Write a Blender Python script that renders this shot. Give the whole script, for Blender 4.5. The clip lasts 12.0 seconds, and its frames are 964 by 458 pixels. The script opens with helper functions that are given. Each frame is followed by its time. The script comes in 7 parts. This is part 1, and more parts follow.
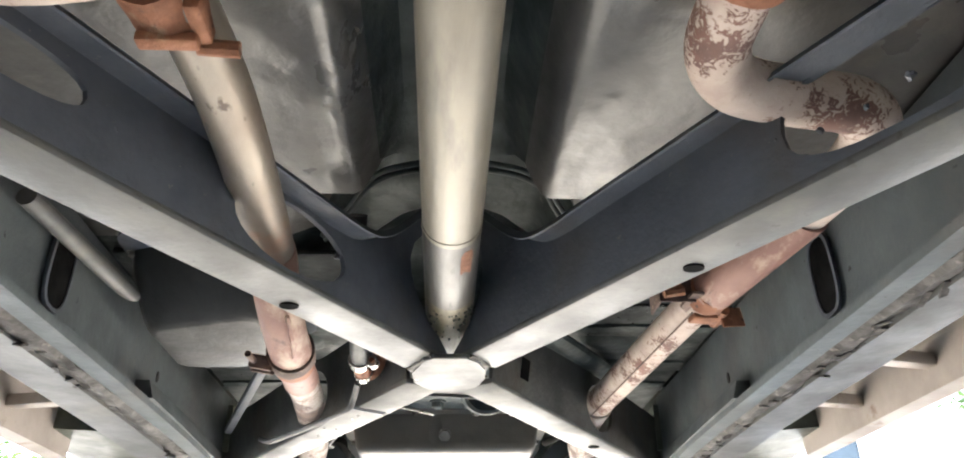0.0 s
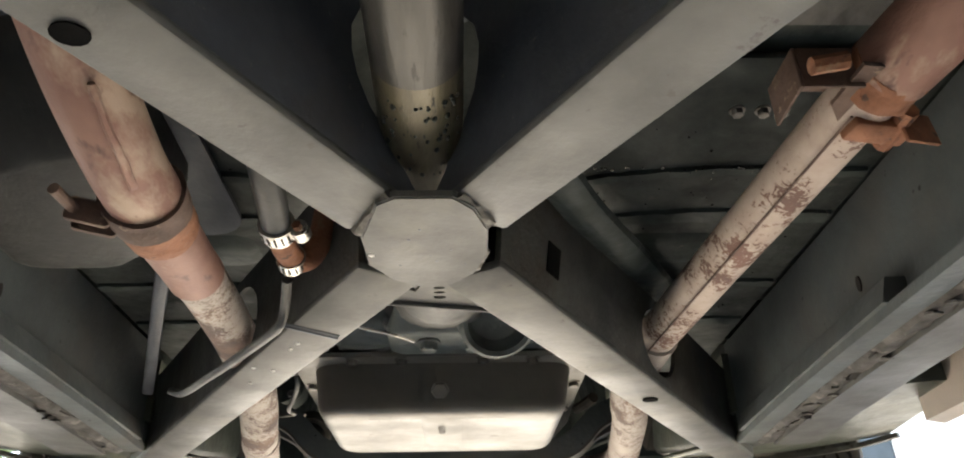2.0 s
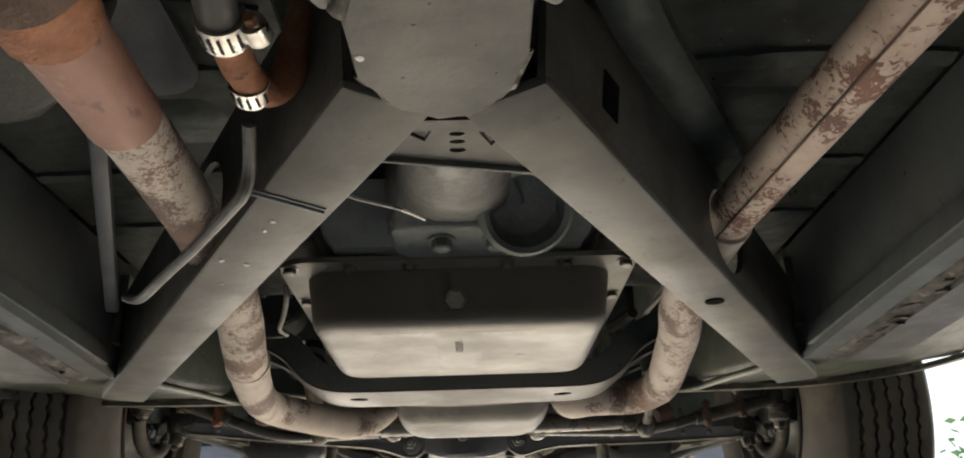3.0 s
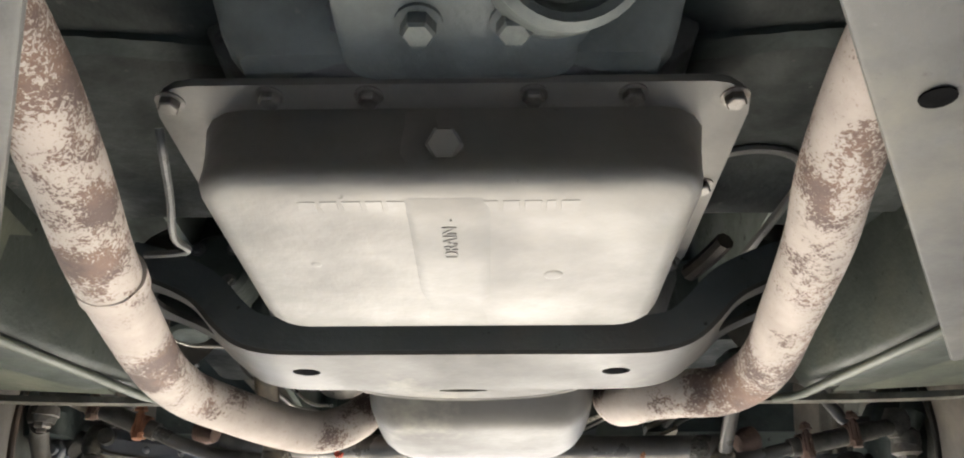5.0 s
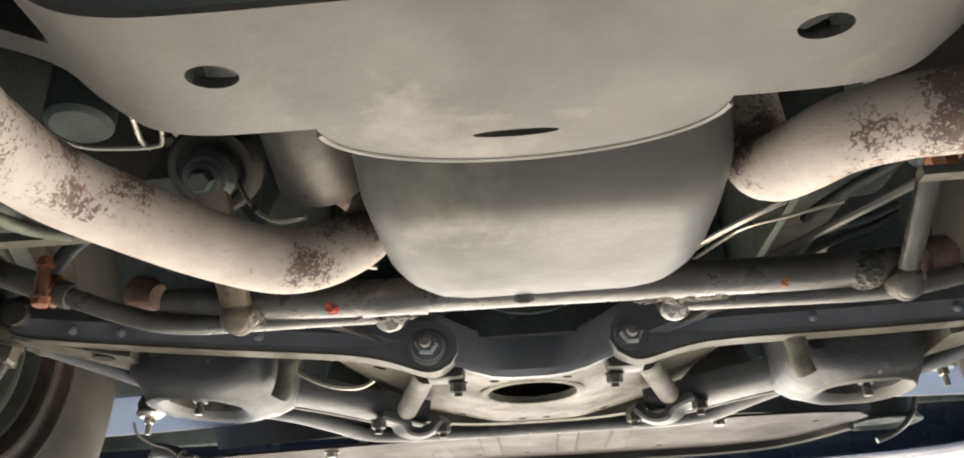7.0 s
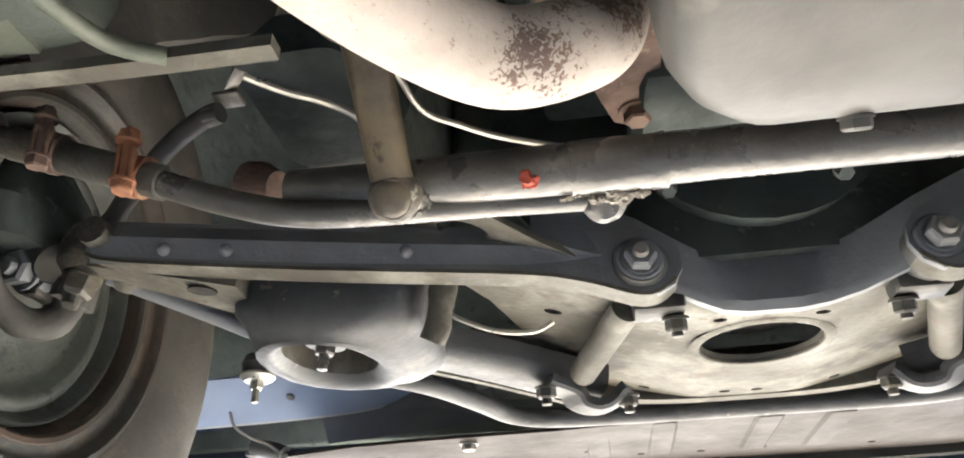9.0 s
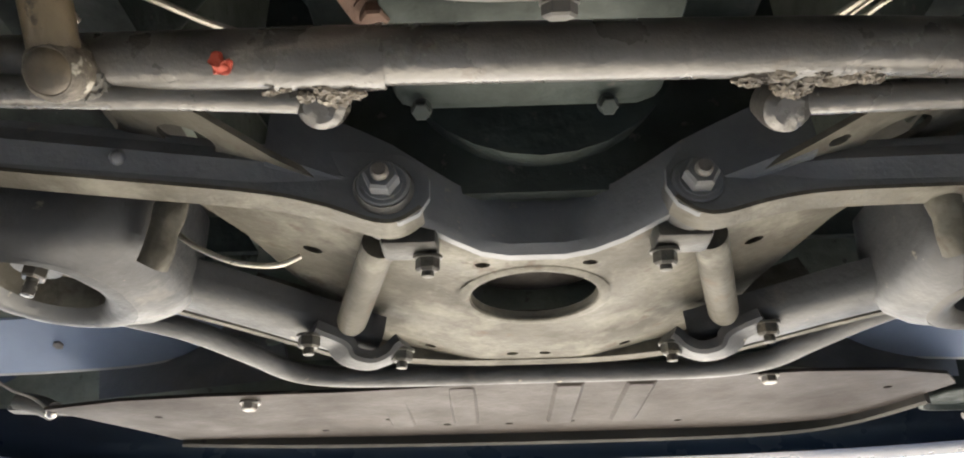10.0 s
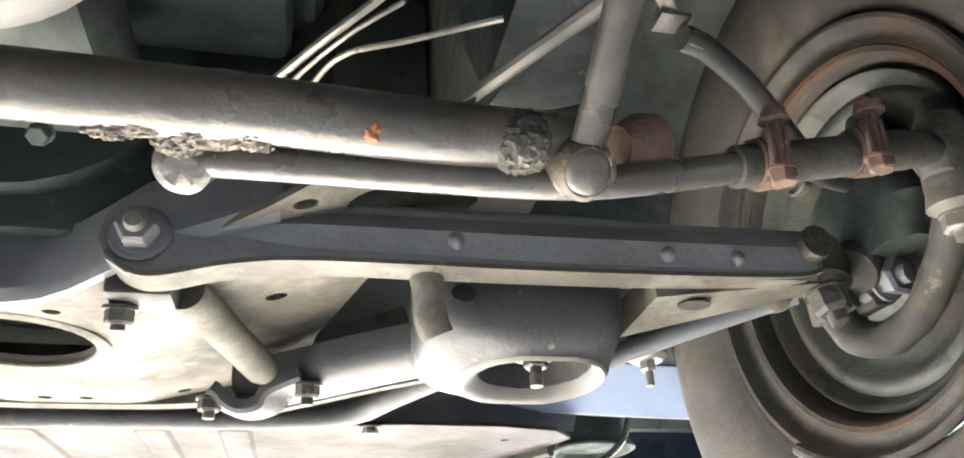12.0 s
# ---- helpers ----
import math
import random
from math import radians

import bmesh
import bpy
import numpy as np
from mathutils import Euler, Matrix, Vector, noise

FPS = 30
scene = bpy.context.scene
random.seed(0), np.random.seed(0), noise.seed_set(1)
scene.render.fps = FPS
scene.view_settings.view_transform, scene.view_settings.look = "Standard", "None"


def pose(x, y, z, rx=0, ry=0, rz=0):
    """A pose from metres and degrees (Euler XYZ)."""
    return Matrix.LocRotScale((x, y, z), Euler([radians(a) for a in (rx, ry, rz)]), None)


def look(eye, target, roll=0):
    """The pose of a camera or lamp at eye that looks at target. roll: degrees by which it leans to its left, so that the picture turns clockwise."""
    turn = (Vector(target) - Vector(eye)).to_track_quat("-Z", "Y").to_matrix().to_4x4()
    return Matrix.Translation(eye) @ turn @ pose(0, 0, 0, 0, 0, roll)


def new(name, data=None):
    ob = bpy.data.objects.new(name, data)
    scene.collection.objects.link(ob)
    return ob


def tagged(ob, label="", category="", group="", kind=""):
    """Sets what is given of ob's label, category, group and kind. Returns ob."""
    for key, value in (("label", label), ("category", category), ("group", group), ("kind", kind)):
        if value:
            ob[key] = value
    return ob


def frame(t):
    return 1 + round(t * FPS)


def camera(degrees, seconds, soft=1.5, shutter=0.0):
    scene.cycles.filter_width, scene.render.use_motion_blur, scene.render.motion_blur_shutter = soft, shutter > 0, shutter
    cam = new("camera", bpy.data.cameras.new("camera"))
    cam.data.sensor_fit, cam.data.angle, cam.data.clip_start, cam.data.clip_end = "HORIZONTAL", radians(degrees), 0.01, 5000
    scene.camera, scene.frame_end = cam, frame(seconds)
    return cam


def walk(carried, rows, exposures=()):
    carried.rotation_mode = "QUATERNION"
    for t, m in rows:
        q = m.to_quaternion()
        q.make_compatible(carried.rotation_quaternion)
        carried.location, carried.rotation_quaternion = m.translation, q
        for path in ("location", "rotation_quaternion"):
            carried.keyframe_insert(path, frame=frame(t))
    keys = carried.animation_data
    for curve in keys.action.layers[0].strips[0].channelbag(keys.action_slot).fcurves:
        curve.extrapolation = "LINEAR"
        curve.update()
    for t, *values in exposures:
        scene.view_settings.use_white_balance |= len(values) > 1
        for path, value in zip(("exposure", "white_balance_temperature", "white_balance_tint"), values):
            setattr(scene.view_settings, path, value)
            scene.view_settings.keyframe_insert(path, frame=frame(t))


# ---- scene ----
cam = camera(64.5, 12.0, 1.9)
PATH = [
    (0, (-0.010, -0.007, 1.465), (0.092, 1.752, 2.411), -0.9),
    (0.5, (-0.013, 0.107, 1.485), (0.060, 1.868, 2.431), -1.2),
    (1, (-0.013, 0.206, 1.489), (0.062, 1.978, 2.413), -1.6),
    (1.5, (0.000, 0.297, 1.481), (0.067, 2.068, 2.408), -1.4),
    (2, (0.021, 0.391, 1.495), (0.083, 2.145, 2.454), -1.3),
    (2.5, (0.023, 0.466, 1.499), (0.077, 2.237, 2.426), -1.5),
    (3, (0.009, 0.57, 1.508), (0.051, 2.386, 2.346), -2.0),
    (3.2, (0.010, 0.612, 1.524), (0.024, 2.437, 2.34), -1.8),
    (4.8, (0.030, 0.924, 1.499), (-0.003, 2.643, 2.522), 0.7),
    (5, (0.025, 0.955, 1.497), (0.000, 2.672, 2.522), 0.0),
    (5.5, (0.009, 1.057, 1.499), (-0.010, 2.805, 2.471), -0.6),
    (6, (0.004, 1.166, 1.506), (-0.025, 2.908, 2.487), -0.8),
    (6.5, (0.003, 1.253, 1.512), (-0.031, 3.018, 2.452), -2.0),
    (7, (-0.006, 1.328, 1.516), (-0.103, 3.123, 2.393), -2.8),
    (7.5, (-0.053, 1.396, 1.5), (-0.378, 3.155, 2.396), -0.4),
    (7.7, (-0.105, 1.424, 1.485), (-0.431, 3.151, 2.439), -0.4),
    (9.3, (-0.146, 1.593, 1.509), (-0.366, 3.325, 2.485), -2.2),
    (9.5, (-0.129, 1.612, 1.511), (-0.294, 3.358, 2.473), -2.1),
    (10, (-0.040, 1.65, 1.489), (-0.056, 3.41, 2.44), -1.4),
    (10.5, (0.053, 1.678, 1.506), (0.276, 3.436, 2.432), -1.6),
    (11, (0.136, 1.669, 1.517), (0.619, 3.388, 2.419), -2.2),
    (11.5, (0.212, 1.647, 1.529), (0.756, 3.348, 2.43), -2.4),
    (12, (0.199, 1.665, 1.545), (0.608, 3.386, 2.479), -2.6),
]
walk(cam, [(t, look(eye, target, roll)) for t, eye, target, roll in PATH],
     [(0, 4.57, 6800, 10), (0.5, 4.05, 6950, 10), (1, 3.36, 7500, 10), (1.5, 3.10, 7600, 10), (2, 3.52, 7550, 10), (2.5, 3.95, 7150, 10), (2.9, 2.75, 7700, 10), (5, 3.85, 6900, 10), (5.5, 3.68, 6950, 10), (6, 3.62, 7100, 10), (6.5, 3.68, 7050, 10), (7, 3.8, 7100, 10), (7.5, 3.15, 7350, 10), (9.5, 4.47, 6800, 10), (10, 3.63, 7150, 10), (10.5, 2.95, 7400, 10), (11, 3.2, 7250, 10), (11.5, 4.28, 6800, 10), (12, 4.86, 6850, 10)])

# ---- world, sun, light ----
world = bpy.data.worlds.new("sky")
scene.world = world
world.use_nodes = True
wn = world.node_tree.nodes
sky = wn.new("ShaderNodeTexSky")
sky.sky_type = "NISHITA"
sky.sun_disc = False
SUN_EL, SUN_AZ = 58.0, 16.0
sky.sun_elevation, sky.sun_rotation = radians(SUN_EL), radians(SUN_AZ)
world.node_tree.links.new(sky.outputs[0], wn["Background"].inputs[0])
wn["Background"].inputs[1].default_value = 0.15
sun_data = bpy.data.lights.new("sun", "SUN")
sun_data.energy, sun_data.angle, sun_data.color = 3.6, radians(0.6), (1.0, 0.95, 0.87)
sun = new("sun", sun_data)
sun_dir = Vector((math.sin(radians(SUN_AZ)) * math.cos(radians(SUN_EL)), math.cos(radians(SUN_AZ)) * math.cos(radians(SUN_EL)), math.sin(radians(SUN_EL))))
sun.matrix_world = look(sun_dir * 30, (0, 0, 0))


# ---- materials ----
def material(name, base, second=None, rough=0.6, metal=0.0, scale=12.0, mix=(0.4, 0.65), speck=None, speck_scale=90.0, speck_at=(0.62, 0.68),
             bump=0.15, bump_scale=140.0, third=None, third_scale=5.0, third_at=(0.52, 0.62), rough_var=0.15, stretch=(1, 1, 1), coat=0.0, dent=0.0, dent_scale=16.0, spec=0.35):
    """Paint, metal or rubber with two scales of colour variation, specks of wear and fine relief."""
    m = bpy.data.materials.new(name)
    m.use_nodes = True
    nt = m.node_tree
    bsdf = nt.nodes["Principled BSDF"]
    co = nt.nodes.new("ShaderNodeTexCoord")
    mp = nt.nodes.new("ShaderNodeMapping")
    mp.inputs["Scale"].default_value = stretch
    nt.links.new(co.outputs["Object"], mp.inputs["Vector"])

    def noise_mask(sc, lo, hi, detail=5.0, rough_n=0.6):
        n = nt.nodes.new("ShaderNodeTexNoise")
        n.inputs["Scale"].default_value, n.inputs["Detail"].default_value, n.inputs["Roughness"].default_value = sc, detail, rough_n
        nt.links.new(mp.outputs[0], n.inputs["Vector"])
        r = nt.nodes.new("ShaderNodeMapRange")
        r.inputs["From Min"].default_value, r.inputs["From Max"].default_value = lo, hi
        nt.links.new(n.outputs["Fac"], r.inputs["Value"])
        return r.outputs[0], n.outputs["Fac"]

    def blend(fac, a, b):
        x = nt.nodes.new("ShaderNodeMix")
        x.data_type = "RGBA"
        nt.links.new(fac, x.inputs["Factor"])
        for sock, v in ((x.inputs[6], a), (x.inputs[7], b)):
            if isinstance(v, tuple):
                sock.default_value = (*v, 1)
            else:
                nt.links.new(v, sock)
        return x.outputs[2]

    second = second or tuple(c * 0.7 for c in base)
    f1, raw1 = noise_mask(scale, *mix)
    col = blend(f1, base, second)
    if third:
        f3, _ = noise_mask(third_scale, *third_at, 6.0, 0.65)
        col = blend(f3, col, third)
    if speck:
        f2, _ = noise_mask(speck_scale, *speck_at, 4.0, 0.6)
        col = blend(f2, col, speck)
    nt.links.new(col, bsdf.inputs["Base Color"])
    bsdf.inputs["Metallic"].default_value = metal
    bsdf.inputs["Coat Weight"].default_value = coat
    bsdf.inputs["Specular IOR Level"].default_value = spec
    rr = nt.nodes.new("ShaderNodeMapRange")
    rr.inputs["To Min"].default_value, rr.inputs["To Max"].default_value = max(0.05, rough - rough_var), min(1, rough + rough_var)
    rr.inputs["From Min"].default_value, rr.inputs["From Max"].default_value = 0.3, 0.7
    nt.links.new(raw1, rr.inputs["Value"])
    nt.links.new(rr.outputs[0], bsdf.inputs["Roughness"])
    _, nb = noise_mask(bump_scale, 0, 1, 3.0)
    bp = nt.nodes.new("ShaderNodeBump")
    bp.inputs["Strength"].default_value, bp.inputs["Distance"].default_value = bump, 0.002
    nt.links.new(nb, bp.inputs["Height"])
    if dent:
        _, nd = noise_mask(dent_scale, 0, 1, 2.0)
        dp = nt.nodes.new("ShaderNodeBump")
        dp.inputs["Strength"].default_value, dp.inputs["Distance"].default_value = dent, 0.012
        nt.links.new(nd, dp.inputs["Height"])
        nt.links.new(dp.outputs[0], bp.inputs["Normal"])
    nt.links.new(bp.outputs[0], bsdf.inputs["Normal"])
    return m


def scaled_pipe(name, pale, pale_two, brown, brown_two, level, big=7.0, fine=170.0, rough=0.6, spots=()):
    """Hot-scaled steel: a pale skin that flakes off to brown rust in ragged, finely speckled patches."""
    m = bpy.data.materials.new(name)
    m.use_nodes = True
    nt = m.node_tree
    bsdf = nt.nodes["Principled BSDF"]
    co = nt.nodes.new("ShaderNodeTexCoord")

    def tex(sc, detail, distort=0.0):
        n = nt.nodes.new("ShaderNodeTexNoise")
        n.inputs["Scale"].default_value, n.inputs["Detail"].default_value, n.inputs["Roughness"].default_value, n.inputs["Distortion"].default_value = sc, detail, 0.6, distort
        nt.links.new(co.outputs["Object"], n.inputs["Vector"])
        return n.outputs["Fac"]

    def calc(op, a, b):
        n = nt.nodes.new("ShaderNodeMath")
        n.operation = op
        for sock, v in zip(n.inputs, (a, b)):
            if isinstance(v, float):
                sock.default_value = v
            else:
                nt.links.new(v, sock)
        return n.outputs[0]

    def step(v, lo, hi):
        r = nt.nodes.new("ShaderNodeMapRange")
        r.inputs["From Min"].default_value, r.inputs["From Max"].default_value = lo, hi
        nt.links.new(v, r.inputs["Value"])
        return r.outputs[0]

    def blend(fac, a, b):
        x = nt.nodes.new("ShaderNodeMix")
        x.data_type = "RGBA"
        nt.links.new(fac, x.inputs["Factor"])
        for sock, v in ((x.inputs[6], a), (x.inputs[7], b)):
            if isinstance(v, tuple):
                sock.default_value = (*v, 1)
            else:
                nt.links.new(v, sock)
        return x.outputs[2]

    wide, mid, small = tex(big, 3.0, 0.4), tex(28.0, 4.0), tex(fine, 4.0, 1.2)
    skin = blend(step(mid, 0.35, 0.65), pale, pale_two)
    rust = blend(step(mid, 0.4, 0.6), brown, brown_two)
    where = calc("ADD", calc("ADD", wide, calc("MULTIPLY", calc("SUBTRACT", mid, 0.5), 0.35)), calc("MULTIPLY", calc("SUBTRACT", small, 0.5), 0.62))
    for x, y, z, r in spots:
        away = nt.nodes.new("ShaderNodeVectorMath")
        away.operation = "DISTANCE"
        nt.links.new(co.outputs["Object"], away.inputs[0])
        away.inputs[1].default_value = (x, y, z)
        where = calc("ADD", where, calc("MULTIPLY", step(away.outputs["Value"], r, r * 0.35), 0.15))
    mask = step(where, level, level + 0.035)
    flecks = step(small, 0.64, 0.68)
    nt.links.new(blend(mask, blend(calc("MULTIPLY", flecks, 0.55), skin, brown), blend(calc("MULTIPLY", flecks, 0.7), rust, pale_two)), bsdf.inputs["Base Color"])
    nt.links.new(step(small, -1.2, 1.4 - rough), bsdf.inputs["Roughness"])
    bp = nt.nodes.new("ShaderNodeBump")
    bp.inputs["Strength"].default_value, bp.inputs["Distance"].default_value = 0.45, 0.0012
    nt.links.new(calc("SUBTRACT", small, mask), bp.inputs["Height"])
    nt.links.new(bp.outputs[0], bsdf.inputs["Normal"])
    return m


M_FRAME = material("frame_paint", (0.09702, 0.1063, 0.1224), (0.06468, 0.07161, 0.08316), 0.5, 0.0, 9, third=(0.084, 0.077, 0.07), third_scale=5, third_at=(0.55, 0.75), speck=(0.15, 0.145, 0.135), speck_scale=120, speck_at=(0.68, 0.74), bump=0.3, spec=0.22)
M_RAIL = material("rail_paint", (0.1, 0.115, 0.117), (0.07, 0.081, 0.083), 0.5, 0.0, 7, third=(0.111, 0.101, 0.091), third_scale=4, third_at=(0.52, 0.75), speck=(0.02, 0.02, 0.02), speck_scale=70, speck_at=(0.68, 0.73), bump=0.35, dent=0.1, spec=0.25)
M_BRACE = material("brace_paint", (0.1204, 0.1204, 0.1156), (0.08755, 0.08755, 0.08413), 0.5, 0.05, 10, third=(0.154, 0.1477, 0.126), third_scale=6, third_at=(0.55, 0.75), speck=(0.08, 0.075, 0.07), speck_scale=60, speck_at=(0.66, 0.72), bump=0.25, dent=0.12, spec=0.15)
M_WELD = material("weld_steel", (0.1, 0.092, 0.08), (0.06, 0.055, 0.048), 0.6, 0.1, 40, speck=(0.16, 0.15, 0.13), speck_scale=110, speck_at=(0.62, 0.68), bump=0.8, spec=0.3)
M_SEAM = material("rusty_seam", (0.075, 0.069, 0.063), (0.03, 0.027, 0.025), 0.8, 0.0, 40, speck=(0.15, 0.135, 0.12), speck_scale=60, speck_at=(0.6, 0.68), bump=1.0, bump_scale=140)
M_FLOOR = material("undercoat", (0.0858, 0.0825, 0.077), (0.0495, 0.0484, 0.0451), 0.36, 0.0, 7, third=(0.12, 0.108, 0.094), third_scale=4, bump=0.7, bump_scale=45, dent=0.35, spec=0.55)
# Floor coat darkened to carry the shade of the tunnel and deep places.
M_TUNNEL = material("shade_darkened_coat", (0.05051, 0.06273, 0.05854), (0.0297, 0.0373, 0.03481), 0.62, 0.0, 16, speck=(0.085, 0.085, 0.078), speck_scale=60, speck_at=(0.67, 0.71), bump=1.0, bump_scale=45, rough_var=0.2, dent=0.4, dent_scale=22.0, spec=0.2)
M_PANEL = material("black_toe_board", (0.036, 0.04275, 0.03975), (0.02175, 0.02625, 0.02475), 0.65, 0.0, 16, speck=(0.06, 0.06, 0.055), speck_scale=60, speck_at=(0.67, 0.71), bump=1.0, bump_scale=45, rough_var=0.2, dent=0.4, dent_scale=22.0, spec=0.25)
M_SHAFT = material("driveshaft_steel", (0.1636, 0.1462, 0.1132), (0.1017, 0.0884, 0.06656), 0.5, 0.25, 7, third=(0.0544, 0.0476, 0.0381), third_scale=6, third_at=(0.54, 0.68), speck=(0.25, 0.13, 0.05), speck_scale=9, speck_at=(0.72, 0.76), stretch=(2.2, 0.45, 2.2), bump=0.15)
M_SHAFT_DARK = material("dark_shaft_steel", (0.06, 0.058, 0.053), (0.034, 0.033, 0.03), 0.42, 0.2, 12, third=(0.09, 0.085, 0.074), third_scale=9, third_at=(0.55, 0.7), speck=(0.02, 0.019, 0.017), speck_scale=60, speck_at=(0.64, 0.7), stretch=(2.2, 0.5, 2.2), bump=0.15, spec=0.25)
M_SHAFT_OILY = material("oily_shaft_steel", (0.135, 0.115, 0.07), (0.075, 0.065, 0.042), 0.4, 0.1, 26, third=(0.045, 0.04, 0.03), third_scale=14, third_at=(0.52, 0.66), speck=(0.012, 0.011, 0.01), speck_scale=90, speck_at=(0.62, 0.67), stretch=(2.0, 0.5, 2.0), bump=0.3, spec=0.3)
M_PIPE_PALE = scaled_pipe("scaled_exhaust", (0.44, 0.385, 0.342), (0.35, 0.302, 0.264), (0.19, 0.122, 0.094), (0.12, 0.084, 0.072), 0.6, 8.0, 300.0, spots=((-0.19, 0.985, 1.762, 0.1), (-0.198, 1.1, 1.762, 0.06), (-0.21, 1.2, 1.75, 0.14), (-0.225, 1.36, 1.74, 0.09), (-0.262, 1.6, 1.76, 0.1), (-0.165, 1.84, 1.735, 0.045), (0.24, 1.32, 1.765, 0.06), (0.25, 1.44, 1.76, 0.08), (0.265, 1.62, 1.775, 0.1), (0.2, 1.745, 1.775, 0.06)))
M_PIPE_RED = material("rusted_exhaust", (0.27, 0.145, 0.11), (0.19, 0.098, 0.078), 0.62, 0.1, 12, third=(0.38, 0.28, 0.215), third_scale=11, third_at=(0.56, 0.64), speck=(0.13, 0.07, 0.058), speck_scale=50, speck_at=(0.6, 0.68), stretch=(1, 0.5, 1), bump=0.4)
M_PIPE_GREY = material("tinted_exhaust", (0.26, 0.225, 0.185), (0.2, 0.155, 0.12), 0.45, 0.4, 8, third=(0.27, 0.14, 0.085), third_scale=7, third_at=(0.54, 0.64), speck=(0.1, 0.075, 0.06), speck_scale=50, speck_at=(0.66, 0.72), stretch=(1, 0.6, 1), bump=0.25)
M_PIPE_TAN = scaled_pipe("tan_exhaust", (0.5, 0.415, 0.355), (0.39, 0.3, 0.25), (0.2, 0.105, 0.08), (0.14, 0.08, 0.065), 0.57, 8.0, 150.0, spots=((0.27, 0.86, 1.785, 0.04), (0.262, 0.95, 1.78, 0.03), (0.238, 1.12, 1.775, 0.06), (0.3, 0.45, 1.81, 0.05), (0.18, 0.36, 1.82, 0.05)))
M_RUST = material("orange_rust", (0.27, 0.115, 0.062), (0.17, 0.075, 0.045), 0.85, 0.0, 40, speck=(0.1, 0.055, 0.042), speck_scale=110, third=(0.3, 0.2, 0.13), third_scale=25, third_at=(0.58, 0.68), bump=0.9)
M_BROWN = material("brown_rust", (0.13, 0.082, 0.063), (0.075, 0.05, 0.042), 0.8, 0.0, 30, speck=(0.21, 0.15, 0.11), speck_scale=70, bump=0.7)
M_RIM_RUST = material("rusting_rim", (0.05018, 0.04888, 0.04277), (0.02968, 0.02924, 0.02618), 0.6, 0.0, 14, third=(0.07, 0.05, 0.038), third_scale=6, third_at=(0.46, 0.58), speck=(0.04, 0.035, 0.03), speck_scale=50, speck_at=(0.6, 0.68), bump=0.6)
M_RUSTY_RING = material("rusty_bead", (0.0525, 0.0462, 0.0378), (0.035, 0.0315, 0.0266), 0.7, 0.0, 10, third=(0.11, 0.058, 0.037), third_scale=5, third_at=(0.5, 0.64), speck=(0.05, 0.04, 0.032), speck_scale=60, speck_at=(0.6, 0.68), bump=0.6)
# Black without sheen: the darkness inside an opening, put into the colour.
M_HOLE = material("deep_hole_shade", (0.008, 0.008, 0.008), (0.004, 0.004, 0.004), 0.95, 0.0, 30, bump=0.2, spec=0.02)
M_SEAT = material("seat_paint", (0.07225, 0.0748, 0.0782), (0.0425, 0.0442, 0.0476), 0.48, 0.0, 12, third=(0.12, 0.112, 0.095), third_scale=7, third_at=(0.58, 0.72), speck=(0.22, 0.2, 0.165), speck_scale=50, speck_at=(0.68, 0.74), bump=0.4, dent=0.15)
M_WEB = material("greasy_web", (0.0832, 0.0845, 0.078), (0.0494, 0.0507, 0.0481), 0.55, 0.0, 8, third=(0.062, 0.054, 0.043), third_scale=6, speck=(0.12, 0.11, 0.095), speck_scale=45, speck_at=(0.69, 0.74), bump=0.5, spec=0.2)
# Light blue that carries the bluish light on the bumper bars.
M_BLUE = material("blue_lit_paint", (0.3, 0.37, 0.5), (0.24, 0.3, 0.42), 0.45, 0.0, 5, bump=0.08)
M_LIP = material("worn_white_edge", (0.5, 0.5, 0.49), (0.4, 0.4, 0.4), 0.5, 0.0, 20, speck=(0.2, 0.19, 0.18), speck_scale=60, bump=0.2)
M_WALL = material("added_wall", (0.74, 0.72, 0.67), (0.66, 0.64, 0.6), 0.9, 0.0, 0.6, bump=0.3, bump_scale=30)
M_PAN = material("pan_paint", (0.2009, 0.1919, 0.1748), (0.1562, 0.1518, 0.1414), 0.48, 0.12, 7, third=(0.153, 0.1462, 0.136), third_scale=9, third_at=(0.58, 0.72), speck=(0.12, 0.112, 0.103), speck_scale=35, speck_at=(0.7, 0.74), bump=0.18, dent=0.22)
M_SUMP = material("oil_pan_paint", (0.08813, 0.08507, 0.07886), (0.06753, 0.06543, 0.06184), 0.5, 0.1, 6, third=(0.1606, 0.153, 0.1266), third_scale=8, third_at=(0.56, 0.72), speck=(0.08, 0.075, 0.07), speck_scale=60, speck_at=(0.7, 0.74), bump=0.14, dent=0.06, dent_scale=9.0, spec=0.25)
M_STARTER = material("oily_starter_housing", (0.1, 0.094, 0.084), (0.05, 0.046, 0.04), 0.38, 0.3, 12, third=(0.12, 0.075, 0.042), third_scale=8, third_at=(0.58, 0.7), speck=(0.03, 0.027, 0.024), speck_scale=50, speck_at=(0.62, 0.68), bump=0.35, dent=0.15)
M_CASE = material("cast_aluminium", (0.125, 0.127, 0.124), (0.085, 0.087, 0.085), 0.55, 0.2, 14, speck=(0.06, 0.058, 0.054), speck_scale=55, speck_at=(0.6, 0.7), bump=0.5, bump_scale=200, dent=0.3)
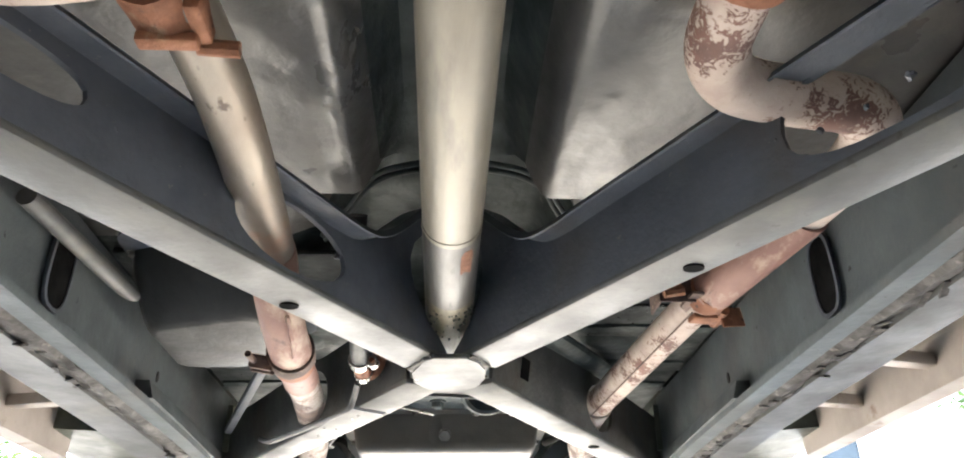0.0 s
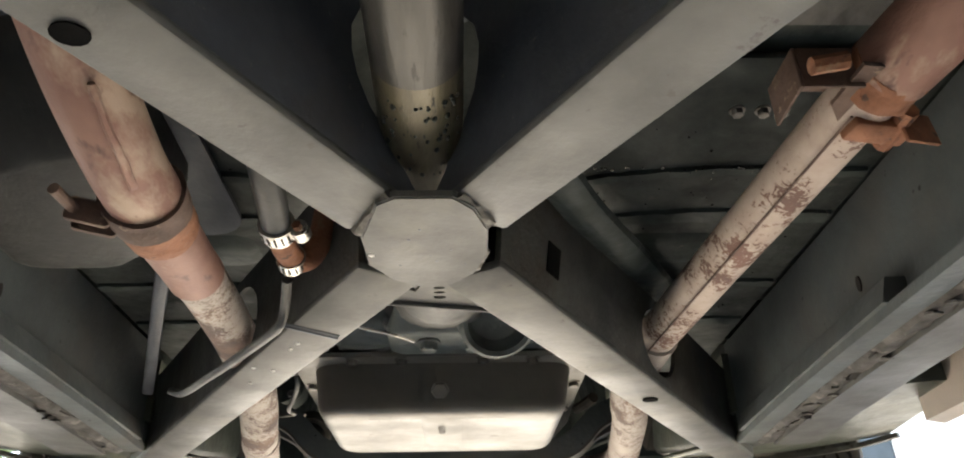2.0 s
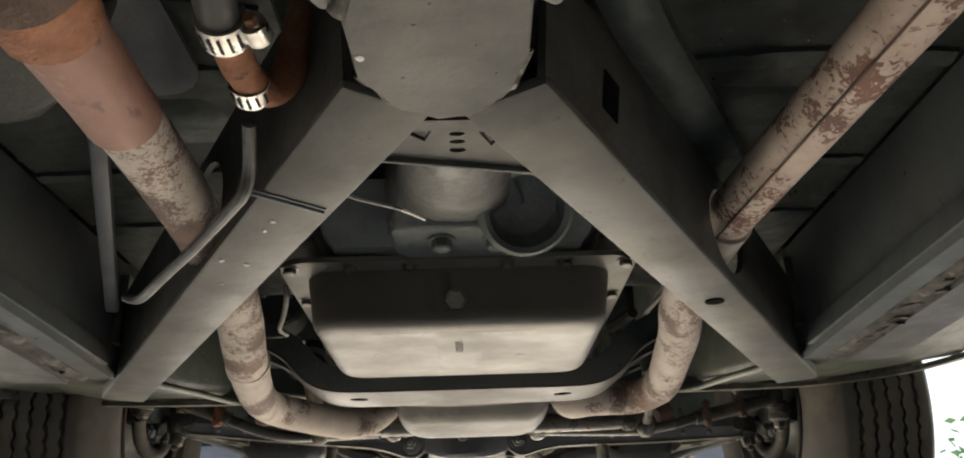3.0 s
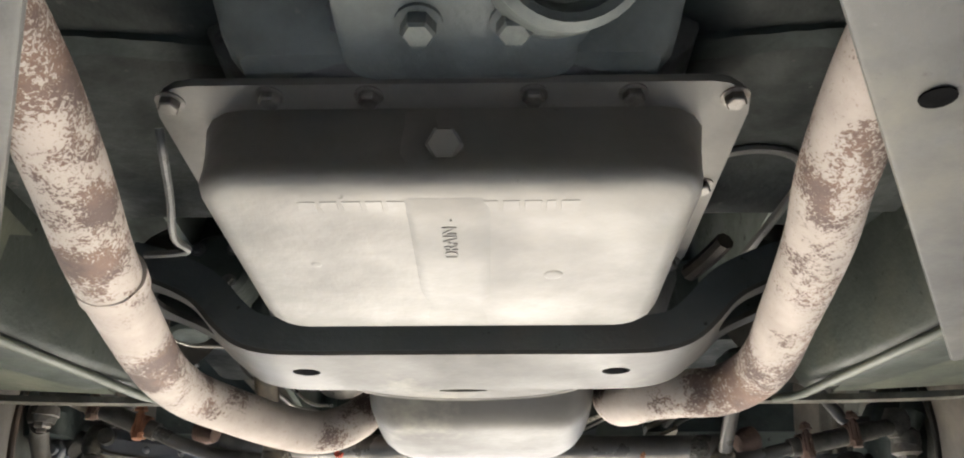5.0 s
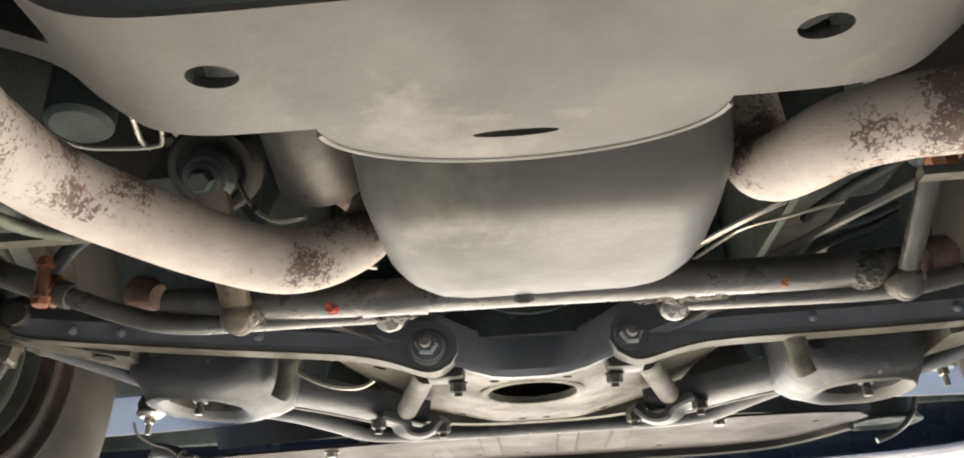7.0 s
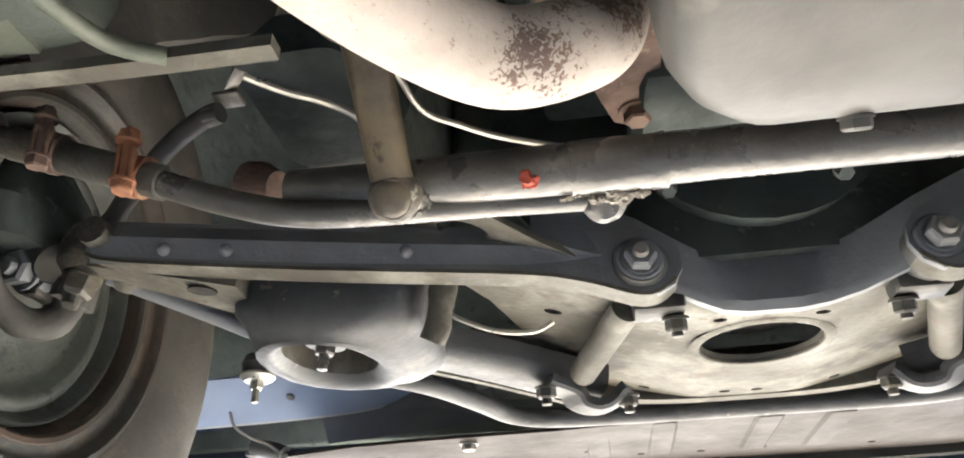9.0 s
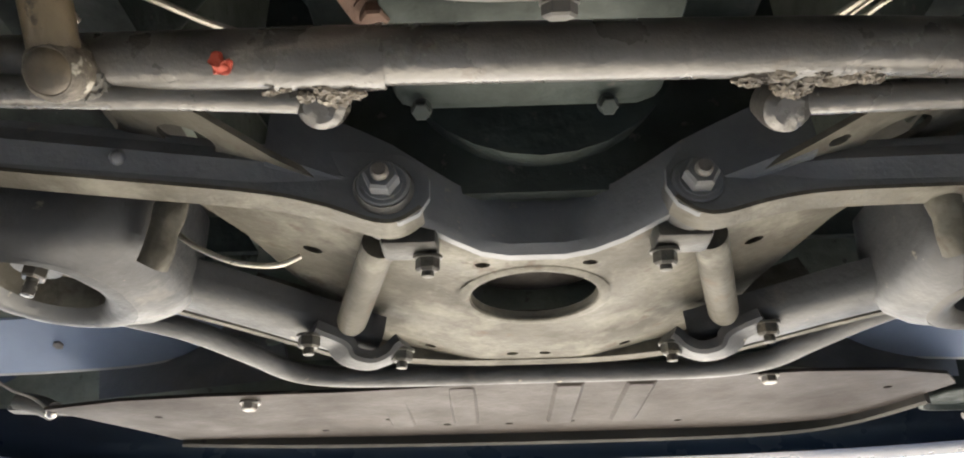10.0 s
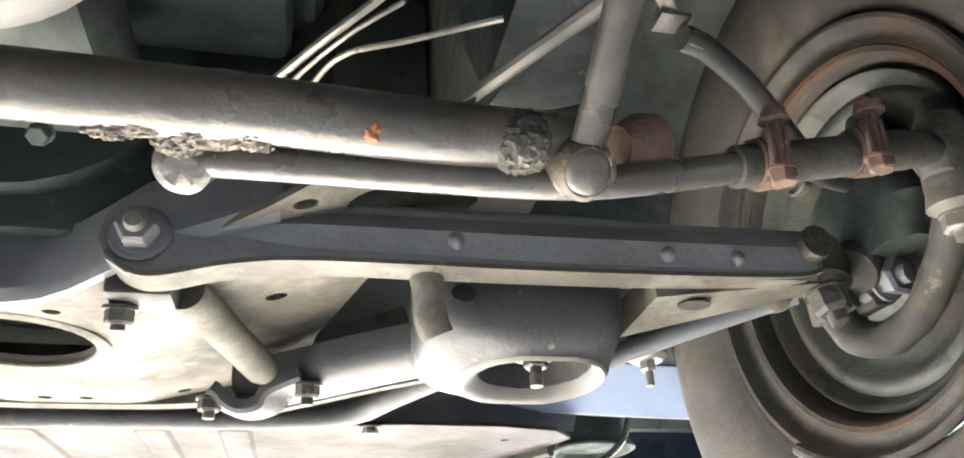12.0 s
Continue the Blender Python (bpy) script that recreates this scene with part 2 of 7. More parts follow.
M_TAIL = material("oily_tail_housing", (0.1485, 0.1647, 0.158), (0.0945, 0.1067, 0.1013), 0.6, 0.1, 14, speck=(0.16, 0.16, 0.15), speck_scale=60, speck_at=(0.68, 0.74), bump=0.4, bump_scale=160, dent=0.2, spec=0.3)
M_JOINT = material("greasy_joint", (0.08625, 0.0828, 0.0736), (0.046, 0.0437, 0.0391), 0.5, 0.1, 40, third=(0.12, 0.105, 0.08), third_scale=25, third_at=(0.58, 0.7), speck=(0.2, 0.185, 0.155), speck_scale=110, speck_at=(0.68, 0.74), bump=0.7, bump_scale=140, spec=0.3)
M_KICK = material("dark_green_frame_paint", (0.0575, 0.0667, 0.0575), (0.0368, 0.0437, 0.03795), 0.45, 0.0, 9, third=(0.075, 0.078, 0.06), third_scale=6, third_at=(0.55, 0.72), speck=(0.02, 0.02, 0.018), speck_scale=60, speck_at=(0.66, 0.72), bump=0.4, dent=0.15, spec=0.2)
# Paler green that paints the light on the torque box and crease.
M_TORQUE = material("lit_green_paint", (0.095, 0.105, 0.082), (0.06, 0.068, 0.055), 0.5, 0.0, 9, third=(0.14, 0.142, 0.105), third_scale=5, third_at=(0.52, 0.7), speck=(0.03, 0.03, 0.027), speck_scale=60, speck_at=(0.66, 0.72), bump=0.4, dent=0.2, spec=0.3)
M_HORN = material("greasy_horn", (0.0675, 0.0648, 0.05805), (0.0405, 0.03915, 0.0351), 0.7, 0.0, 12, third=(0.09, 0.075, 0.055), third_scale=9, third_at=(0.56, 0.68), speck=(0.13, 0.12, 0.1), speck_scale=50, speck_at=(0.66, 0.72), bump=0.8, bump_scale=60, dent=0.3, spec=0.2)
M_TUB = material("dusty_black_paint", (0.0372, 0.0372, 0.0348), (0.0252, 0.0252, 0.024), 0.45, 0.0, 8, third=(0.055, 0.051, 0.045), third_scale=5, third_at=(0.55, 0.7), speck=(0.02, 0.02, 0.02), speck_scale=50, speck_at=(0.66, 0.72), bump=0.3, dent=0.2, spec=0.25)
M_BLACK = material("greasy_black", (0.05778, 0.06801, 0.06287), (0.0308, 0.03696, 0.03418), 0.42, 0.0, 15, speck=(0.11, 0.105, 0.095), speck_scale=60, speck_at=(0.64, 0.7), bump=0.7, bump_scale=70, spec=0.25)
M_BACKING = material("backing_plate_paint", (0.07231, 0.0782, 0.0675), (0.04339, 0.04704, 0.04124), 0.5, 0.1, 14, third=(0.09, 0.066, 0.047), third_scale=9, third_at=(0.56, 0.68), speck=(0.03, 0.03, 0.028), speck_scale=40, speck_at=(0.6, 0.68), bump=0.5, dent=0.2)
M_ARM = material("arm_paint", (0.1517, 0.1599, 0.1714), (0.1058, 0.1125, 0.1219), 0.45, 0.0, 10, third=(0.172, 0.167, 0.149), third_scale=6, third_at=(0.56, 0.75), speck=(0.2, 0.19, 0.17), speck_scale=80, speck_at=(0.67, 0.73), bump=0.3, dent=0.1)
M_CROSS = material("weathered_crossmember", (0.09819, 0.09252, 0.07695), (0.06361, 0.05931, 0.04984), 0.6, 0.0, 11, third=(0.175, 0.168, 0.143), third_scale=16, third_at=(0.5, 0.7), speck=(0.085, 0.07, 0.054), speck_scale=34, speck_at=(0.61, 0.68), bump=0.5, dent=0.15, spec=0.15)
M_LINK = material("steel_link", (0.06956, 0.06629, 0.0614), (0.04093, 0.03847, 0.0352), 0.3, 0.1, 16, third=(0.115, 0.107, 0.094), third_scale=9, third_at=(0.5, 0.74), speck=(0.05, 0.043, 0.036), speck_scale=45, speck_at=(0.62, 0.68), bump=0.35, dent=0.12, spec=0.75)
M_PITMAN = material("brown_stained_steel", (0.0816, 0.068, 0.05304), (0.0476, 0.03944, 0.0306), 0.42, 0.3, 14, third=(0.15, 0.118, 0.075), third_scale=9, third_at=(0.55, 0.68), speck=(0.05, 0.04, 0.03), speck_scale=45, speck_at=(0.64, 0.7), bump=0.35, dent=0.12, spec=0.6)
M_GREASE = material("dirty_grease", (0.13, 0.112, 0.088), (0.04, 0.034, 0.028), 0.5, 0.0, 70, speck=(0.36, 0.335, 0.285), speck_scale=85, speck_at=(0.6, 0.66), bump=1.0, bump_scale=120)
M_BOLT = material("bolt_steel", (0.24, 0.23, 0.215), (0.14, 0.125, 0.11), 0.45, 0.55, 60, bump=0.3)
M_ZINC = material("bright_zinc", (0.504, 0.497, 0.476), (0.385, 0.371, 0.35), 0.3, 0.9, 60, bump=0.1)
M_RED = material("red_cap", (0.45, 0.06, 0.035), (0.3, 0.05, 0.03), 0.6, 0.0, 60, bump=0.3)
M_WET = material("wet_oil", (0.03, 0.03, 0.028), (0.02, 0.02, 0.018), 0.08, 0.0, 30, rough_var=0.02, bump=0.0, spec=1.0)
M_RUBBER = material("hose_rubber", (0.078, 0.078, 0.0754), (0.052, 0.052, 0.052), 0.5, 0.0, 20, bump=0.3)
M_TYRE = material("tyre_rubber", (0.08247, 0.07548, 0.06577), (0.05696, 0.05263, 0.04605), 0.75, 0.0, 9, third=(0.12, 0.106, 0.088), third_scale=5, bump=0.35)
M_RIM = material("rim_paint", (0.1091, 0.1153, 0.1004), (0.0713, 0.07688, 0.06696), 0.55, 0.0, 12, third=(0.203, 0.115, 0.0783), third_scale=8, third_at=(0.54, 0.66), speck=(0.04, 0.04, 0.037), speck_scale=45, speck_at=(0.63, 0.7), bump=0.4)
M_SPLASH = material("splash_pan_paint", (0.03637, 0.03055, 0.02763), (0.02831, 0.02402, 0.02197), 0.55, 0.0, 6, third=(0.042, 0.035, 0.031), third_scale=9, third_at=(0.56, 0.7), speck=(0.045, 0.037, 0.032), speck_scale=90, speck_at=(0.68, 0.73), bump=0.25, dent=0.1, spec=0.08)
M_BODY = material("body_paint", (0.035, 0.05, 0.085), (0.025, 0.036, 0.062), 0.3, 0.0, 4, bump=0.1)
M_ROCKER = material("rocker_paint", (0.45, 0.39, 0.34), (0.36, 0.31, 0.27), 0.6, 0.0, 8, third=(0.25, 0.17, 0.12), third_scale=10, third_at=(0.6, 0.68), bump=0.3)
M_WIRE = material("bright_line", (0.42, 0.406, 0.364), (0.315, 0.301, 0.266), 0.35, 0.7, 40, bump=0.1)
M_CONCRETE = material("concrete", (0.46, 0.44, 0.4), (0.38, 0.365, 0.335), 0.9, 0.0, 0.8, third=(0.3, 0.285, 0.26), third_scale=0.35, third_at=(0.5, 0.7), bump=0.4, bump_scale=60)
M_SLAB = material("added_slab", (0.42, 0.4, 0.37), (0.34, 0.325, 0.3), 0.8, 0.0, 1.2, third=(0.2, 0.19, 0.175), third_scale=0.7, third_at=(0.55, 0.68), bump=0.4, bump_scale=60)
M_LIFT = material("lift_steel", (0.2, 0.21, 0.23), (0.14, 0.145, 0.16), 0.6, 0.2, 4, bump=0.2)
M_LEAF = material("leaves", (0.1, 0.17, 0.045), (0.06, 0.11, 0.028), 0.7, 0.0, 2.0, bump=0.1)
M_BARK = material("bark", (0.14, 0.11, 0.085), (0.08, 0.062, 0.048), 0.9, 0.0, 8, stretch=(1, 1, 0.2), bump=0.9, bump_scale=30)
M_HOUSE = material("house_render", (0.75, 0.74, 0.72), (0.68, 0.67, 0.65), 0.85, 0.0, 1.5, bump=0.3)
M_GLASS = material("window_dark", (0.03, 0.035, 0.04), (0.02, 0.024, 0.028), 0.12, 0.0, 2, rough_var=0.04, bump=0.0)
M_CORE = material("dusty_green_core", (0.2, 0.225, 0.2), (0.14, 0.16, 0.14), 0.7, 0.0, 14, speck=(0.1, 0.1, 0.09), speck_scale=50, bump=0.6, bump_scale=80, dent=0.3, spec=0.2)
M_ENGINE = material("greasy_engine_paint", (0.075, 0.086, 0.078), (0.045, 0.052, 0.047), 0.55, 0.0, 14, speck=(0.13, 0.125, 0.11), speck_scale=60, speck_at=(0.66, 0.71), bump=0.9, bump_scale=50, dent=0.3, spec=0.25)
# Near-black paint for the shade inside holes that are not cut through.
M_HOLE_SHADE = material("hole_shade", (0.024, 0.021, 0.018), (0.014, 0.012, 0.011), 0.9, 0.0, 30, bump=0.4)


# ---- building helpers ----
WORLD = {}


def thing(name, base, label, category, group="", kind=""):
    """An Empty at the thing's base, which parents its parts."""
    ob = new(name)
    ob.empty_display_size = 0.05
    ob.location = base
    WORLD[ob] = Matrix.Translation(base)
    return tagged(ob, label, category, group, kind)


def finish(bm, sharp=32.0):
    bmesh.ops.recalc_face_normals(bm, faces=bm.faces[:])
    for f in bm.faces:
        f.smooth = True
    for e in bm.edges:
        if len(e.link_faces) == 2 and e.calc_face_angle(0) > radians(sharp):
            e.smooth = False
    return bm


def solid(name, bm, mat, label="", category="", group="", kind="", sharp=32.0):
    """One top-level mesh object."""
    finish(bm, sharp)
    me = bpy.data.meshes.new(name)
    bm.to_mesh(me)
    bm.free()
    me.materials.append(mat)
    ob = new(name, me)
    WORLD[ob] = Matrix()
    return tagged(ob, label, category, group, kind)


def part(name, bm, mat, parent, label="", sharp=32.0):
    """One mesh object under a thing or under a part; its geometry is in world metres."""
    ob = solid(name, bm, mat, sharp=sharp)
    ob.parent = parent
    ob.matrix_parent_inverse = WORLD[parent].inverted()
    return tagged(ob, label)


def join(*bms):
    out = bms[0]
    for b in bms[1:]:
        me = bpy.data.meshes.new("tmp")
        b.to_mesh(me)
        b.free()
        out.from_mesh(me)
        bpy.data.meshes.remove(me)
    return out


def move(bm, m):
    bmesh.ops.transform(bm, matrix=m, verts=bm.verts[:])
    return bm


def mirror(bm, s):
    return bm if s > 0 else move(bm, Matrix.Diagonal((-1, 1, 1, 1)))


def smooth_path(pts, per=6):
    """Catmull-Rom points along a polyline."""
    p = [Vector(q) for q in pts]
    if len(p) == 2:
        return [p[0].lerp(p[1], i / per) for i in range(per + 1)]
    out = []
    for i in range(len(p) - 1):
        a, b, c, d = p[max(i - 1, 0)], p[i], p[i + 1], p[min(i + 2, len(p) - 1)]
        for k in range(per):
            t = k / per
            out.append(0.5 * ((2 * b) + (c - a) * t + (2 * a - 5 * b + 4 * c - d) * t * t + (3 * b - a - 3 * c + d) * t ** 3))
    out.append(p[-1])
    return out


def sweep(pts, profile, per=6, smooth=True, up=(0, 0, 1), scales=None, cap=True):
    """A closed 2D profile (side, up) carried along a path."""
    path = smooth_path(pts, per) if smooth else [Vector(q) for q in pts]
    bm = bmesh.new()
    rings = []
    n = len(path)
    for i, q in enumerate(path):
        d = (path[min(i + 1, n - 1)] - path[max(i - 1, 0)]).normalized()
        side = d.cross(Vector(up))
        side = side.normalized() if side.length > 1e-4 else Vector((1, 0, 0))
        v = side.cross(d).normalized()
        k = 1.0
        if scales:
            f = i / (n - 1) * (len(scales) - 1)
            j = min(int(f), len(scales) - 2)
            k = scales[j] + (scales[j + 1] - scales[j]) * (f - j)
        rings.append([bm.verts.new(q + (side * a + v * b) * k) for a, b in profile])
    for r0, r1 in zip(rings, rings[1:]):
        for i in range(len(profile)):
            j = (i + 1) % len(profile)
            bm.faces.new((r0[i], r0[j], r1[j], r1[i]))
    if cap:
        bm.faces.new(rings[0][::-1])
        bm.faces.new(rings[-1])
    return bm


def circle(r, n=18, rz=None):
    rz = r if rz is None else rz
    return [(r * math.cos(2 * math.pi * i / n), rz * math.sin(2 * math.pi * i / n)) for i in range(n)]


def tube(pts, r, seg=18, per=6, rz=None, scales=None, smooth=True):
    return sweep(pts, circle(r, seg, rz), per, smooth, scales=scales)


def box(x0, x1, y0, y1, z0, z1, bevel=0.003, segs=2):
    bm = bmesh.new()
    bmesh.ops.create_cube(bm, size=1)
    move(bm, Matrix.LocRotScale(((x0 + x1) / 2, (y0 + y1) / 2, (z0 + z1) / 2), None, (x1 - x0, y1 - y0, z1 - z0)))
    if bevel:
        bmesh.ops.bevel(bm, geom=bm.edges[:], offset=bevel, segments=segs, affect="EDGES", profile=0.5)
    return bm


def bar(a, b, width, height, bevel=0.003, up=(0, 0, 1)):
    """A bevelled bar of that width and height between two points."""
    a, b = Vector(a), Vector(b)
    bm = box(-width / 2, width / 2, 0, (b - a).length, -height / 2, height / 2, bevel)
    d = (b - a).normalized()
    s = d.cross(Vector(up)).normalized()
    m = Matrix((s, d, s.cross(d))).transposed().to_4x4()
    return move(bm, Matrix.Translation(a) @ m)


def plate(outer, holes, depth, m=None, bevel=0.0):
    """A flat sheet with real holes: 2D loops, pushed up by depth."""
    bm = bmesh.new()
    edges = []
    for loop in (outer, *holes):
        vs = [bm.verts.new((x, y, 0)) for x, y in loop]
        edges += [bm.edges.new((vs[i], vs[(i + 1) % len(vs)])) for i in range(len(vs))]
    bmesh.ops.triangle_fill(bm, use_beauty=True, use_dissolve=False, edges=edges)
    geo = bmesh.ops.extrude_face_region(bm, geom=bm.faces[:])
    bmesh.ops.translate(bm, vec=(0, 0, depth), verts=[v for v in geo["geom"] if isinstance(v, bmesh.types.BMVert)])
    if m is not None:
        move(bm, m)
    return bm


def oval(cx, cy, rx, ry, n=20, power=2.0):
    out = []
    for i in range(n):
        a = 2 * math.pi * i / n
        c, s = math.cos(a), math.sin(a)
        out.append((cx + rx * math.copysign(abs(c) ** (2 / power), c), cy + ry * math.copysign(abs(s) ** (2 / power), s)))
    return out


def loft(rings, cap0=True, cap1=True):
    """Skins rings of equal length, given as 3D points."""
    bm = bmesh.new()
    rs = [[bm.verts.new(p) for p in r] for r in rings]
    for a, b in zip(rs, rs[1:]):
        for i in range(len(a)):
            j = (i + 1) % len(a)
            bm.faces.new((a[i], a[j], b[j], b[i]))
    if cap0:
        bm.faces.new(rs[0][::-1])
    if cap1:
        bm.faces.new(rs[-1])
    return bm


def lathe(profile, seg=40, m=None, closed=False):
    """Turns a profile of (radius, height) round the z axis."""
    bm = bmesh.new()
    rings = []
    for r, z in profile:
        if r < 1e-6:
            rings.append([bm.verts.new((0, 0, z))])
        else:
            rings.append([bm.verts.new((r * math.cos(2 * math.pi * i / seg), r * math.sin(2 * math.pi * i / seg), z)) for i in range(seg)])
    pairs = list(zip(rings, rings[1:])) + ([(rings[-1], rings[0])] if closed else [])
    for a, b in pairs:
        for i in range(seg):
            j = (i + 1) % seg
            if len(a) == 1 and len(b) == 1:
                continue
            if len(a) == 1:
                bm.faces.new((a[0], b[i], b[j]))
            elif len(b) == 1:
                bm.faces.new((a[i], a[j], b[0]))
            else:
                bm.faces.new((a[i], a[j], b[j], b[i]))
    return move(bm, m) if m is not None else bm


def aim(at, direction):
    """A pose at a point whose z axis goes along direction."""
    return Matrix.Translation(at) @ Vector(direction).to_track_quat("Z", "Y").to_matrix().to_4x4()


def hex_bolt(at, direction, r=0.011, h=0.009, washer=1.45, stub=0.0):
    """A hexagon head on a washer, with a threaded stub if asked."""
    bm = lathe([(0, 0), (r * washer, 0), (r * washer, h * 0.25), (0, h * 0.25)], 18)
    hx = lathe([(0, h * 0.2), (r * 1.08, h * 0.2), (r * 1.08, h * 1.05), (r * 0.9, h * 1.25), (0, h * 1.25)], 6)
    bm = join(bm, hx)
    if stub:
        bm = join(bm, lathe([(0, h), (r * 0.55, h), (r * 0.55, h * 1.2 + stub), (r * 0.45, h * 1.25 + stub), (0, h * 1.25 + stub)], 12))
    return move(bm, aim(at, direction))


def ball(at, r, squash=1.0, seg=16):
    bm = bmesh.new()
    bmesh.ops.create_uvsphere(bm, u_segments=seg, v_segments=seg // 2 + 2, radius=r)
    return move(bm, Matrix.Translation(at) @ Matrix.Diagonal((1, 1, squash, 1)))


def lumpy(bm, amount, scale=60.0):
    """Pushes a mesh's points about, as grease and weld do."""
    for v in bm.verts:
        v.co += noise.noise_vector(v.co * scale) * amount
    return bm


# ---- the setting ----
def ground_sheet():
    bm = bmesh.new()
    bmesh.ops.create_grid(bm, x_segments=40, y_segments=40, size=400)
    return bm


# Unseen walls, ceiling and slab, added only to steer light onto the underside.
for nm, bm in (("unseen_wall_back", box(-3.8, 3.8, -4.3, -4.1, 0, 4.2, 0)), ("unseen_wall_east", box(3.6, 3.8, -4.1, 2.4, 0, 4.2, 0)), ("unseen_wall_west", box(-3.8, -3.6, -4.1, 2.4, 0, 4.2, 0))):
    tagged(solid(nm, bm, M_WALL), "unseen pale wall added to block and bounce light around the car", "wall", kind="structure")
tagged(solid("ceiling", box(-3.8, 3.8, -4.3, 4.7, 4.2, 4.35, 0), M_WALL), "unseen ceiling added to keep the sun off the ground below", "ceiling", kind="structure")
tagged(solid("floor", box(-3.6, 3.6, -4.1, 2.4, -0.1, 0.012, 0), M_SLAB), "unseen stained concrete slab added to dim the light from below", "floor", kind="structure")
tagged(solid("ground", ground_sheet(), M_CONCRETE), "pale weathered concrete yard below the car", "ground", kind="structure")


def lift_runway(s):
    t = thing("lift_runway", (s * 0.75, 0.6, 0), "grey steel runway of a drive-on lift, carrying the car's wheels", "car lift", "lift runways")
    part("deck", box(s * 0.75 - 0.24, s * 0.75 + 0.24, -2.2, 3.0, 1.42, 1.494, 0.004), M_LIFT, t)
    for y in (-1.9, 2.7):
        part("leg", box(s * 0.75 - 0.1, s * 0.75 + 0.1, y - 0.1, y + 0.1, 0, 1.42, 0.005), M_LIFT, t)


for s in (1, -1):
    lift_runway(s)


# ---- body: floor, rockers, shell ----
def floor_sheet(unshaded):
    """The floor with its tunnel, from the rear to the toe boards; either the plain panels or the shade-dark rest."""
    pos = [0.03, 0.055, 0.065, 0.072, 0.08, 0.088, 0.096, 0.105, 0.115, 0.13, 0.16, 0.2, 0.3, 0.45, 0.6, 0.74]
    xs = [-x for x in pos[::-1]] + [0] + pos
    ys = [-2.4, -1.0, -0.2] + [0.1 * i for i in range(0, 17)] + [1.7]
    bm = bmesh.new()
    grid = []
    for y in ys:
        row = []
        for x in xs:
            half = 0.058 if y < 0.7 else 0.058 + min(0.07, (y - 0.7) * 0.9)
            k = min(1, max(0, (half + 0.045 - abs(x)) / 0.055))
            k = k * k * (3 - 2 * k)
            z = 1.885 + 0.12 * k
            if y > 1.0 and abs(x) >= half:
                z += 0.0
            if y > 1.35:
                z += (y - 1.35) * 0.9
            row.append(bm.verts.new((x, y, z + 0.003 * noise.noise(Vector((x * 9, y * 9, 0))))))
        grid.append(row)
    for a, b in zip(grid, grid[1:]):
        for i in range(len(xs) - 1):
            f = bm.faces.new((a[i], a[i + 1], b[i + 1], b[i]))
            # Faces up in the recess, ahead or outboard get the shade-dark colour.
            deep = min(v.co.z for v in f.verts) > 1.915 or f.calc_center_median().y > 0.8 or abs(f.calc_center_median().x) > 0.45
            if deep == unshaded:
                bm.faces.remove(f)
    bmesh.ops.delete(bm, geom=[v for v in bm.verts if not v.link_faces], context="VERTS")
    geo = bmesh.ops.extrude_face_region(bm, geom=bm.faces[:])
    bmesh.ops.translate(bm, vec=(0, 0, 0.012), verts=[v for v in geo["geom"] if isinstance(v, bmesh.types.BMVert)])
    return bm


body = thing("car_body", (0, 0.6, 1.9), "dark-painted car body shell seen from below, undercoated floor", "car body")
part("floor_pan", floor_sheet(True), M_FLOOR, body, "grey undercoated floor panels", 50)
part("tunnel", floor_sheet(False), M_TUNNEL, body, "tunnel and toe board, recess shade painted as a darker coat", 50)
for dy, dz in ((0, 0), (0.022, 0.006)):
    part("tunnel_rim", tube([(-0.15, 0.79 + dy, 1.882 + dz), (-0.118, 0.75 + dy, 1.9 + dz), (-0.085, 0.712 + dy, 1.918 + dz), (-0.03, 0.695 + dy, 1.924 + dz), (0.04, 0.695 + dy, 1.924 + dz), (0.095, 0.712 + dy, 1.918 + dz), (0.125, 0.75 + dy, 1.9 + dz), (0.155, 0.79 + dy, 1.882 + dz)], 0.0035, 8, 5), M_BLACK, body)
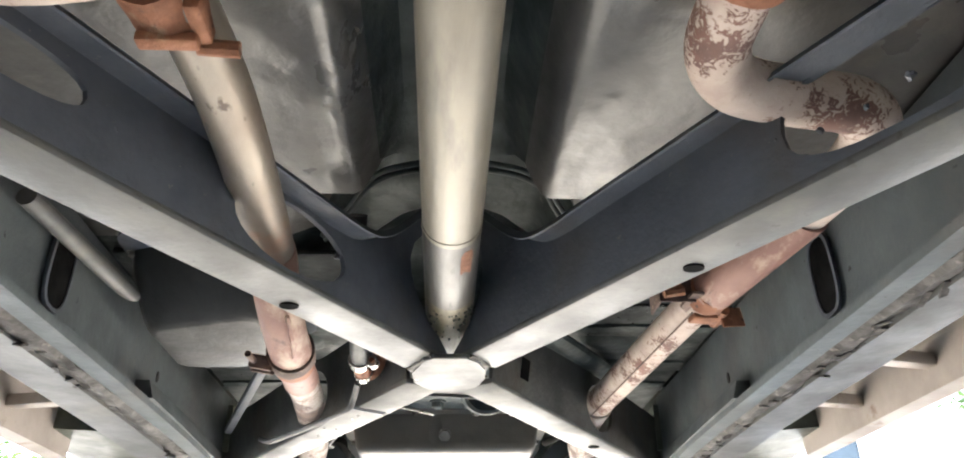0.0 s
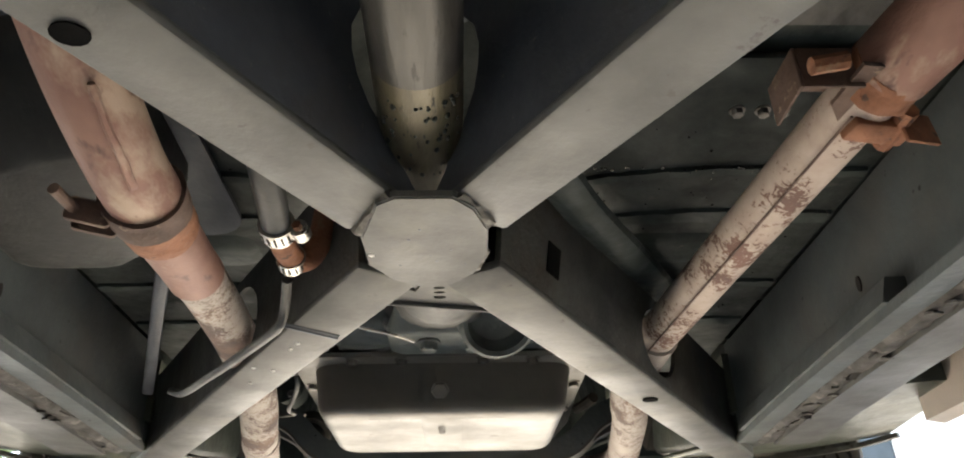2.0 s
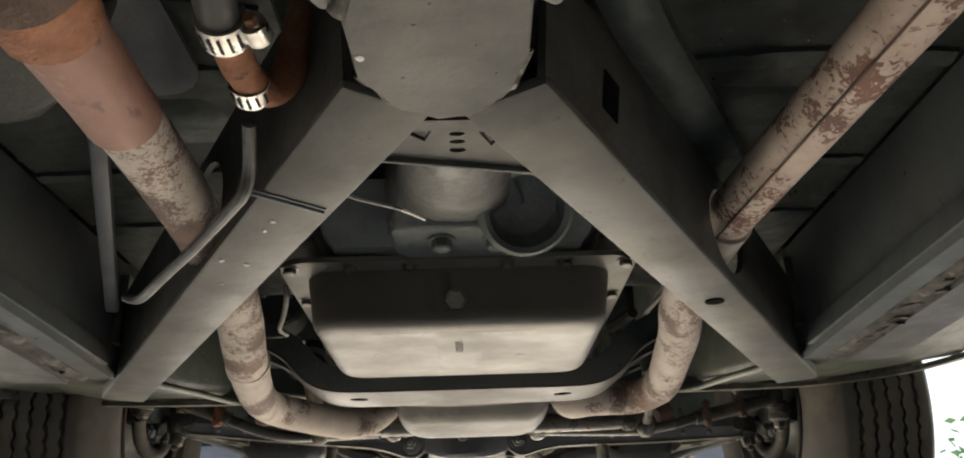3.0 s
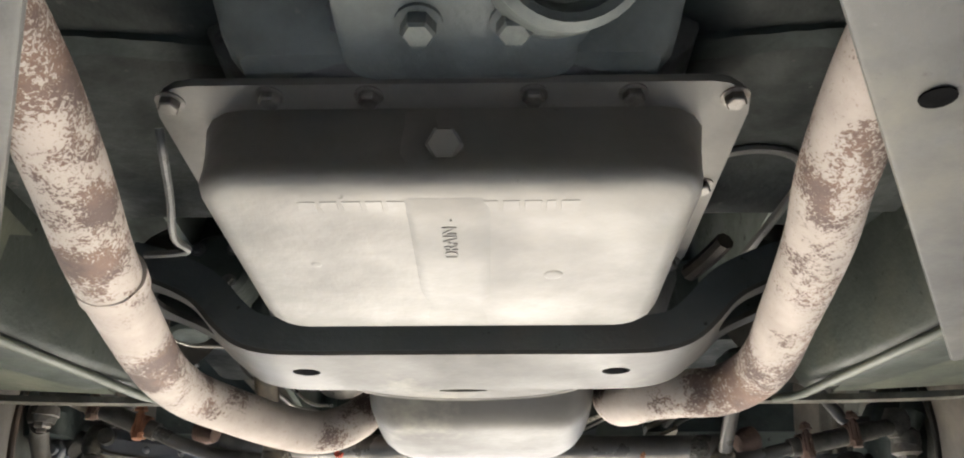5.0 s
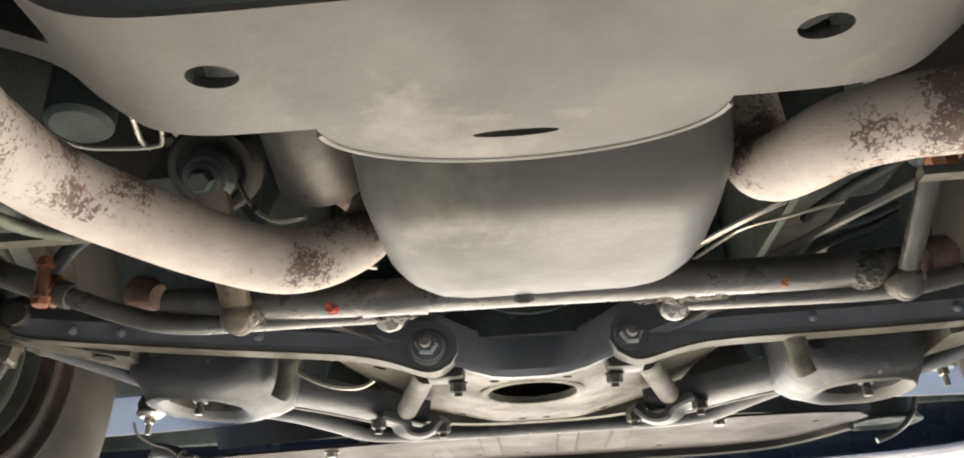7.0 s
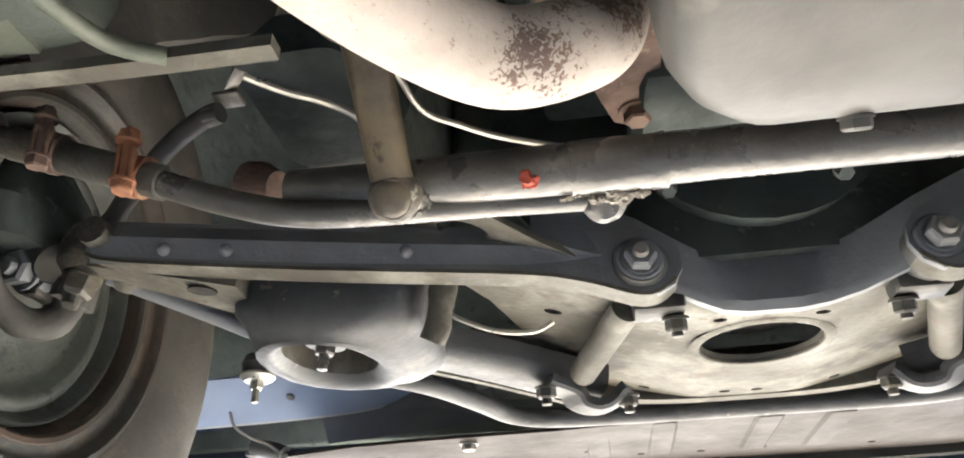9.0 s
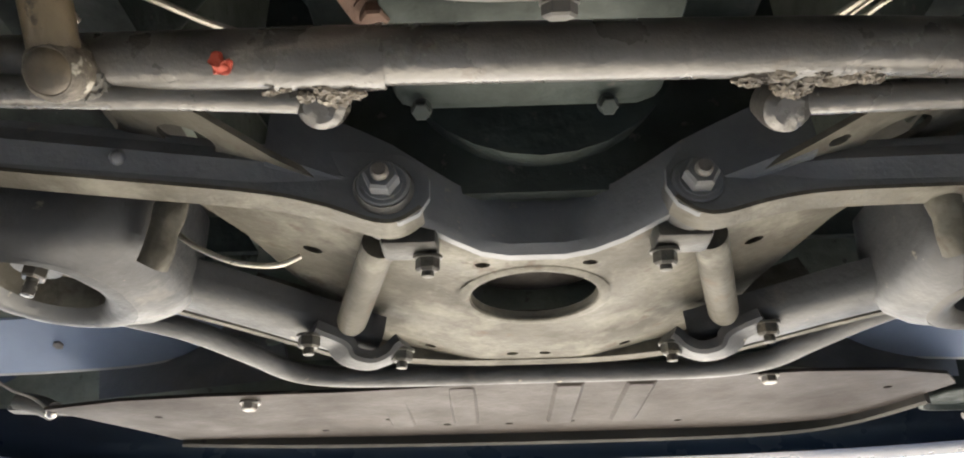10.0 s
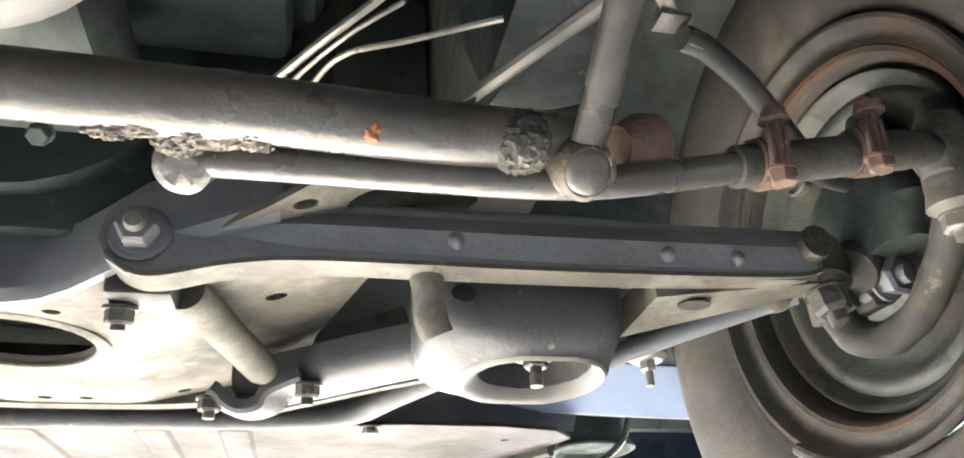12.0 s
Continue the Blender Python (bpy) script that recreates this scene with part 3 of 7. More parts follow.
for s in (1, -1):
    part("rocker_panel", mirror(sweep([(0.74, -2.3, 1.82), (0.745, 0.6, 1.82), (0.75, 1.52, 1.82)], [(-0.028, -0.04), (0.0, -0.045), (0.012, -0.02), (0.03, 0.12), (-0.03, 0.12)], smooth=False), s), M_ROCKER, body, "pale rocker panel edge")
    # The lit bottom face is painted in the paler green.
    part("torque_box", mirror(loft([[(0.4, 1.44, 1.775), (0.43, 1.84, 1.797), (0.42, 1.84, 1.86), (0.4, 1.44, 1.86)], [(0.62, 1.44, 1.81), (0.62, 1.82, 1.8), (0.62, 1.82, 1.86), (0.62, 1.44, 1.87)], [(0.76, 1.44, 1.82), (0.78, 1.74, 1.81), (0.78, 1.74, 1.88), (0.76, 1.44, 1.88)]]), s), M_TORQUE, body, "green underside of the torque box, painted paler as lit")
    # Cream here stands for the light catching the lip from below.
    part("torque_box_lip", mirror(sweep([(0.3, 1.855, 1.793), (0.45, 1.85, 1.792), (0.6, 1.835, 1.793), (0.72, 1.79, 1.798), (0.79, 1.72, 1.806)], [(-0.006, -0.004), (0.006, -0.004), (0.006, 0.004), (-0.006, 0.004)], 4), s), M_CROSS, body, "thin lip in cream for its light from below")
    for y in (0.35, 0.98, 1.2):
        part("outrigger", mirror(bar((0.49, y, 1.812), (0.73, y + 0.08, 1.822), 0.026, 0.02), s), M_ROCKER, body)
    # inner fender over the wheel
    rings = []
    for x in (0.34, 0.9):
        rings.append([(s * x, 2.1 + 0.46 * math.cos(a), 1.86 + 0.42 * math.sin(a)) for a in [math.pi * (0.07 + 0.86 * i / 16) for i in range(17)]]
                     + [(s * x, 2.1 + 0.48 * math.cos(a), 1.86 + 0.44 * math.sin(a)) for a in [math.pi * (0.93 - 0.86 * i / 16) for i in range(17)]])
    part("wheel_arch", loft(rings), M_TUNNEL, body, "black wheel arch", 60)
    part("apron", plate([(1.45, 1.95), (2.6, 1.95), (2.6, 2.45), (1.45, 2.45)], [], 0.01, Matrix(((0, 0, s, s * 0.335), (1, 0, 0, 0), (0, 1, 0, 0), (0, 0, 0, 1)))), M_CORE, body)


def shell():
    """Upper body: fenders, hood, cabin sides and roof, as one closed skin."""
    secs = [(-2.6, 0.7, 2.0, 2.35), (-2.3, 0.82, 1.86, 2.5), (-1.0, 0.88, 1.86, 2.56), (-0.7, 0.88, 1.86, 2.75), (-0.2, 0.88, 1.86, 2.98), (0.9, 0.88, 1.86, 2.98), (1.5, 0.89, 1.86, 2.62), (2.0, 0.9, 2.08, 2.56), (2.45, 0.9, 2.08, 2.52), (2.75, 0.84, 1.9, 2.42)]
    rings = []
    for y, w, z0, z1 in secs:
        m = (z0 + z1) / 2
        rings.append([(-w * 0.98, y, z0), (-w, y, m), (-w * 0.92, y, z1 - 0.06), (-w * 0.6, y, z1), (0, y, z1 + 0.02), (w * 0.6, y, z1), (w * 0.92, y, z1 - 0.06), (w, y, m), (w * 0.98, y, z0),
                      (w * 0.96, y, z0), (w * 0.97, y, m), (w * 0.9, y, z1 - 0.08), (w * 0.6, y, z1 - 0.02), (0, y, z1), (-w * 0.6, y, z1 - 0.02), (-w * 0.9, y, z1 - 0.08), (-w * 0.97, y, m), (-w * 0.96, y, z0)])
    return loft(rings)


part("upper_shell", shell(), M_BODY, body, "dark painted upper body", 40)
part("firewall", box(-0.74, 0.74, 1.62, 1.65, 1.95, 2.55, 0), M_BLACK, body)


# ---- chassis frame ----
frame_t = thing("chassis_frame", (0, 0.86, 1.737), "dark grey box-section chassis frame with welded centre cross", "chassis frame")
Z0 = 1.737


def rail(s):
    pts = [(0.445, -2.2, 1.805), (0.447, 0.3, 1.805), (0.452, 1.1, 1.805), (0.455, 1.45, 1.807), (0.45, 1.6, 1.822), (0.438, 1.74, 1.845), (0.43, 1.83, 1.862), (0.415, 1.9, 1.93), (0.4, 2.0, 2.03), (0.4, 2.6, 2.06)]
    prof = [(-0.045, -0.062), (0.045, -0.062), (0.045, 0.07), (-0.045, 0.07)]
    r = part("side_rail", mirror(sweep(pts[:4], prof, 5), s), M_RAIL, frame_t, "dark grey painted side rail")
    soft_prof = [(-0.045, -0.046), (-0.038, -0.057), (-0.026, -0.062), (0.026, -0.062), (0.038, -0.057), (0.045, -0.046), (0.045, 0.07), (-0.045, 0.07)]
    part("kick_up", mirror(sweep(pts[3:7], soft_prof, 6), s), M_KICK, r, "dark green kicked-up end of the rail", 50)
    part("front_horn", mirror(lumpy(sweep(pts[6:], prof, 8), 0.003, 25), s), M_HORN, r, "greasy black front end of the rail")
    # seam flanges along the bottom
    ledge = [(0.394, 0.98, 1.756), (0.398, 1.1, 1.756), (0.404, 1.25, 1.756), (0.412, 1.42, 1.756)]
    part("reinforcement", mirror(sweep(ledge, [(-0.014, -0.012), (0.012, -0.012), (0.012, 0.012), (-0.006, 0.012)], 5), s), M_RAIL, r)
    inner = [(0.392, -2.0, Z0 + 0.002), (0.394, 0.3, Z0 + 0.002), (0.4, 1.1, Z0 + 0.002), (0.418, 1.45, Z0 + 0.002)]
    part("inner_flange", mirror(sweep(inner, [(-0.012, -0.004), (0.012, -0.004), (0.012, 0.006), (-0.012, 0.006)], 8), s), M_RAIL, r)
    seam = lumpy(sweep([(q[0] + 0.026, q[1], q[2]) for q in inner], [(-0.013, -0.003), (-0.006, -0.007), (0.004, -0.006), (0.013, -0.003), (0.013, 0.004), (-0.013, 0.004)], 40), 0.004, 55)
    part("weld_seam", seam, M_SEAM, r, "rust-scaled weld seam") if s > 0 else part("weld_seam", mirror(seam, s), M_SEAM, r, "rust-scaled weld seam")
    part("outer_flange", mirror(sweep([(q[0] + 0.066, q[1], q[2] - 0.004) for q in inner], [(-0.028, -0.004), (0.03, -0.002), (0.03, 0.008), (-0.028, 0.006)], 8), s), M_BRACE, r, "pale grey worn bottom flange")
    flakes = random.Random(21 + s)
    bms = []
    for k in range(46):
        y = flakes.uniform(-0.1, 1.42)
        x = 0.42 + (0.006 if y < 1.1 else 0.006 + (y - 1.1) * 0.05) + flakes.uniform(-0.009, 0.012)
        b = box(-flakes.uniform(0.002, 0.005), flakes.uniform(0.002, 0.006), -flakes.uniform(0.004, 0.016), flakes.uniform(0.004, 0.016), -0.001, 0.001, 0)
        bms.append(lumpy(move(b, Matrix.Translation((x, y, Z0 - 0.0045)) @ Matrix.Rotation(flakes.uniform(-0.4, 0.4), 4, "X") @ Matrix.Rotation(flakes.uniform(-0.3, 0.3), 4, "Z")), 0.002, 150))
    tagged(part("rust_scale", mirror(join(*bms), s), M_SEAM, r, "curling rust flakes along the seam"), kind="stuff")
    # lightening slot: a rim over a black sheet painted as its inner shade
    part("slot", mirror(plate(oval(0.72, 1.805, 0.026, 0.047, 20, 3), oval_hole(0.72, 1.805), 0.004, Matrix(((0, 0, 1, 0.397), (1, 0, 0, 0), (0, 1, 0, 0), (0, 0, 0, 1)))), s), M_FRAME, r)
    part("slot_shade", mirror(plate(oval(0.72, 1.805, 0.0225, 0.044, 20, 3), [], 0.002, Matrix(((0, 0, 1, 0.3985), (1, 0, 0, 0), (0, 1, 0, 0), (0, 0, 0, 1)))), s), M_HOLE, r)
    # Drain hole as a flush disc, its inner shade painted.
    part("drain_hole_shade", mirror(plate(oval(1.052, 1.794, 0.004, 0.008, 12), [], 0.002, Matrix(((0, 0, 1, 0.405), (1, 0, 0, 0), (0, 1, 0, 0), (0, 0, 0, 1)))), s), M_HOLE_SHADE, r)
    # the kicked-up front flange; its bright crease is put into a paler green
    kick = [(0.418, 1.46, 1.745), (0.412, 1.58, 1.76), (0.408, 1.69, 1.776), (0.397, 1.78, 1.786), (0.385, 1.83, 1.79), (0.36, 1.85, 1.792)]
    part("kick_flange", mirror(sweep(kick, [(0.006 * math.cos(a), 0.005 * math.sin(a)) for a in [math.pi * k / 6 for k in range(12)]], 6), s), M_TORQUE, r, "rounded edge with its lit crease painted paler", 70)


def oval_hole(cx, cy):
    return [oval(cx, cy, 0.022, 0.043, 20, 3)]


for s in (1, -1):
    rail(s)


def brace_leg(s, a, b, width, high, rear):
    """A box leg of the cross: bottom flange, two webs and a top flange, from the plate to the rail."""
    a, b = Vector((a[0], a[1], 0)), Vector((b[0], b[1], 0))
    d = (b - a).normalized()
    n = Vector((d.y, -d.x, 0))
    if n.y > 0:
        n = -n          # n points to the rear
    ln = (b - a).length
    def at(u, v, z):
        return a + d * u + n * v + Vector((0, 0, z))
    leg = part("brace_leg", mirror(bar(a + Vector((0, 0, Z0 + 0.004)), b + Vector((0, 0, Z0 + 0.004)), width, 0.008, 0.003), s), M_BRACE, frame_t, "grey worn bottom flange of the cross brace")
    mm = Matrix((d, Vector((0, 0, 1)), n)).transposed().to_4x4()
    mm.translation = a + n * (width / 2 - 0.006)
    if rear:
        k = 1.0 if s < 0 else 0.72          # the opening round the shaft is wider on one side
        lo = [(-0.0248, 1.744), (-0.012, 1.748), (0.008, 1.763), (0.03 * k, 1.78), (0.047 * k, 1.79), (0.06 * k, 1.804), (0.067 * k, 1.82), (0.069 * k, 1.838), (0.062 * k, 1.858), (0.046 * k, 1.874), (0.02 * k, 1.884), (-0.0248, 1.888)]
        rim = [(-0.0248, 1.922), (0.02, 1.918), (0.05, 1.905), (0.078, 1.886), (0.104, 1.862), (0.13, 1.838), (0.15, 1.824), (0.17, 1.816), (0.2, 1.814), (0.24, 1.8155), (0.34, 1.818), (0.5, 1.822), (ln, 1.825)]
        outer = lo + rim + [(ln, Z0 + 0.006), (0.0, Z0 + 0.006)]
    else:
        outer = [(0.0, Z0 + 0.006), (0.0, Z0 + high * 0.75), (0.1, Z0 + high), (ln, Z0 + high), (ln, Z0 + 0.006)]
        mm = mm @ Matrix.Translation((0, Z0, 0)) @ Matrix.Rotation(radians(5), 4, "X") @ Matrix.Translation((0, -Z0, 0))
    holes = []
    if rear and s < 0:
        holes = [oval(0.25, 1.778, 0.072, 0.031, 24), oval(0.53, 1.79, 0.07, 0.018, 24, 2.6)]
    if rear and s > 0:
        holes = [oval(0.515, 1.787, 0.082, 0.037, 24, 2.6)]
    if not rear and s > 0:
        holes = [oval(0.36, 1.788, 0.055, 0.036, 24)]
    if not rear and s < 0:
        holes = [oval(0.28, 1.785, 0.055, 0.04, 24)]
    part("web", mirror(plate(outer, holes, 0.005, mm), s), M_FRAME if rear else M_WEB, leg, "dark painted web plate")
    if not rear and s > 0:
        # Square opening not cut: a black plate paints its shade.
        part("notch_shade", plate([(0.074, 1.764), (0.097, 1.764), (0.101, 1.793), (0.078, 1.793)], [], 0.0012, mm @ Matrix.Translation((0, 0, 0.0048))), M_HOLE, leg)
    if rear:
        top = [at(u, width / 2 - 0.004, z) for u, z in rim]
        part("top_lip", mirror(sweep(top, [(-0.004, -0.002), (0.024, -0.002), (0.028, -0.006), (0.03, -0.005), (0.026, 0.002), (-0.004, 0.002)], 3), s), M_FRAME, leg)
    return leg


for s in (1, -1):
    brace_leg(s, (0.03, 0.8225), (0.4, 0.2235), 0.052, 0.125, True)
    brace_leg(s, (0.03, 0.905), (0.445, 1.575), 0.052, 0.1, False)


def center_plate():
    o = [(-0.03, 0.795), (-0.018, 0.786), (0.018, 0.786), (0.031, 0.8), (0.0405, 0.826), (0.041, 0.862), (0.033, 0.893), (0.016, 0.912), (-0.004, 0.9165), (-0.026, 0.905), (-0.042, 0.879), (-0.0435, 0.838)]
    bm = plate(o, [], 0.0055, Matrix.Translation((0, 0, Z0 - 0.0045)))
    bmesh.ops.bevel(bm, geom=[e for e in bm.edges if e.calc_face_angle(0) > 1.2 and all(abs(v.co.z - Z0 + 0.0045) < 0.0005 for v in e.verts)], offset=0.0012, segments=2, affect="EDGES")
    return bm


cp = part("center_plate", center_plate(), M_BRACE, frame_t, "octagonal grey steel plate welded over the cross")
for a, b, w in (((-0.0455, 0.836), (-0.02, 0.788), 0.0048), ((0.042, 0.826), (0.02, 0.789), 0.0048), ((-0.0425, 0.88), (-0.026, 0.907), 0.0022), ((0.0415, 0.864), (0.034, 0.895), 0.0022), ((0.033, 0.895), (0.016, 0.914), 0.0022), ((-0.026, 0.907), (0.014, 0.917), 0.0018)):
    part("weld_bead", lumpy(tube([(a[0], a[1], Z0 - 0.0005), (b[0], b[1], Z0 - 0.0005)], w, 10, 16, rz=w * 0.6), 0.0018, 110), M_WELD, cp)
for x, y, r in ((-0.039, 0.862, 0.0022), (-0.012, 0.84, 0.0012), (0.006, 0.872, 0.0012), (0.016, 0.855, 0.001), (0.024, 0.836, 0.0011), (-0.02, 0.878, 0.001), (-0.004, 0.826, 0.0012), (0.002, 0.864, 0.0009), (0.026, 0.876, 0.001)):
    part("pit", lumpy(ball((x, y, Z0 - 0.0045), r, 0.25, 8), 0.0006, 400), M_FRAME if r < 0.002 else M_HOUSE, cp)
gus = [(-0.055, 0.95), (0.052, 0.95), (0.068, 1.012), (0.004, 1.0), (-0.062, 0.985)]
part("gusset", plate(gus, [[(-0.027, 0.962), (-0.01, 0.961), (-0.015, 0.973)], [(0.018, 0.963), (0.034, 0.966), (0.026, 0.98)], oval(0.005, 0.965, 0.005, 0.0025, 10), oval(0.005, 0.974, 0.005, 0.0025, 10), oval(0.005, 0.984, 0.0055, 0.003, 10)], 0.003, Matrix.Translation((0, 0, 1.754))), M_BRACE, frame_t)
part("gusset_lip", bar((-0.062, 0.986, 1.753), (0.068, 1.013, 1.753), 0.003, 0.006, 0.001), M_BRACE, frame_t, "bright bent lip")
part("lap_edge", join(bar((-0.129, 0.999, Z0 - 0.001), (-0.086, 1.032, Z0 - 0.001), 0.003, 0.003, 0.001), bar((-0.127, 0.995, Z0 - 0.0005), (-0.084, 1.028, Z0 - 0.0005), 0.002, 0.002, 0.0008)), M_FRAME, frame_t, "dark lapped edge across the brace")
mud = random.Random(11)
for k in range(16):
    s, u = mud.choice((1, -1)), mud.uniform(0.12, 0.6)
    x, y = 0.03 + 0.37 * u / 0.7041, 0.8225 - 0.599 * u / 0.7041
    part("mud_chip", lumpy(ball((s * (x - 0.0185), y - 0.0125, mud.uniform(1.76, 1.81)), mud.uniform(0.002, 0.004), 0.8, 8), 0.002, 300), M_FRAME, frame_t, "dried mud chip")
chips = random.Random(3)
for k in range(5):
    u = chips.uniform(0.12, 0.34)
    part("dirt_flake", lumpy(ball((-0.03 - 0.415 * u * 1.25 + chips.uniform(-0.016, 0.006), 0.905 + 0.67 * u * 1.25 + chips.uniform(-0.01, 0.006), Z0 - 0.0005), chips.uniform(0.0014, 0.0026), 0.35, 8), 0.0008, 300), M_HOUSE, frame_t, "pale dirt flake")
for s, y, x in ((1, 0.562, 0.2), (1, 1.237, 0.237), (-1, 0.65, 0.15)):
    # Flush black discs paint the shade of uncut brace holes.
    part("hole", plate(oval(s * x, y, 0.009, 0.0075, 14), [], 0.0012, Matrix.Translation((0, 0, Z0 - 0.0016))), M_HOLE, frame_t)


# ---- transmission crossmember ----
xm = thing("transmission_crossmember", (0, 1.6, 1.735), "curved grey pressed-steel crossmember under the gearbox", "crossmember")


def xm_path(off):
    half = [(0.0, 1.603), (0.07, 1.603), (0.13, 1.603), (0.168, 1.603), (0.195, 1.603), (0.22, 1.603), (0.245, 1.602), (0.28, 1.6), (0.31, 1.598)]
    zs = [0, 0, 0, 0.002, 0.01, 0.029, 0.052, 0.068, 0.076]
    pts = [(x, y, 1.735 + z) for (x, y), z in zip(half, zs)]
    return [(-x, y, z) for x, y, z in pts[:0:-1]] + pts


flange = part("bottom", sweep(xm_path(0), [(-0.044, 0.0), (0.044, 0.0), (0.044, 0.005), (-0.044, 0.005)], 6), M_SUMP, xm, "grey bottom flange with two holes", 40)


def punch(ob, loops, z0, z1):
    """Cuts upright holes through a part."""
    bm = join(*[plate(loop, [], z1 - z0, Matrix.Translation((0, 0, z0))) for loop in loops])
    bmesh.ops.recalc_face_normals(bm, faces=bm.faces)
    me = bpy.data.meshes.new("punch")
    bm.to_mesh(me)
    tool = bpy.data.objects.new("punch", me)
    bpy.context.scene.collection.objects.link(tool)
    mod = ob.modifiers.new("holes", "BOOLEAN")
    mod.object, mod.operation, mod.solver = tool, "DIFFERENCE", "EXACT"
    bpy.context.view_layer.update()
    cut = bpy.data.meshes.new_from_object(ob.evaluated_get(bpy.context.evaluated_depsgraph_get()))
    ob.modifiers.remove(mod)
    ob.data = cut
    bpy.data.objects.remove(tool)


punch(flange, [[(x + xm_x, y) for x, y in oval(0, 1.6, 0.0125, 0.0085, 24)] for xm_x in (0.134, -0.14)] + [[(s * x, y) for x, y in oval(0.262, 1.6, 0.03, 0.026, 24, 2.6)] for s in (1, -1)], 1.72, 1.84)
part("rear_web", sweep(xm_path(0), [(0.0405, 0.004), (0.0445, 0.004), (0.0445, 0.034), (0.0405, 0.034)], 6), M_RAIL, xm, "dark rear web", 40)
part("front_web", sweep(xm_path(0), [(-0.0445, 0.004), (-0.0405, 0.004), (-0.0405, 0.034), (-0.0445, 0.034)], 6), M_RAIL, xm, "", 40)



# ---- driveshaft and gearbox ----
ds = thing("driveshaft", (0, 0.5, 1.76), "worn steel driveshaft tube with brown stains", "driveshaft")
part("tube", tube([(-0.002, -2.0, 1.79), (-0.002, 0.4, 1.787), (-0.002, 0.575, 1.7872)], 0.0265, 40, smooth=False), M_SHAFT, ds)
part("weld_band", lumpy(tube([(-0.002, 0.573, 1.7872), (-0.002, 0.58, 1.7872)], 0.0272, 40, 3), 0.0005, 90), M_SHAFT, ds)
part("dark_section", tube([(-0.002, 0.578, 1.7872), (-0.002, 0.65, 1.7873), (-0.002, 0.72, 1.7876)], 0.0266, 40, smooth=False), M_SHAFT_DARK, ds, "dark stained section of the shaft")
part("oily_end", tube([(-0.002, 0.72, 1.7876), (-0.002, 0.8, 1.788), (-0.002, 0.88, 1.789)], 0.0266, 40, smooth=False), M_SHAFT_OILY, ds, "brown oil-streaked end of the shaft")
part("rust_patch", lumpy(loft([[(-0.002 + r * math.sin(a), y, 1.7872 - r * math.cos(a)) for a in (0.32, 0.42, 0.55, 0.66, 0.75)] + [(-0.002 + 0.0255 * math.sin(a), y, 1.7872 - 0.0255 * math.cos(a)) for a in (0.7, 0.4)] for y, r in ((0.592, 0.0262), (0.6, 0.027), (0.615, 0.0271), (0.632, 0.027), (0.64, 0.0262))]), 0.0012, 120), M_RUST, ds, "orange rust patch")
drops = random.Random(9)
for k in range(44):
    a, y = drops.uniform(-1.1, 1.1), drops.uniform(0.735, 0.81)
    part("oil_drop", ball((-0.002 + 0.0268 * math.sin(a), y, 1.788 - 0.0268 * math.cos(a)), drops.uniform(0.0008, 0.0019), 1.5, 8), M_BLACK, ds)
part("universal_joint", join(tube([(-0.002, 0.88, 1.789), (-0.002, 1.0, 1.793), (-0.002, 1.06, 1.8)], 0.024, 20, 3), tube([(-0.035, 0.99, 1.793), (0.031, 0.99, 1.793)], 0.011, 12, 2)), M_CASE, ds)

gb = thing("gearbox", (0, 1.35, 1.74), "grey automatic gearbox with a pressed-steel sump pan", "gearbox")


def rr(x0, x1, y0, y1, r, z, n=5):
    """A rounded rectangle as a ring of points."""
    out = []
    for cx, cy, a0 in ((x1 - r, y1 - r, 0), (x0 + r, y1 - r, 90), (x0 + r, y0 + r, 180), (x1 - r, y0 + r, 270)):
        for i in range(n):
            a = radians(a0 + 90 * i / (n - 1))
            out.append((cx + r * math.cos(a), cy + r * math.sin(a), z))
    return out


pan = part("sump_pan", loft([rr(-0.193, 0.193, 1.316, 1.57, 0.03, 1.824), rr(-0.193, 0.193, 1.316, 1.57, 0.03, 1.818), rr(-0.168, 0.168, 1.337, 1.55, 0.034, 1.816), rr(-0.163, 0.163, 1.332, 1.54, 0.034, 1.792), rr(-0.16, 0.16, 1.327, 1.539, 0.034, 1.776), rr(-0.157, 0.157, 1.32, 1.536, 0.033, 1.763),
                             rr(-0.153, 0.153, 1.316, 1.532, 0.03, 1.754), rr(-0.149, 0.149, 1.317, 1.528, 0.026, 1.749), rr(-0.144, 0.144, 1.323, 1.524, 0.022, 1.746), rr(-0.138, 0.138, 1.332, 1.519, 0.02, 1.7445), rr(-0.1, 0.1, 1.36, 1.48, 0.02, 1.744)]), M_PAN, gb, "grey satin sump pan with raised rib", 55)
part("rib", loft([[(-0.028, y, 1.7448), (-0.024, y, 1.7446 - h * 0.7), (-0.019, y, 1.7446 - h), (0.013, y, 1.7446 - h), (0.02, y, 1.7446 - h * 0.7), (0.026, y, 1.7448), (0, y, 1.7475)] for y, h in ((1.3335, 0.0002), (1.345, 0.0024), (1.36, 0.003), (1.455, 0.003), (1.47, 0.0008), (1.49, 0.0006), (1.515, 0.0004), (1.519, -0.0002))]), M_PAN, pan, "", 60)
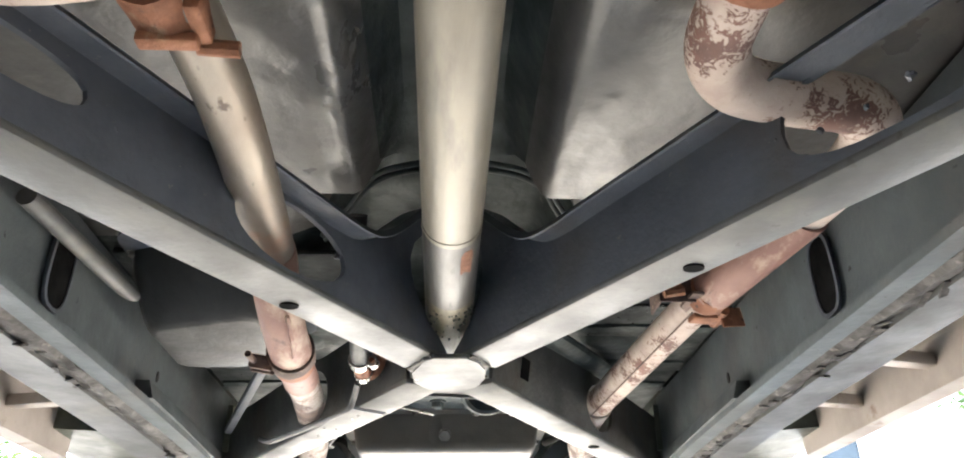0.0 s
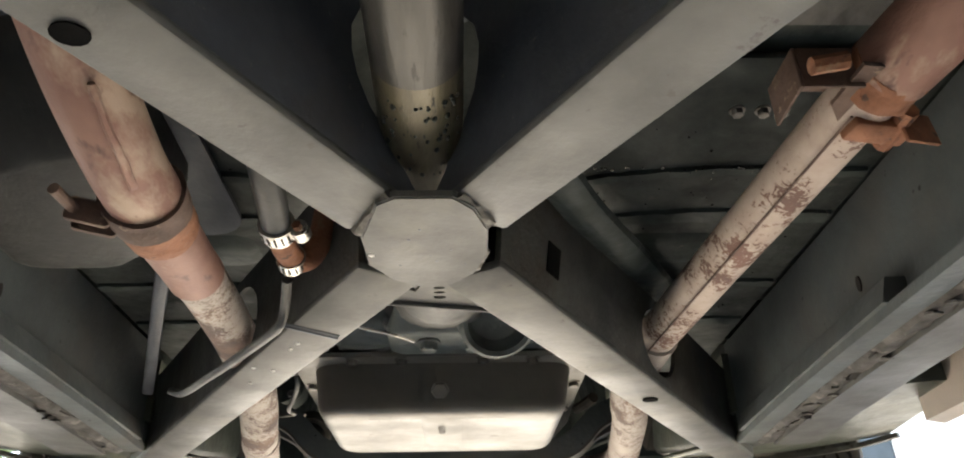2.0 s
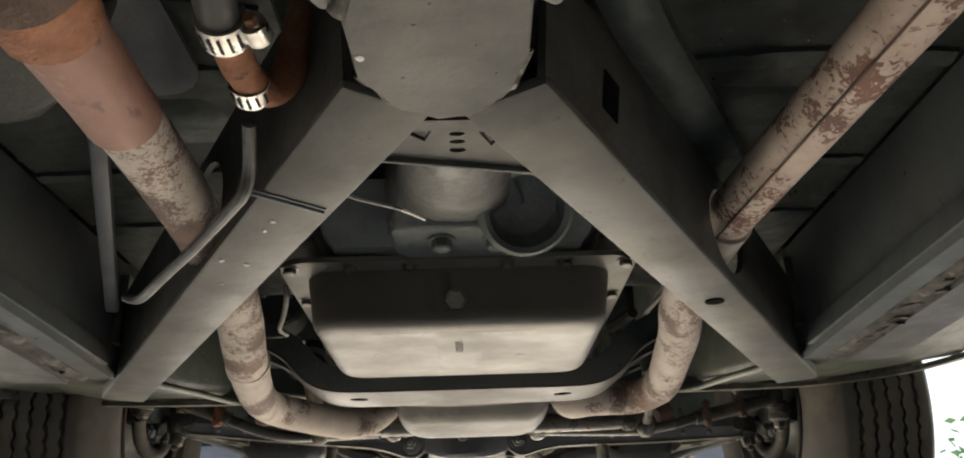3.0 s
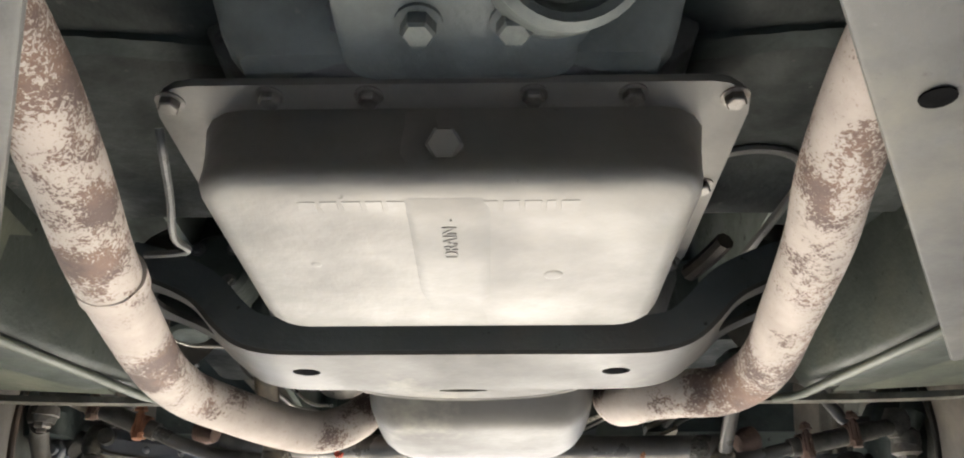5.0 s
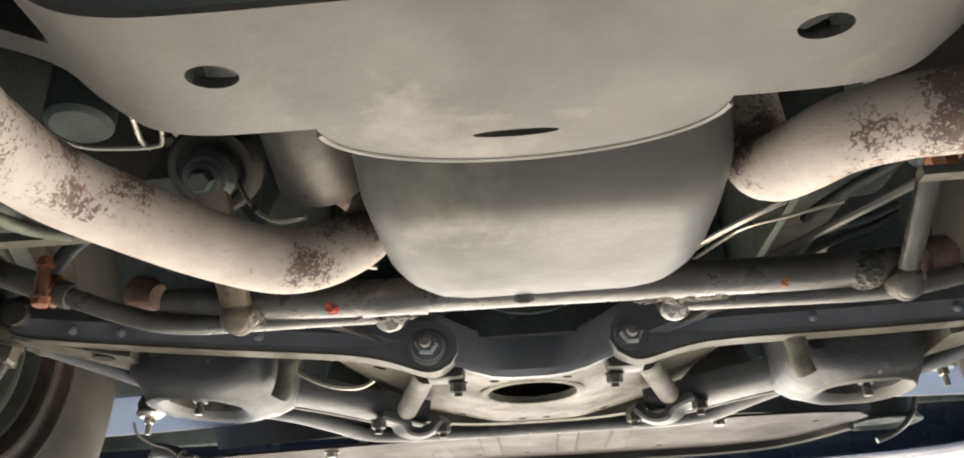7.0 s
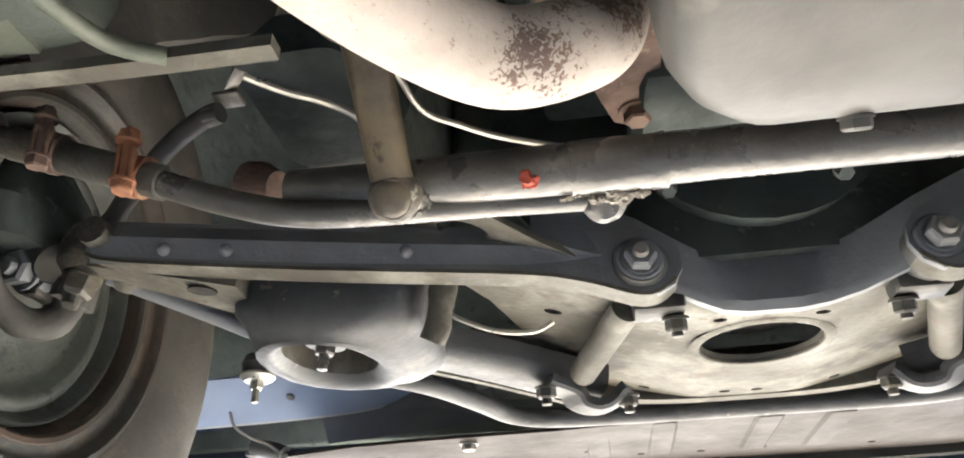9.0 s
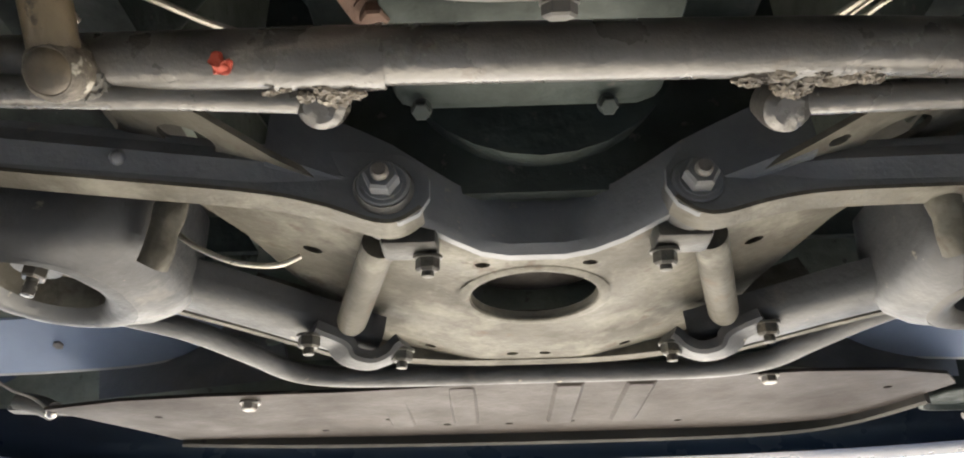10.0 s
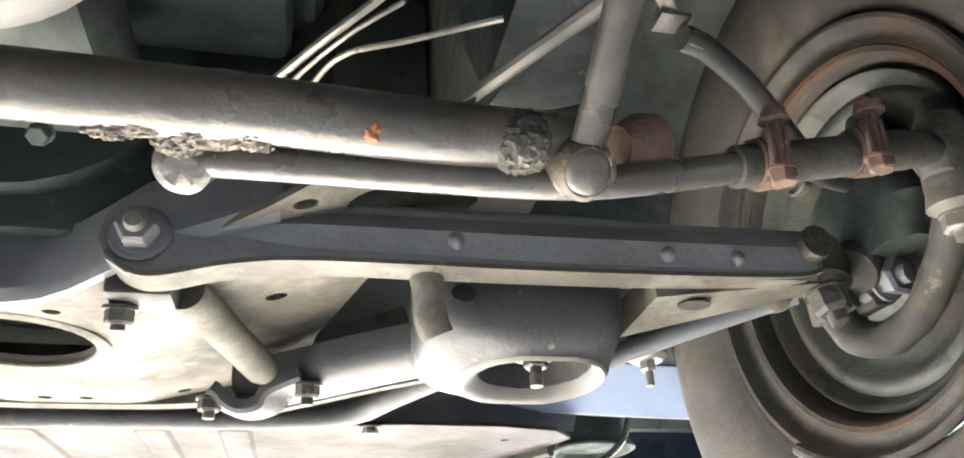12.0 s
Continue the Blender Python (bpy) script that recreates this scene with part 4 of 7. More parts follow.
part("rib", loft([[(-0.03, y, z), (-0.026, y - d * 0.7, z), (-0.02, y - d, z), (-0.012, y - d * 0.8, z), (-0.007, y, z), (-0.018, y + 0.006, z)] for y, z, d in ((1.3365, 1.812, 0.001), (1.334, 1.798, 0.0042), (1.3295, 1.784, 0.0042), (1.3245, 1.771, 0.0036), (1.319, 1.7575, 0.0012))]), M_PAN, pan, "", 60)
for x, y, r in ((0.068, 1.432, 0.007), (-0.095, 1.415, 0.004)):
    part("dimple", ball((x, y, 1.7442), r, 0.14, 16), M_PAN, pan)
part("drain_plug", hex_bolt((-0.003, 1.3265, 1.777), (0, -0.9, -0.4), 0.0105, 0.008, 1.1), M_PAN, pan)
for s in (1, -1):
    for x, y in ((0.18, 1.33), (0.181, 1.43), (0.181, 1.55), (0.052, 1.326), (0.115, 1.326)):
        part("pan_bolt", hex_bolt((s * x, y, 1.818), (0, 0, -1), 0.0065, 0.006), M_BOLT, pan)


def letters(text, at, size, turn, parent, mat, deep=0.0004):
    cu = bpy.data.curves.new("text", "FONT")
    cu.body, cu.size, cu.extrude, cu.align_x, cu.align_y = text, size, deep, "CENTER", "CENTER"
    ob = bpy.data.objects.new("text", cu)
    me = bpy.data.meshes.new_from_object(ob)
    bm = bmesh.new()
    bm.from_mesh(me)
    move(bm, Matrix.Translation(at) @ turn)
    bpy.data.objects.remove(ob)
    return part("lettering", bm, mat, parent, "raised pressed lettering")


flat = Matrix(((1, 0, 0, 0), (0, -1, 0, 0), (0, 0, -1, 0), (0, 0, 0, 1)))
for x0, wide in ((-0.059, (0.011, 0.01, 0.011, 0.01, 0.011)), (0.047, (0.013, 0.01, 0.01, 0.006, 0.011))):
    x = x0 - (sum(wide) + 0.003 * 4) / 2
    for w in wide:          # the maker's name, as plain raised bars
        part("raised_bar", box(x, x + w, 1.3365, 1.3475, 1.7441, 1.7446, 0.0002, 1), M_PAN, pan)
        x += w + 0.003
letters("DRAIN -", (-0.001, 1.378, 1.7414), 0.0135, flat @ Matrix.Rotation(radians(90), 4, "Z"), pan, M_PAN)

case = loft([[(q[0], 1.02, q[1]) for q in oval(0, 1.82, 0.04, 0.04, 24)], [(q[0], 1.12, q[1]) for q in oval(0, 1.83, 0.045, 0.045, 24)], [(q[0], 1.2, q[1]) for q in oval(0, 1.862, 0.055, 0.05, 24)],
             [(q[0], 1.27, q[1]) for q in oval(0, 1.895, 0.078, 0.06, 24, 2.6)], [(q[0], 1.32, q[1]) for q in oval(0, 1.912, 0.165, 0.088, 24, 4)], [(q[0], 1.56, q[1]) for q in oval(0, 1.91, 0.165, 0.09, 24, 4)],
             [(q[0], 1.66, q[1]) for q in oval(0, 1.92, 0.22, 0.16, 24, 3)]])
part("case", case, M_CASE, gb, "dull cast aluminium case", 40)
gov = aim((0.064, 1.23, 1.838), (0.12, -0.72, -0.68))
part("governor_cover", lathe([(0, 0.004), (0.03, 0.004), (0.034, 0.008), (0.036, 0.024), (0.041, 0.027), (0.046, 0.022), (0.048, -0.02), (0.05, -0.05), (0, -0.05)], 36, gov), M_TAIL, gb, "", 40)
part("mount_pad", loft([rr(-0.028, 0.036, 1.11, 1.31, 0.02, 1.885), rr(-0.045, 0.05, 1.17, 1.315, 0.022, 1.856), rr(-0.066, 0.078, 1.232, 1.318, 0.022, 1.832), rr(-0.064, 0.077, 1.238, 1.316, 0.018, 1.822), rr(-0.058, 0.07, 1.246, 1.31, 0.014, 1.8185)]), M_TAIL, gb, "", 45)
part("strut", bar((0.062, 1.292, 1.826), (0.118, 1.235, 1.868), 0.022, 0.02, 0.006), M_TAIL, gb)
part("cable_lug", join(box(-0.135, -0.122, 1.232, 1.236, 1.85, 1.885, 0.0015), lathe([(0.003, 0), (0.009, 0), (0.009, 0.004), (0.003, 0.004)], 14, aim((-0.1285, 1.236, 1.846), (0, -1, 0)), True)), M_CASE, gb)
for s in (1, -1):
    part("case_wing", mirror(loft([rr(0.055, 0.15, 1.25, 1.325, 0.01, 1.88), rr(0.06, 0.14, 1.285, 1.325, 0.01, 1.84), rr(0.06, 0.13, 1.3, 1.325, 0.008, 1.828)]), s), M_TAIL, gb)
for x in (-0.0152, 0.0386):
    part("mount_bolt", hex_bolt((x, 1.264, 1.8185), (0, 0, -1), 0.0095, 0.01), M_TAIL, gb)


# ---- engine ----
en = thing("engine", (0, 1.8, 1.73), "engine underside with grey oil pan", "engine")


def oil_pan():
    """Sump: lofted along its length, wide round-bottomed sections."""
    secs = [(1.672, 1.8, 0.108, 0.128), (1.69, 1.781, 0.108, 0.129), (1.71, 1.761, 0.107, 0.13), (1.727, 1.7455, 0.107, 0.131), (1.737, 1.7375, 0.106, 0.132), (1.745, 1.7325, 0.106, 0.133), (1.752, 1.7298, 0.106, 0.134), (1.762, 1.7287, 0.106, 0.134), (1.8, 1.7275, 0.106, 0.136), (1.838, 1.727, 0.105, 0.136),
            (1.86, 1.7272, 0.1, 0.134), (1.879, 1.7285, 0.09, 0.128), (1.893, 1.732, 0.077, 0.118), (1.902, 1.74, 0.066, 0.108), (1.908, 1.756, 0.06, 0.102), (1.912, 1.785, 0.057, 0.1), (1.915, 1.82, 0.057, 0.1)]
    rings = []
    for y, z, wl, wr in secs:
        ring = [(-wl * 1.04, y, 1.86)]
        for i in range(7):
            a = math.pi + 0.5 * math.pi * i / 6
            ring.append((-wl + 0.03 + 0.03 * math.cos(a), y, z + 0.03 + 0.03 * math.sin(a)))
        for i in range(9):
            a = 1.5 * math.pi + 0.5 * math.pi * i / 8
            ring.append((wr - 0.045 + 0.045 * math.cos(a), y, z + 0.045 + 0.045 * math.sin(a)))
        ring.append((wr * 1.03, y, max(1.86, z + 0.05)))
        rings.append(ring)
    return loft(rings)


op = part("oil_pan", oil_pan(), M_SUMP, en, "smooth grey oil pan", 50)
part("drain_plug", hex_bolt((-0.006, 1.8975, 1.735), (0, 0.5, -0.85), 0.0075, 0.006, 1.2), M_SUMP, op)
cov = [(-0.11, 1.655)] + [(0.11 * math.sin(radians(a)), 1.665 + 0.043 * math.cos(radians(a))) for a in range(-80, 81, 10)] + [(0.11, 1.655)]
part("flywheel_cover", plate([(x, y) for x, y in cov], [oval(-0.004, 1.681, 0.024, 0.0036, 16)], 0.004, Matrix.Translation((0, 0, 1.7455))), M_SUMP, en, "curved grey flywheel cover with slot")
part("cover_lip", tube([(0.11 * math.sin(radians(a)), 1.665 + 0.043 * math.cos(radians(a)), 1.7465) for a in range(-85, 86, 10)], 0.0022, 8, 3), M_PAN, en, "rolled cover edge")
part("bell_housing", loft([[(q[0], 1.6, q[1]) for q in oval(0, 1.92, 0.2, 0.15, 28)], [(q[0], 1.665, q[1]) for q in oval(0, 1.92, 0.21, 0.165, 28)], [(q[0], 1.68, q[1]) for q in oval(0, 1.92, 0.2, 0.15, 28)]]), M_BLACK, en)
# Block, covers and pan rail use the shade-dark colour for the void.
part("block", box(-0.19, 0.19, 1.66, 2.12, 1.94, 2.3, 0.02), M_TUNNEL, en, "greasy engine block, darkened in colour to read as a shaded void")
part("timing_cover", loft([[(q[0], 2.1, q[1]) for q in oval(0, 1.9, 0.11, 0.11, 28)], [(q[0], 2.14, q[1]) for q in oval(0, 1.9, 0.1, 0.1, 28)]]), M_TUNNEL, en)
part("crank_pulley", lathe([(0.02, 0.03), (0.075, 0.03), (0.08, 0.024), (0.068, 0.015), (0.08, 0.006), (0.075, 0), (0, 0)], 36, aim((0, 2.15, 1.93), (0, 1, 0))), M_BLACK, en)
for x in (-0.082, 0.042):
    part("cover_bolt", hex_bolt((x, 2.06, 1.803), (0, -0.6, -0.8), 0.006, 0.007, 1.2), M_BLACK, en)
part("lower_front_cover", box(-0.105, 0.085, 1.94, 2.08, 1.808, 1.88, 0.02), M_TUNNEL, en)
part("pan_rail", box(-0.17, 0.17, 1.67, 2.1, 1.9, 1.94, 0.01), M_TUNNEL, en)
part("front_sheet", plate([(-0.16, 1.775), (0.14, 1.775), (0.2, 1.86), (0.2, 2.1), (-0.22, 2.1), (-0.22, 1.86)], [], 0.01, Matrix(((1, 0, 0, 0), (0, 0, 1, 2.125), (0, 1, 0, 0), (0, 0, 0, 1)))), M_BLACK, en)
for s in (1, -1):
    part("head", bar((s * 0.2, 1.66, 2.2), (s * 0.2, 2.12, 2.2), 0.16, 0.24, 0.02), M_BLACK, en)

st = thing("starter_motor", (-0.165, 1.75, 1.78), "dark cylindrical starter motor beside the engine", "starter motor")
part("body", lathe([(0, 0), (0.03, 0), (0.036, 0.006), (0.036, 0.14), (0.03, 0.15), (0, 0.15)], 28, aim((-0.152, 1.83, 1.815), (0.05, -1, 0.25))), M_STARTER, st)
part("nose_band", tube([(-0.1475, 1.74, 1.8375), (-0.1468, 1.726, 1.841)], 0.0372, 28, 2), M_BROWN, st, "brown rusty band")
part("solenoid", lathe([(0, 0), (0.02, 0), (0.022, 0.004), (0.022, 0.08), (0, 0.08)], 20, aim((-0.2, 1.78, 1.86), (0.05, -1, 0.25))), M_BLACK, st)


# ---- exhaust ----
exl = thing("exhaust_pipe", (-0.2, 0.9, 1.74), "rusty exhaust pipe, pale scaled towards the engine", "exhaust pipe", "exhaust pipes")
part("rear_tube", tube([(-0.195, 0.25, 1.83), (-0.178, 0.33, 1.821), (-0.168, 0.42, 1.812), (-0.166, 0.5, 1.803), (-0.167, 0.6, 1.788), (-0.168, 0.65, 1.778)], 0.0214, 28, 6), M_PIPE_GREY, exl, "grey-brown heat-tinted tube")
part("middle_tube", tube([(-0.1675, 0.628, 1.783), (-0.1685, 0.645, 1.779), (-0.171, 0.7, 1.76), (-0.1725, 0.76, 1.747), (-0.1745, 0.8, 1.746), (-0.176, 0.82, 1.746)], 0.0222, 28, 6, scales=[1.0, 1.03, 1.0, 1.0, 1.04, 1.04]), M_PIPE_RED, exl, "red rusted tube with pale streaks")
part("crease", lumpy(tube([(-0.159, 0.69, 1.7415), (-0.16, 0.73, 1.7315), (-0.163, 0.765, 1.7265)], 0.0024, 8, 5), 0.0015, 150), M_PIPE_RED, exl)
part("clamp", join(lumpy(sweep([(-0.1745, 0.8, 1.746), (-0.176, 0.811, 1.746), (-0.177, 0.822, 1.746)], circle(0.0262, 32), 3), 0.001, 90), bar((-0.192, 0.806, 1.7315), (-0.217, 0.797, 1.734), 0.003, 0.016), bar((-0.192, 0.817, 1.7305), (-0.217, 0.808, 1.733), 0.003, 0.016), tube([(-0.211, 0.822, 1.7335), (-0.2135, 0.774, 1.733)], 0.0036, 10, 3)), M_BROWN, exl, "rusty pipe clamp with a bolted tab")
part("saddle", lumpy(sweep([(-0.177, 0.82, 1.746), (-0.179, 0.838, 1.748), (-0.18, 0.852, 1.749)], circle(0.0245, 28), 3, scales=[1.04, 1.0, 0.97]), 0.001, 70), M_RUST, exl, "orange-brown rusted sleeve")
part("reducer", tube([(-0.1795, 0.845, 1.749), (-0.182, 0.88, 1.752), (-0.185, 0.915, 1.7555), (-0.1875, 0.945, 1.7585)], 0.0222, 28, 6, scales=[1.0, 0.98, 0.97, 1.0]), M_PIPE_RED, exl, "reddish crimped joint tube")
part("front_tube", tube([(-0.187, 0.935, 1.7585), (-0.19, 0.98, 1.7625), (-0.195, 1.04, 1.767), (-0.203, 1.12, 1.772), (-0.211, 1.22, 1.77), (-0.222, 1.31, 1.757), (-0.237, 1.39, 1.745), (-0.251, 1.46, 1.743), (-0.2755, 1.6, 1.743), (-0.2755, 1.685, 1.745), (-0.25, 1.745, 1.746), (-0.216, 1.797, 1.746), (-0.18, 1.836, 1.749), (-0.147, 1.854, 1.764), (-0.125, 1.877, 1.795), (-0.116, 1.89, 1.85)], 0.0232, 28, 6, scales=[0.88, 0.9, 0.92, 0.95, 1.0, 1.0, 1.0, 1.0, 1.0, 1.02, 1.03, 1.04, 1.05, 1.0, 1.0]), M_PIPE_PALE, exl, "pale scaled tube with brown rust patches")
part("manifold_flange", plate([(-0.165, 1.86), (-0.14, 1.835), (-0.09, 1.87), (-0.088, 1.99), (-0.1, 2.005), (-0.118, 1.995)], [], 0.008, Matrix.Translation((0, 0, 1.82))), M_BROWN, exl, "rusty manifold flange")
part("flange_bolt", hex_bolt((-0.103, 1.985, 1.82), (0, 0, -1), 0.0085, 0.008), M_BROWN, exl)
part("weld_ring", lumpy(sweep([(-0.244, 1.428, 1.744), (-0.248, 1.447, 1.7435)], circle(0.0247, 28), 2), 0.0012, 80), M_PIPE_PALE, exl)
part("hanger_clamp", join(lumpy(sweep([(-0.186, 0.335, 1.822), (-0.181, 0.362, 1.82)], circle(0.0275, 28), 4), 0.0012, 80), box(-0.166, -0.155, 0.335, 0.37, 1.795, 1.83, 0.003), box(-0.2, -0.162, 0.357, 0.368, 1.789, 1.797, 0.002), tube([(-0.166, 0.372, 1.797), (-0.14, 0.374, 1.797)], 0.0055, 8, 2)), M_RUST, exl, "orange rusty clamp")

exr = thing("exhaust_pipe", (0.25, 0.9, 1.77), "tan exhaust pipe with brown rust patches and a curved rear bend", "exhaust pipe", "exhaust pipes")
part("rear_bend", tube([(0.18, 0.25, 1.835), (0.177, 0.345, 1.828), (0.18, 0.395, 1.826), (0.205, 0.43, 1.825), (0.255, 0.443, 1.824), (0.303, 0.45, 1.822), (0.33, 0.475, 1.82), (0.336, 0.52, 1.815), (0.318, 0.62, 1.81)], 0.0228, 28, 6), M_PIPE_TAN, exr, "S-bent rust-stained tube")
part("rear_tube", tube([(0.324, 0.59, 1.811), (0.304, 0.67, 1.805), (0.285, 0.748, 1.8)], 0.0255, 28, 6, scales=[1.0, 1.0, 1.0]), M_PIPE_RED, exr, "flaking red-brown tube")
part("clamp", join(lumpy(sweep([(0.2855, 0.742, 1.8), (0.2815, 0.762, 1.799)], circle(0.0252, 28), 4), 0.0018, 90), lumpy(bar((0.268, 0.778, 1.778), (0.312, 0.788, 1.78), 0.02, 0.007, 0.002), 0.0015, 80), bar((0.3, 0.775, 1.777), (0.331, 0.79, 1.784), 0.003, 0.022, 0.001), tube([(0.3, 0.8, 1.78), (0.302, 0.765, 1.782)], 0.006, 8, 3), tube([(0.225, 0.728, 1.785), (0.246, 0.726, 1.788)], 0.0055, 8, 3)), M_RUST, exr, "rough rusty clamp")
brk = part("bracket", move(join(box(0.218, 0.2205, 0.742, 0.782, 1.782, 1.812, 0.001), box(0.2205, 0.258, 0.742, 0.7445, 1.782, 1.812, 0.001), box(0.2205, 0.262, 0.7445, 0.782, 1.8095, 1.812, 0.001), plate([(0.25, 0.727), (0.28, 0.73), (0.283, 0.775), (0.262, 0.787), (0.247, 0.765)], [oval(0.26, 0.748, 0.0035, 0.0055, 12)], 0.003, Matrix.Translation((0, 0, 1.785)))), Matrix.Translation((0.006, 0, 0))), M_BROWN, exr, "open box bracket with a hole")
part("bolt", hex_bolt((0.2455, 0.742, 1.798), (0, -1, 0), 0.004, 0.004), M_RUST, brk)
part("middle_tube", tube([(0.284, 0.745, 1.8), (0.261, 0.95, 1.795), (0.235, 1.18, 1.788)], 0.0214, 28, 6), M_PIPE_TAN, exr, "tan tube with a long seam")
part("seam", tube([(0.267, 0.77, 1.7805), (0.2485, 0.95, 1.7762), (0.2235, 1.17, 1.7692)], 0.001, 6, 4), M_BROWN, exr)
part("end_ring", sweep([(0.237, 1.17, 1.787), (0.235, 1.187, 1.787)], circle(0.0232, 28), 2), M_PIPE_TAN, exr)
part("front_tube", tube([(0.235, 1.17, 1.787), (0.23, 1.25, 1.778), (0.236, 1.34, 1.766), (0.251, 1.415, 1.761), (0.267, 1.53, 1.757), (0.275, 1.605, 1.752), (0.272, 1.655, 1.75), (0.25, 1.692, 1.748), (0.212, 1.7, 1.748), (0.184, 1.715, 1.749), (0.168, 1.74, 1.751), (0.16, 1.766, 1.76), (0.158, 1.784, 1.785), (0.157, 1.79, 1.87)], 0.0236, 28, 6, scales=[1.02, 1.0, 1.0, 1.0, 1.0, 1.04, 1.04, 1.02, 0.98, 0.96, 0.96, 1.02, 1.02]), M_PIPE_PALE, exr, "pale scaled tube with brown rust patches")
part("hanger_clamp", join(lumpy(sweep([(0.179, 0.305, 1.831), (0.177, 0.332, 1.829)], circle(0.029, 28), 4), 0.0012, 80), tube([(0.155, 0.325, 1.812), (0.133, 0.327, 1.812)], 0.006, 8, 2), bar((0.2, 0.318, 1.81), (0.222, 0.31, 1.82), 0.014, 0.01)), M_RUST, exr, "orange rusty clamp")

# silencer beside the start of the pipe
solid("silencer", loft([[(q[0], y, q[1]) for q in oval(-0.255, 1.83, 0.1 * k, 0.05 * k, 28)] for y, k in ((-0.5, 0.5), (-0.47, 0.95), (-0.45, 1.0), (0.3, 1.0), (0.325, 0.95), (0.335, 0.7))]), M_PIPE_TAN, "brown rust-stained oval silencer beside the exhaust pipe", "silencer")


# ---- underfloor box, hoses and rods ----
ub = thing("battery_box", (-0.28, 0.92, 1.8), "dark grey rounded box hanging under the floor", "underfloor box")
def tub_ring(grow, back, z):
    """The box's flat bottom outline, its front inner corner cut off, grown outwards and drawn to the rear."""
    out = [(-0.357, 0.985), (-0.348, 0.995), (-0.33, 0.998), (-0.29, 0.998), (-0.272, 0.994), (-0.245, 0.972), (-0.23, 0.955), (-0.222, 0.93), (-0.218, 0.85), (-0.221, 0.83), (-0.235, 0.824), (-0.33, 0.853), (-0.348, 0.86), (-0.356, 0.875)]
    return [(x + grow * (1 if x > -0.29 else -1), y + (grow if y > 0.91 else -back), z) for x, y in out[::-1]]


part("tub", loft([tub_ring(0.014, 0.075, 1.88), tub_ring(0.011, 0.06, 1.84), tub_ring(0.006, 0.02, 1.804), tub_ring(0.003, 0.007, 1.7945), tub_ring(0.0, 0.0, 1.7905), tub_ring(-0.004, -0.004, 1.7895)]), M_TUB, ub, "dark pressed tub with a flat bottom", 55)
part("flange", loft([rr(-0.375, -0.19, 0.745, 1.075, 0.035, 1.869), rr(-0.375, -0.19, 0.745, 1.075, 0.035, 1.864), rr(-0.358, -0.207, 0.762, 1.058, 0.03, 1.862)]), M_FRAME, ub)
for x, y in ((-0.366, 0.8), (-0.366, 1.0), (-0.198, 0.85)):
    part("bolt", hex_bolt((x, y, 1.864), (0, 0, -1), 0.005, 0.005), M_BOLT, ub)
solid("fuel_pipe", tube([(-0.382, 0.6, 1.82), (-0.377, 0.68, 1.82), (-0.369, 0.8, 1.82), (-0.366, 0.83, 1.825)], 0.0095, 14, 5), M_BRACE, "pale dull metal pipe beside the chassis rail", "pipe")

hs = thing("hose", (-0.105, 0.86, 1.75), "black rubber hose with a bright steel clamp", "hose")
part("rubber", tube([(-0.1, 0.7, 1.86), (-0.103, 0.76, 1.79), (-0.106, 0.85, 1.76), (-0.107, 0.875, 1.757)], 0.0105, 16, 6), M_RUBBER, hs)
for y0, y1, r, n in ((0.86, 0.875, 0.0128, 16), (0.912, 0.924, 0.0112, 14)):
    band = part("clamp_band", sweep([(-0.1062, y0, 1.7575), (-0.107, y1, 1.757)], circle(r, 24), 2), M_ZINC, hs, "bright slotted zinc hose clamp")
    for k in range(n):
        a = 2 * math.pi * k / n
        # Band slots are thin boxes painted with the shade of an opening.
        part("slot", move(box(-0.0008, 0.0008, -(y1 - y0) * 0.32, (y1 - y0) * 0.32, -0.0003, 0.0003, 0), Matrix.Translation((-0.1066 + (r + 0.0001) * math.sin(a), (y0 + y1) / 2, 1.7572 - (r + 0.0001) * math.cos(a))) @ Matrix.Rotation(-a, 4, "Y")), M_HOLE_SHADE, band)
part("clamp_screw", lathe([(0.0035, 0), (0.0068, 0), (0.0068, 0.011), (0.0035, 0.011)], 18, aim((-0.091, 0.862, 1.7545), (0.1, 1, 0)), True), M_ZINC, hs)
part("screw_head", hex_bolt((-0.091, 0.862, 1.7545), (-0.1, -1, 0), 0.0034, 0.004, 1.0), M_RUST, hs)
part("pipe", tube([(-0.107, 0.87, 1.757), (-0.107, 0.905, 1.757), (-0.1, 0.925, 1.76), (-0.09, 0.93, 1.775), (-0.085, 0.93, 1.82)], 0.0095, 14, 5), M_RUST, hs, "rusty steel pipe end")
solid("cable", tube([(-0.095, 1.0, 1.765), (-0.085, 1.012, 1.752), (-0.068, 1.026, 1.745), (-0.039, 1.039, 1.742), (-0.028, 1.049, 1.742), (-0.02, 1.058, 1.742)], 0.0013, 8, 6), M_WIRE, "thin bright cable end beside the brace", "cable")
solid("support_rod", bar((-0.25, 1.03, 1.815), (-0.39, 1.39, 1.80), 0.014, 0.012), M_FRAME, "thin dark rod under the toe board", "rod")
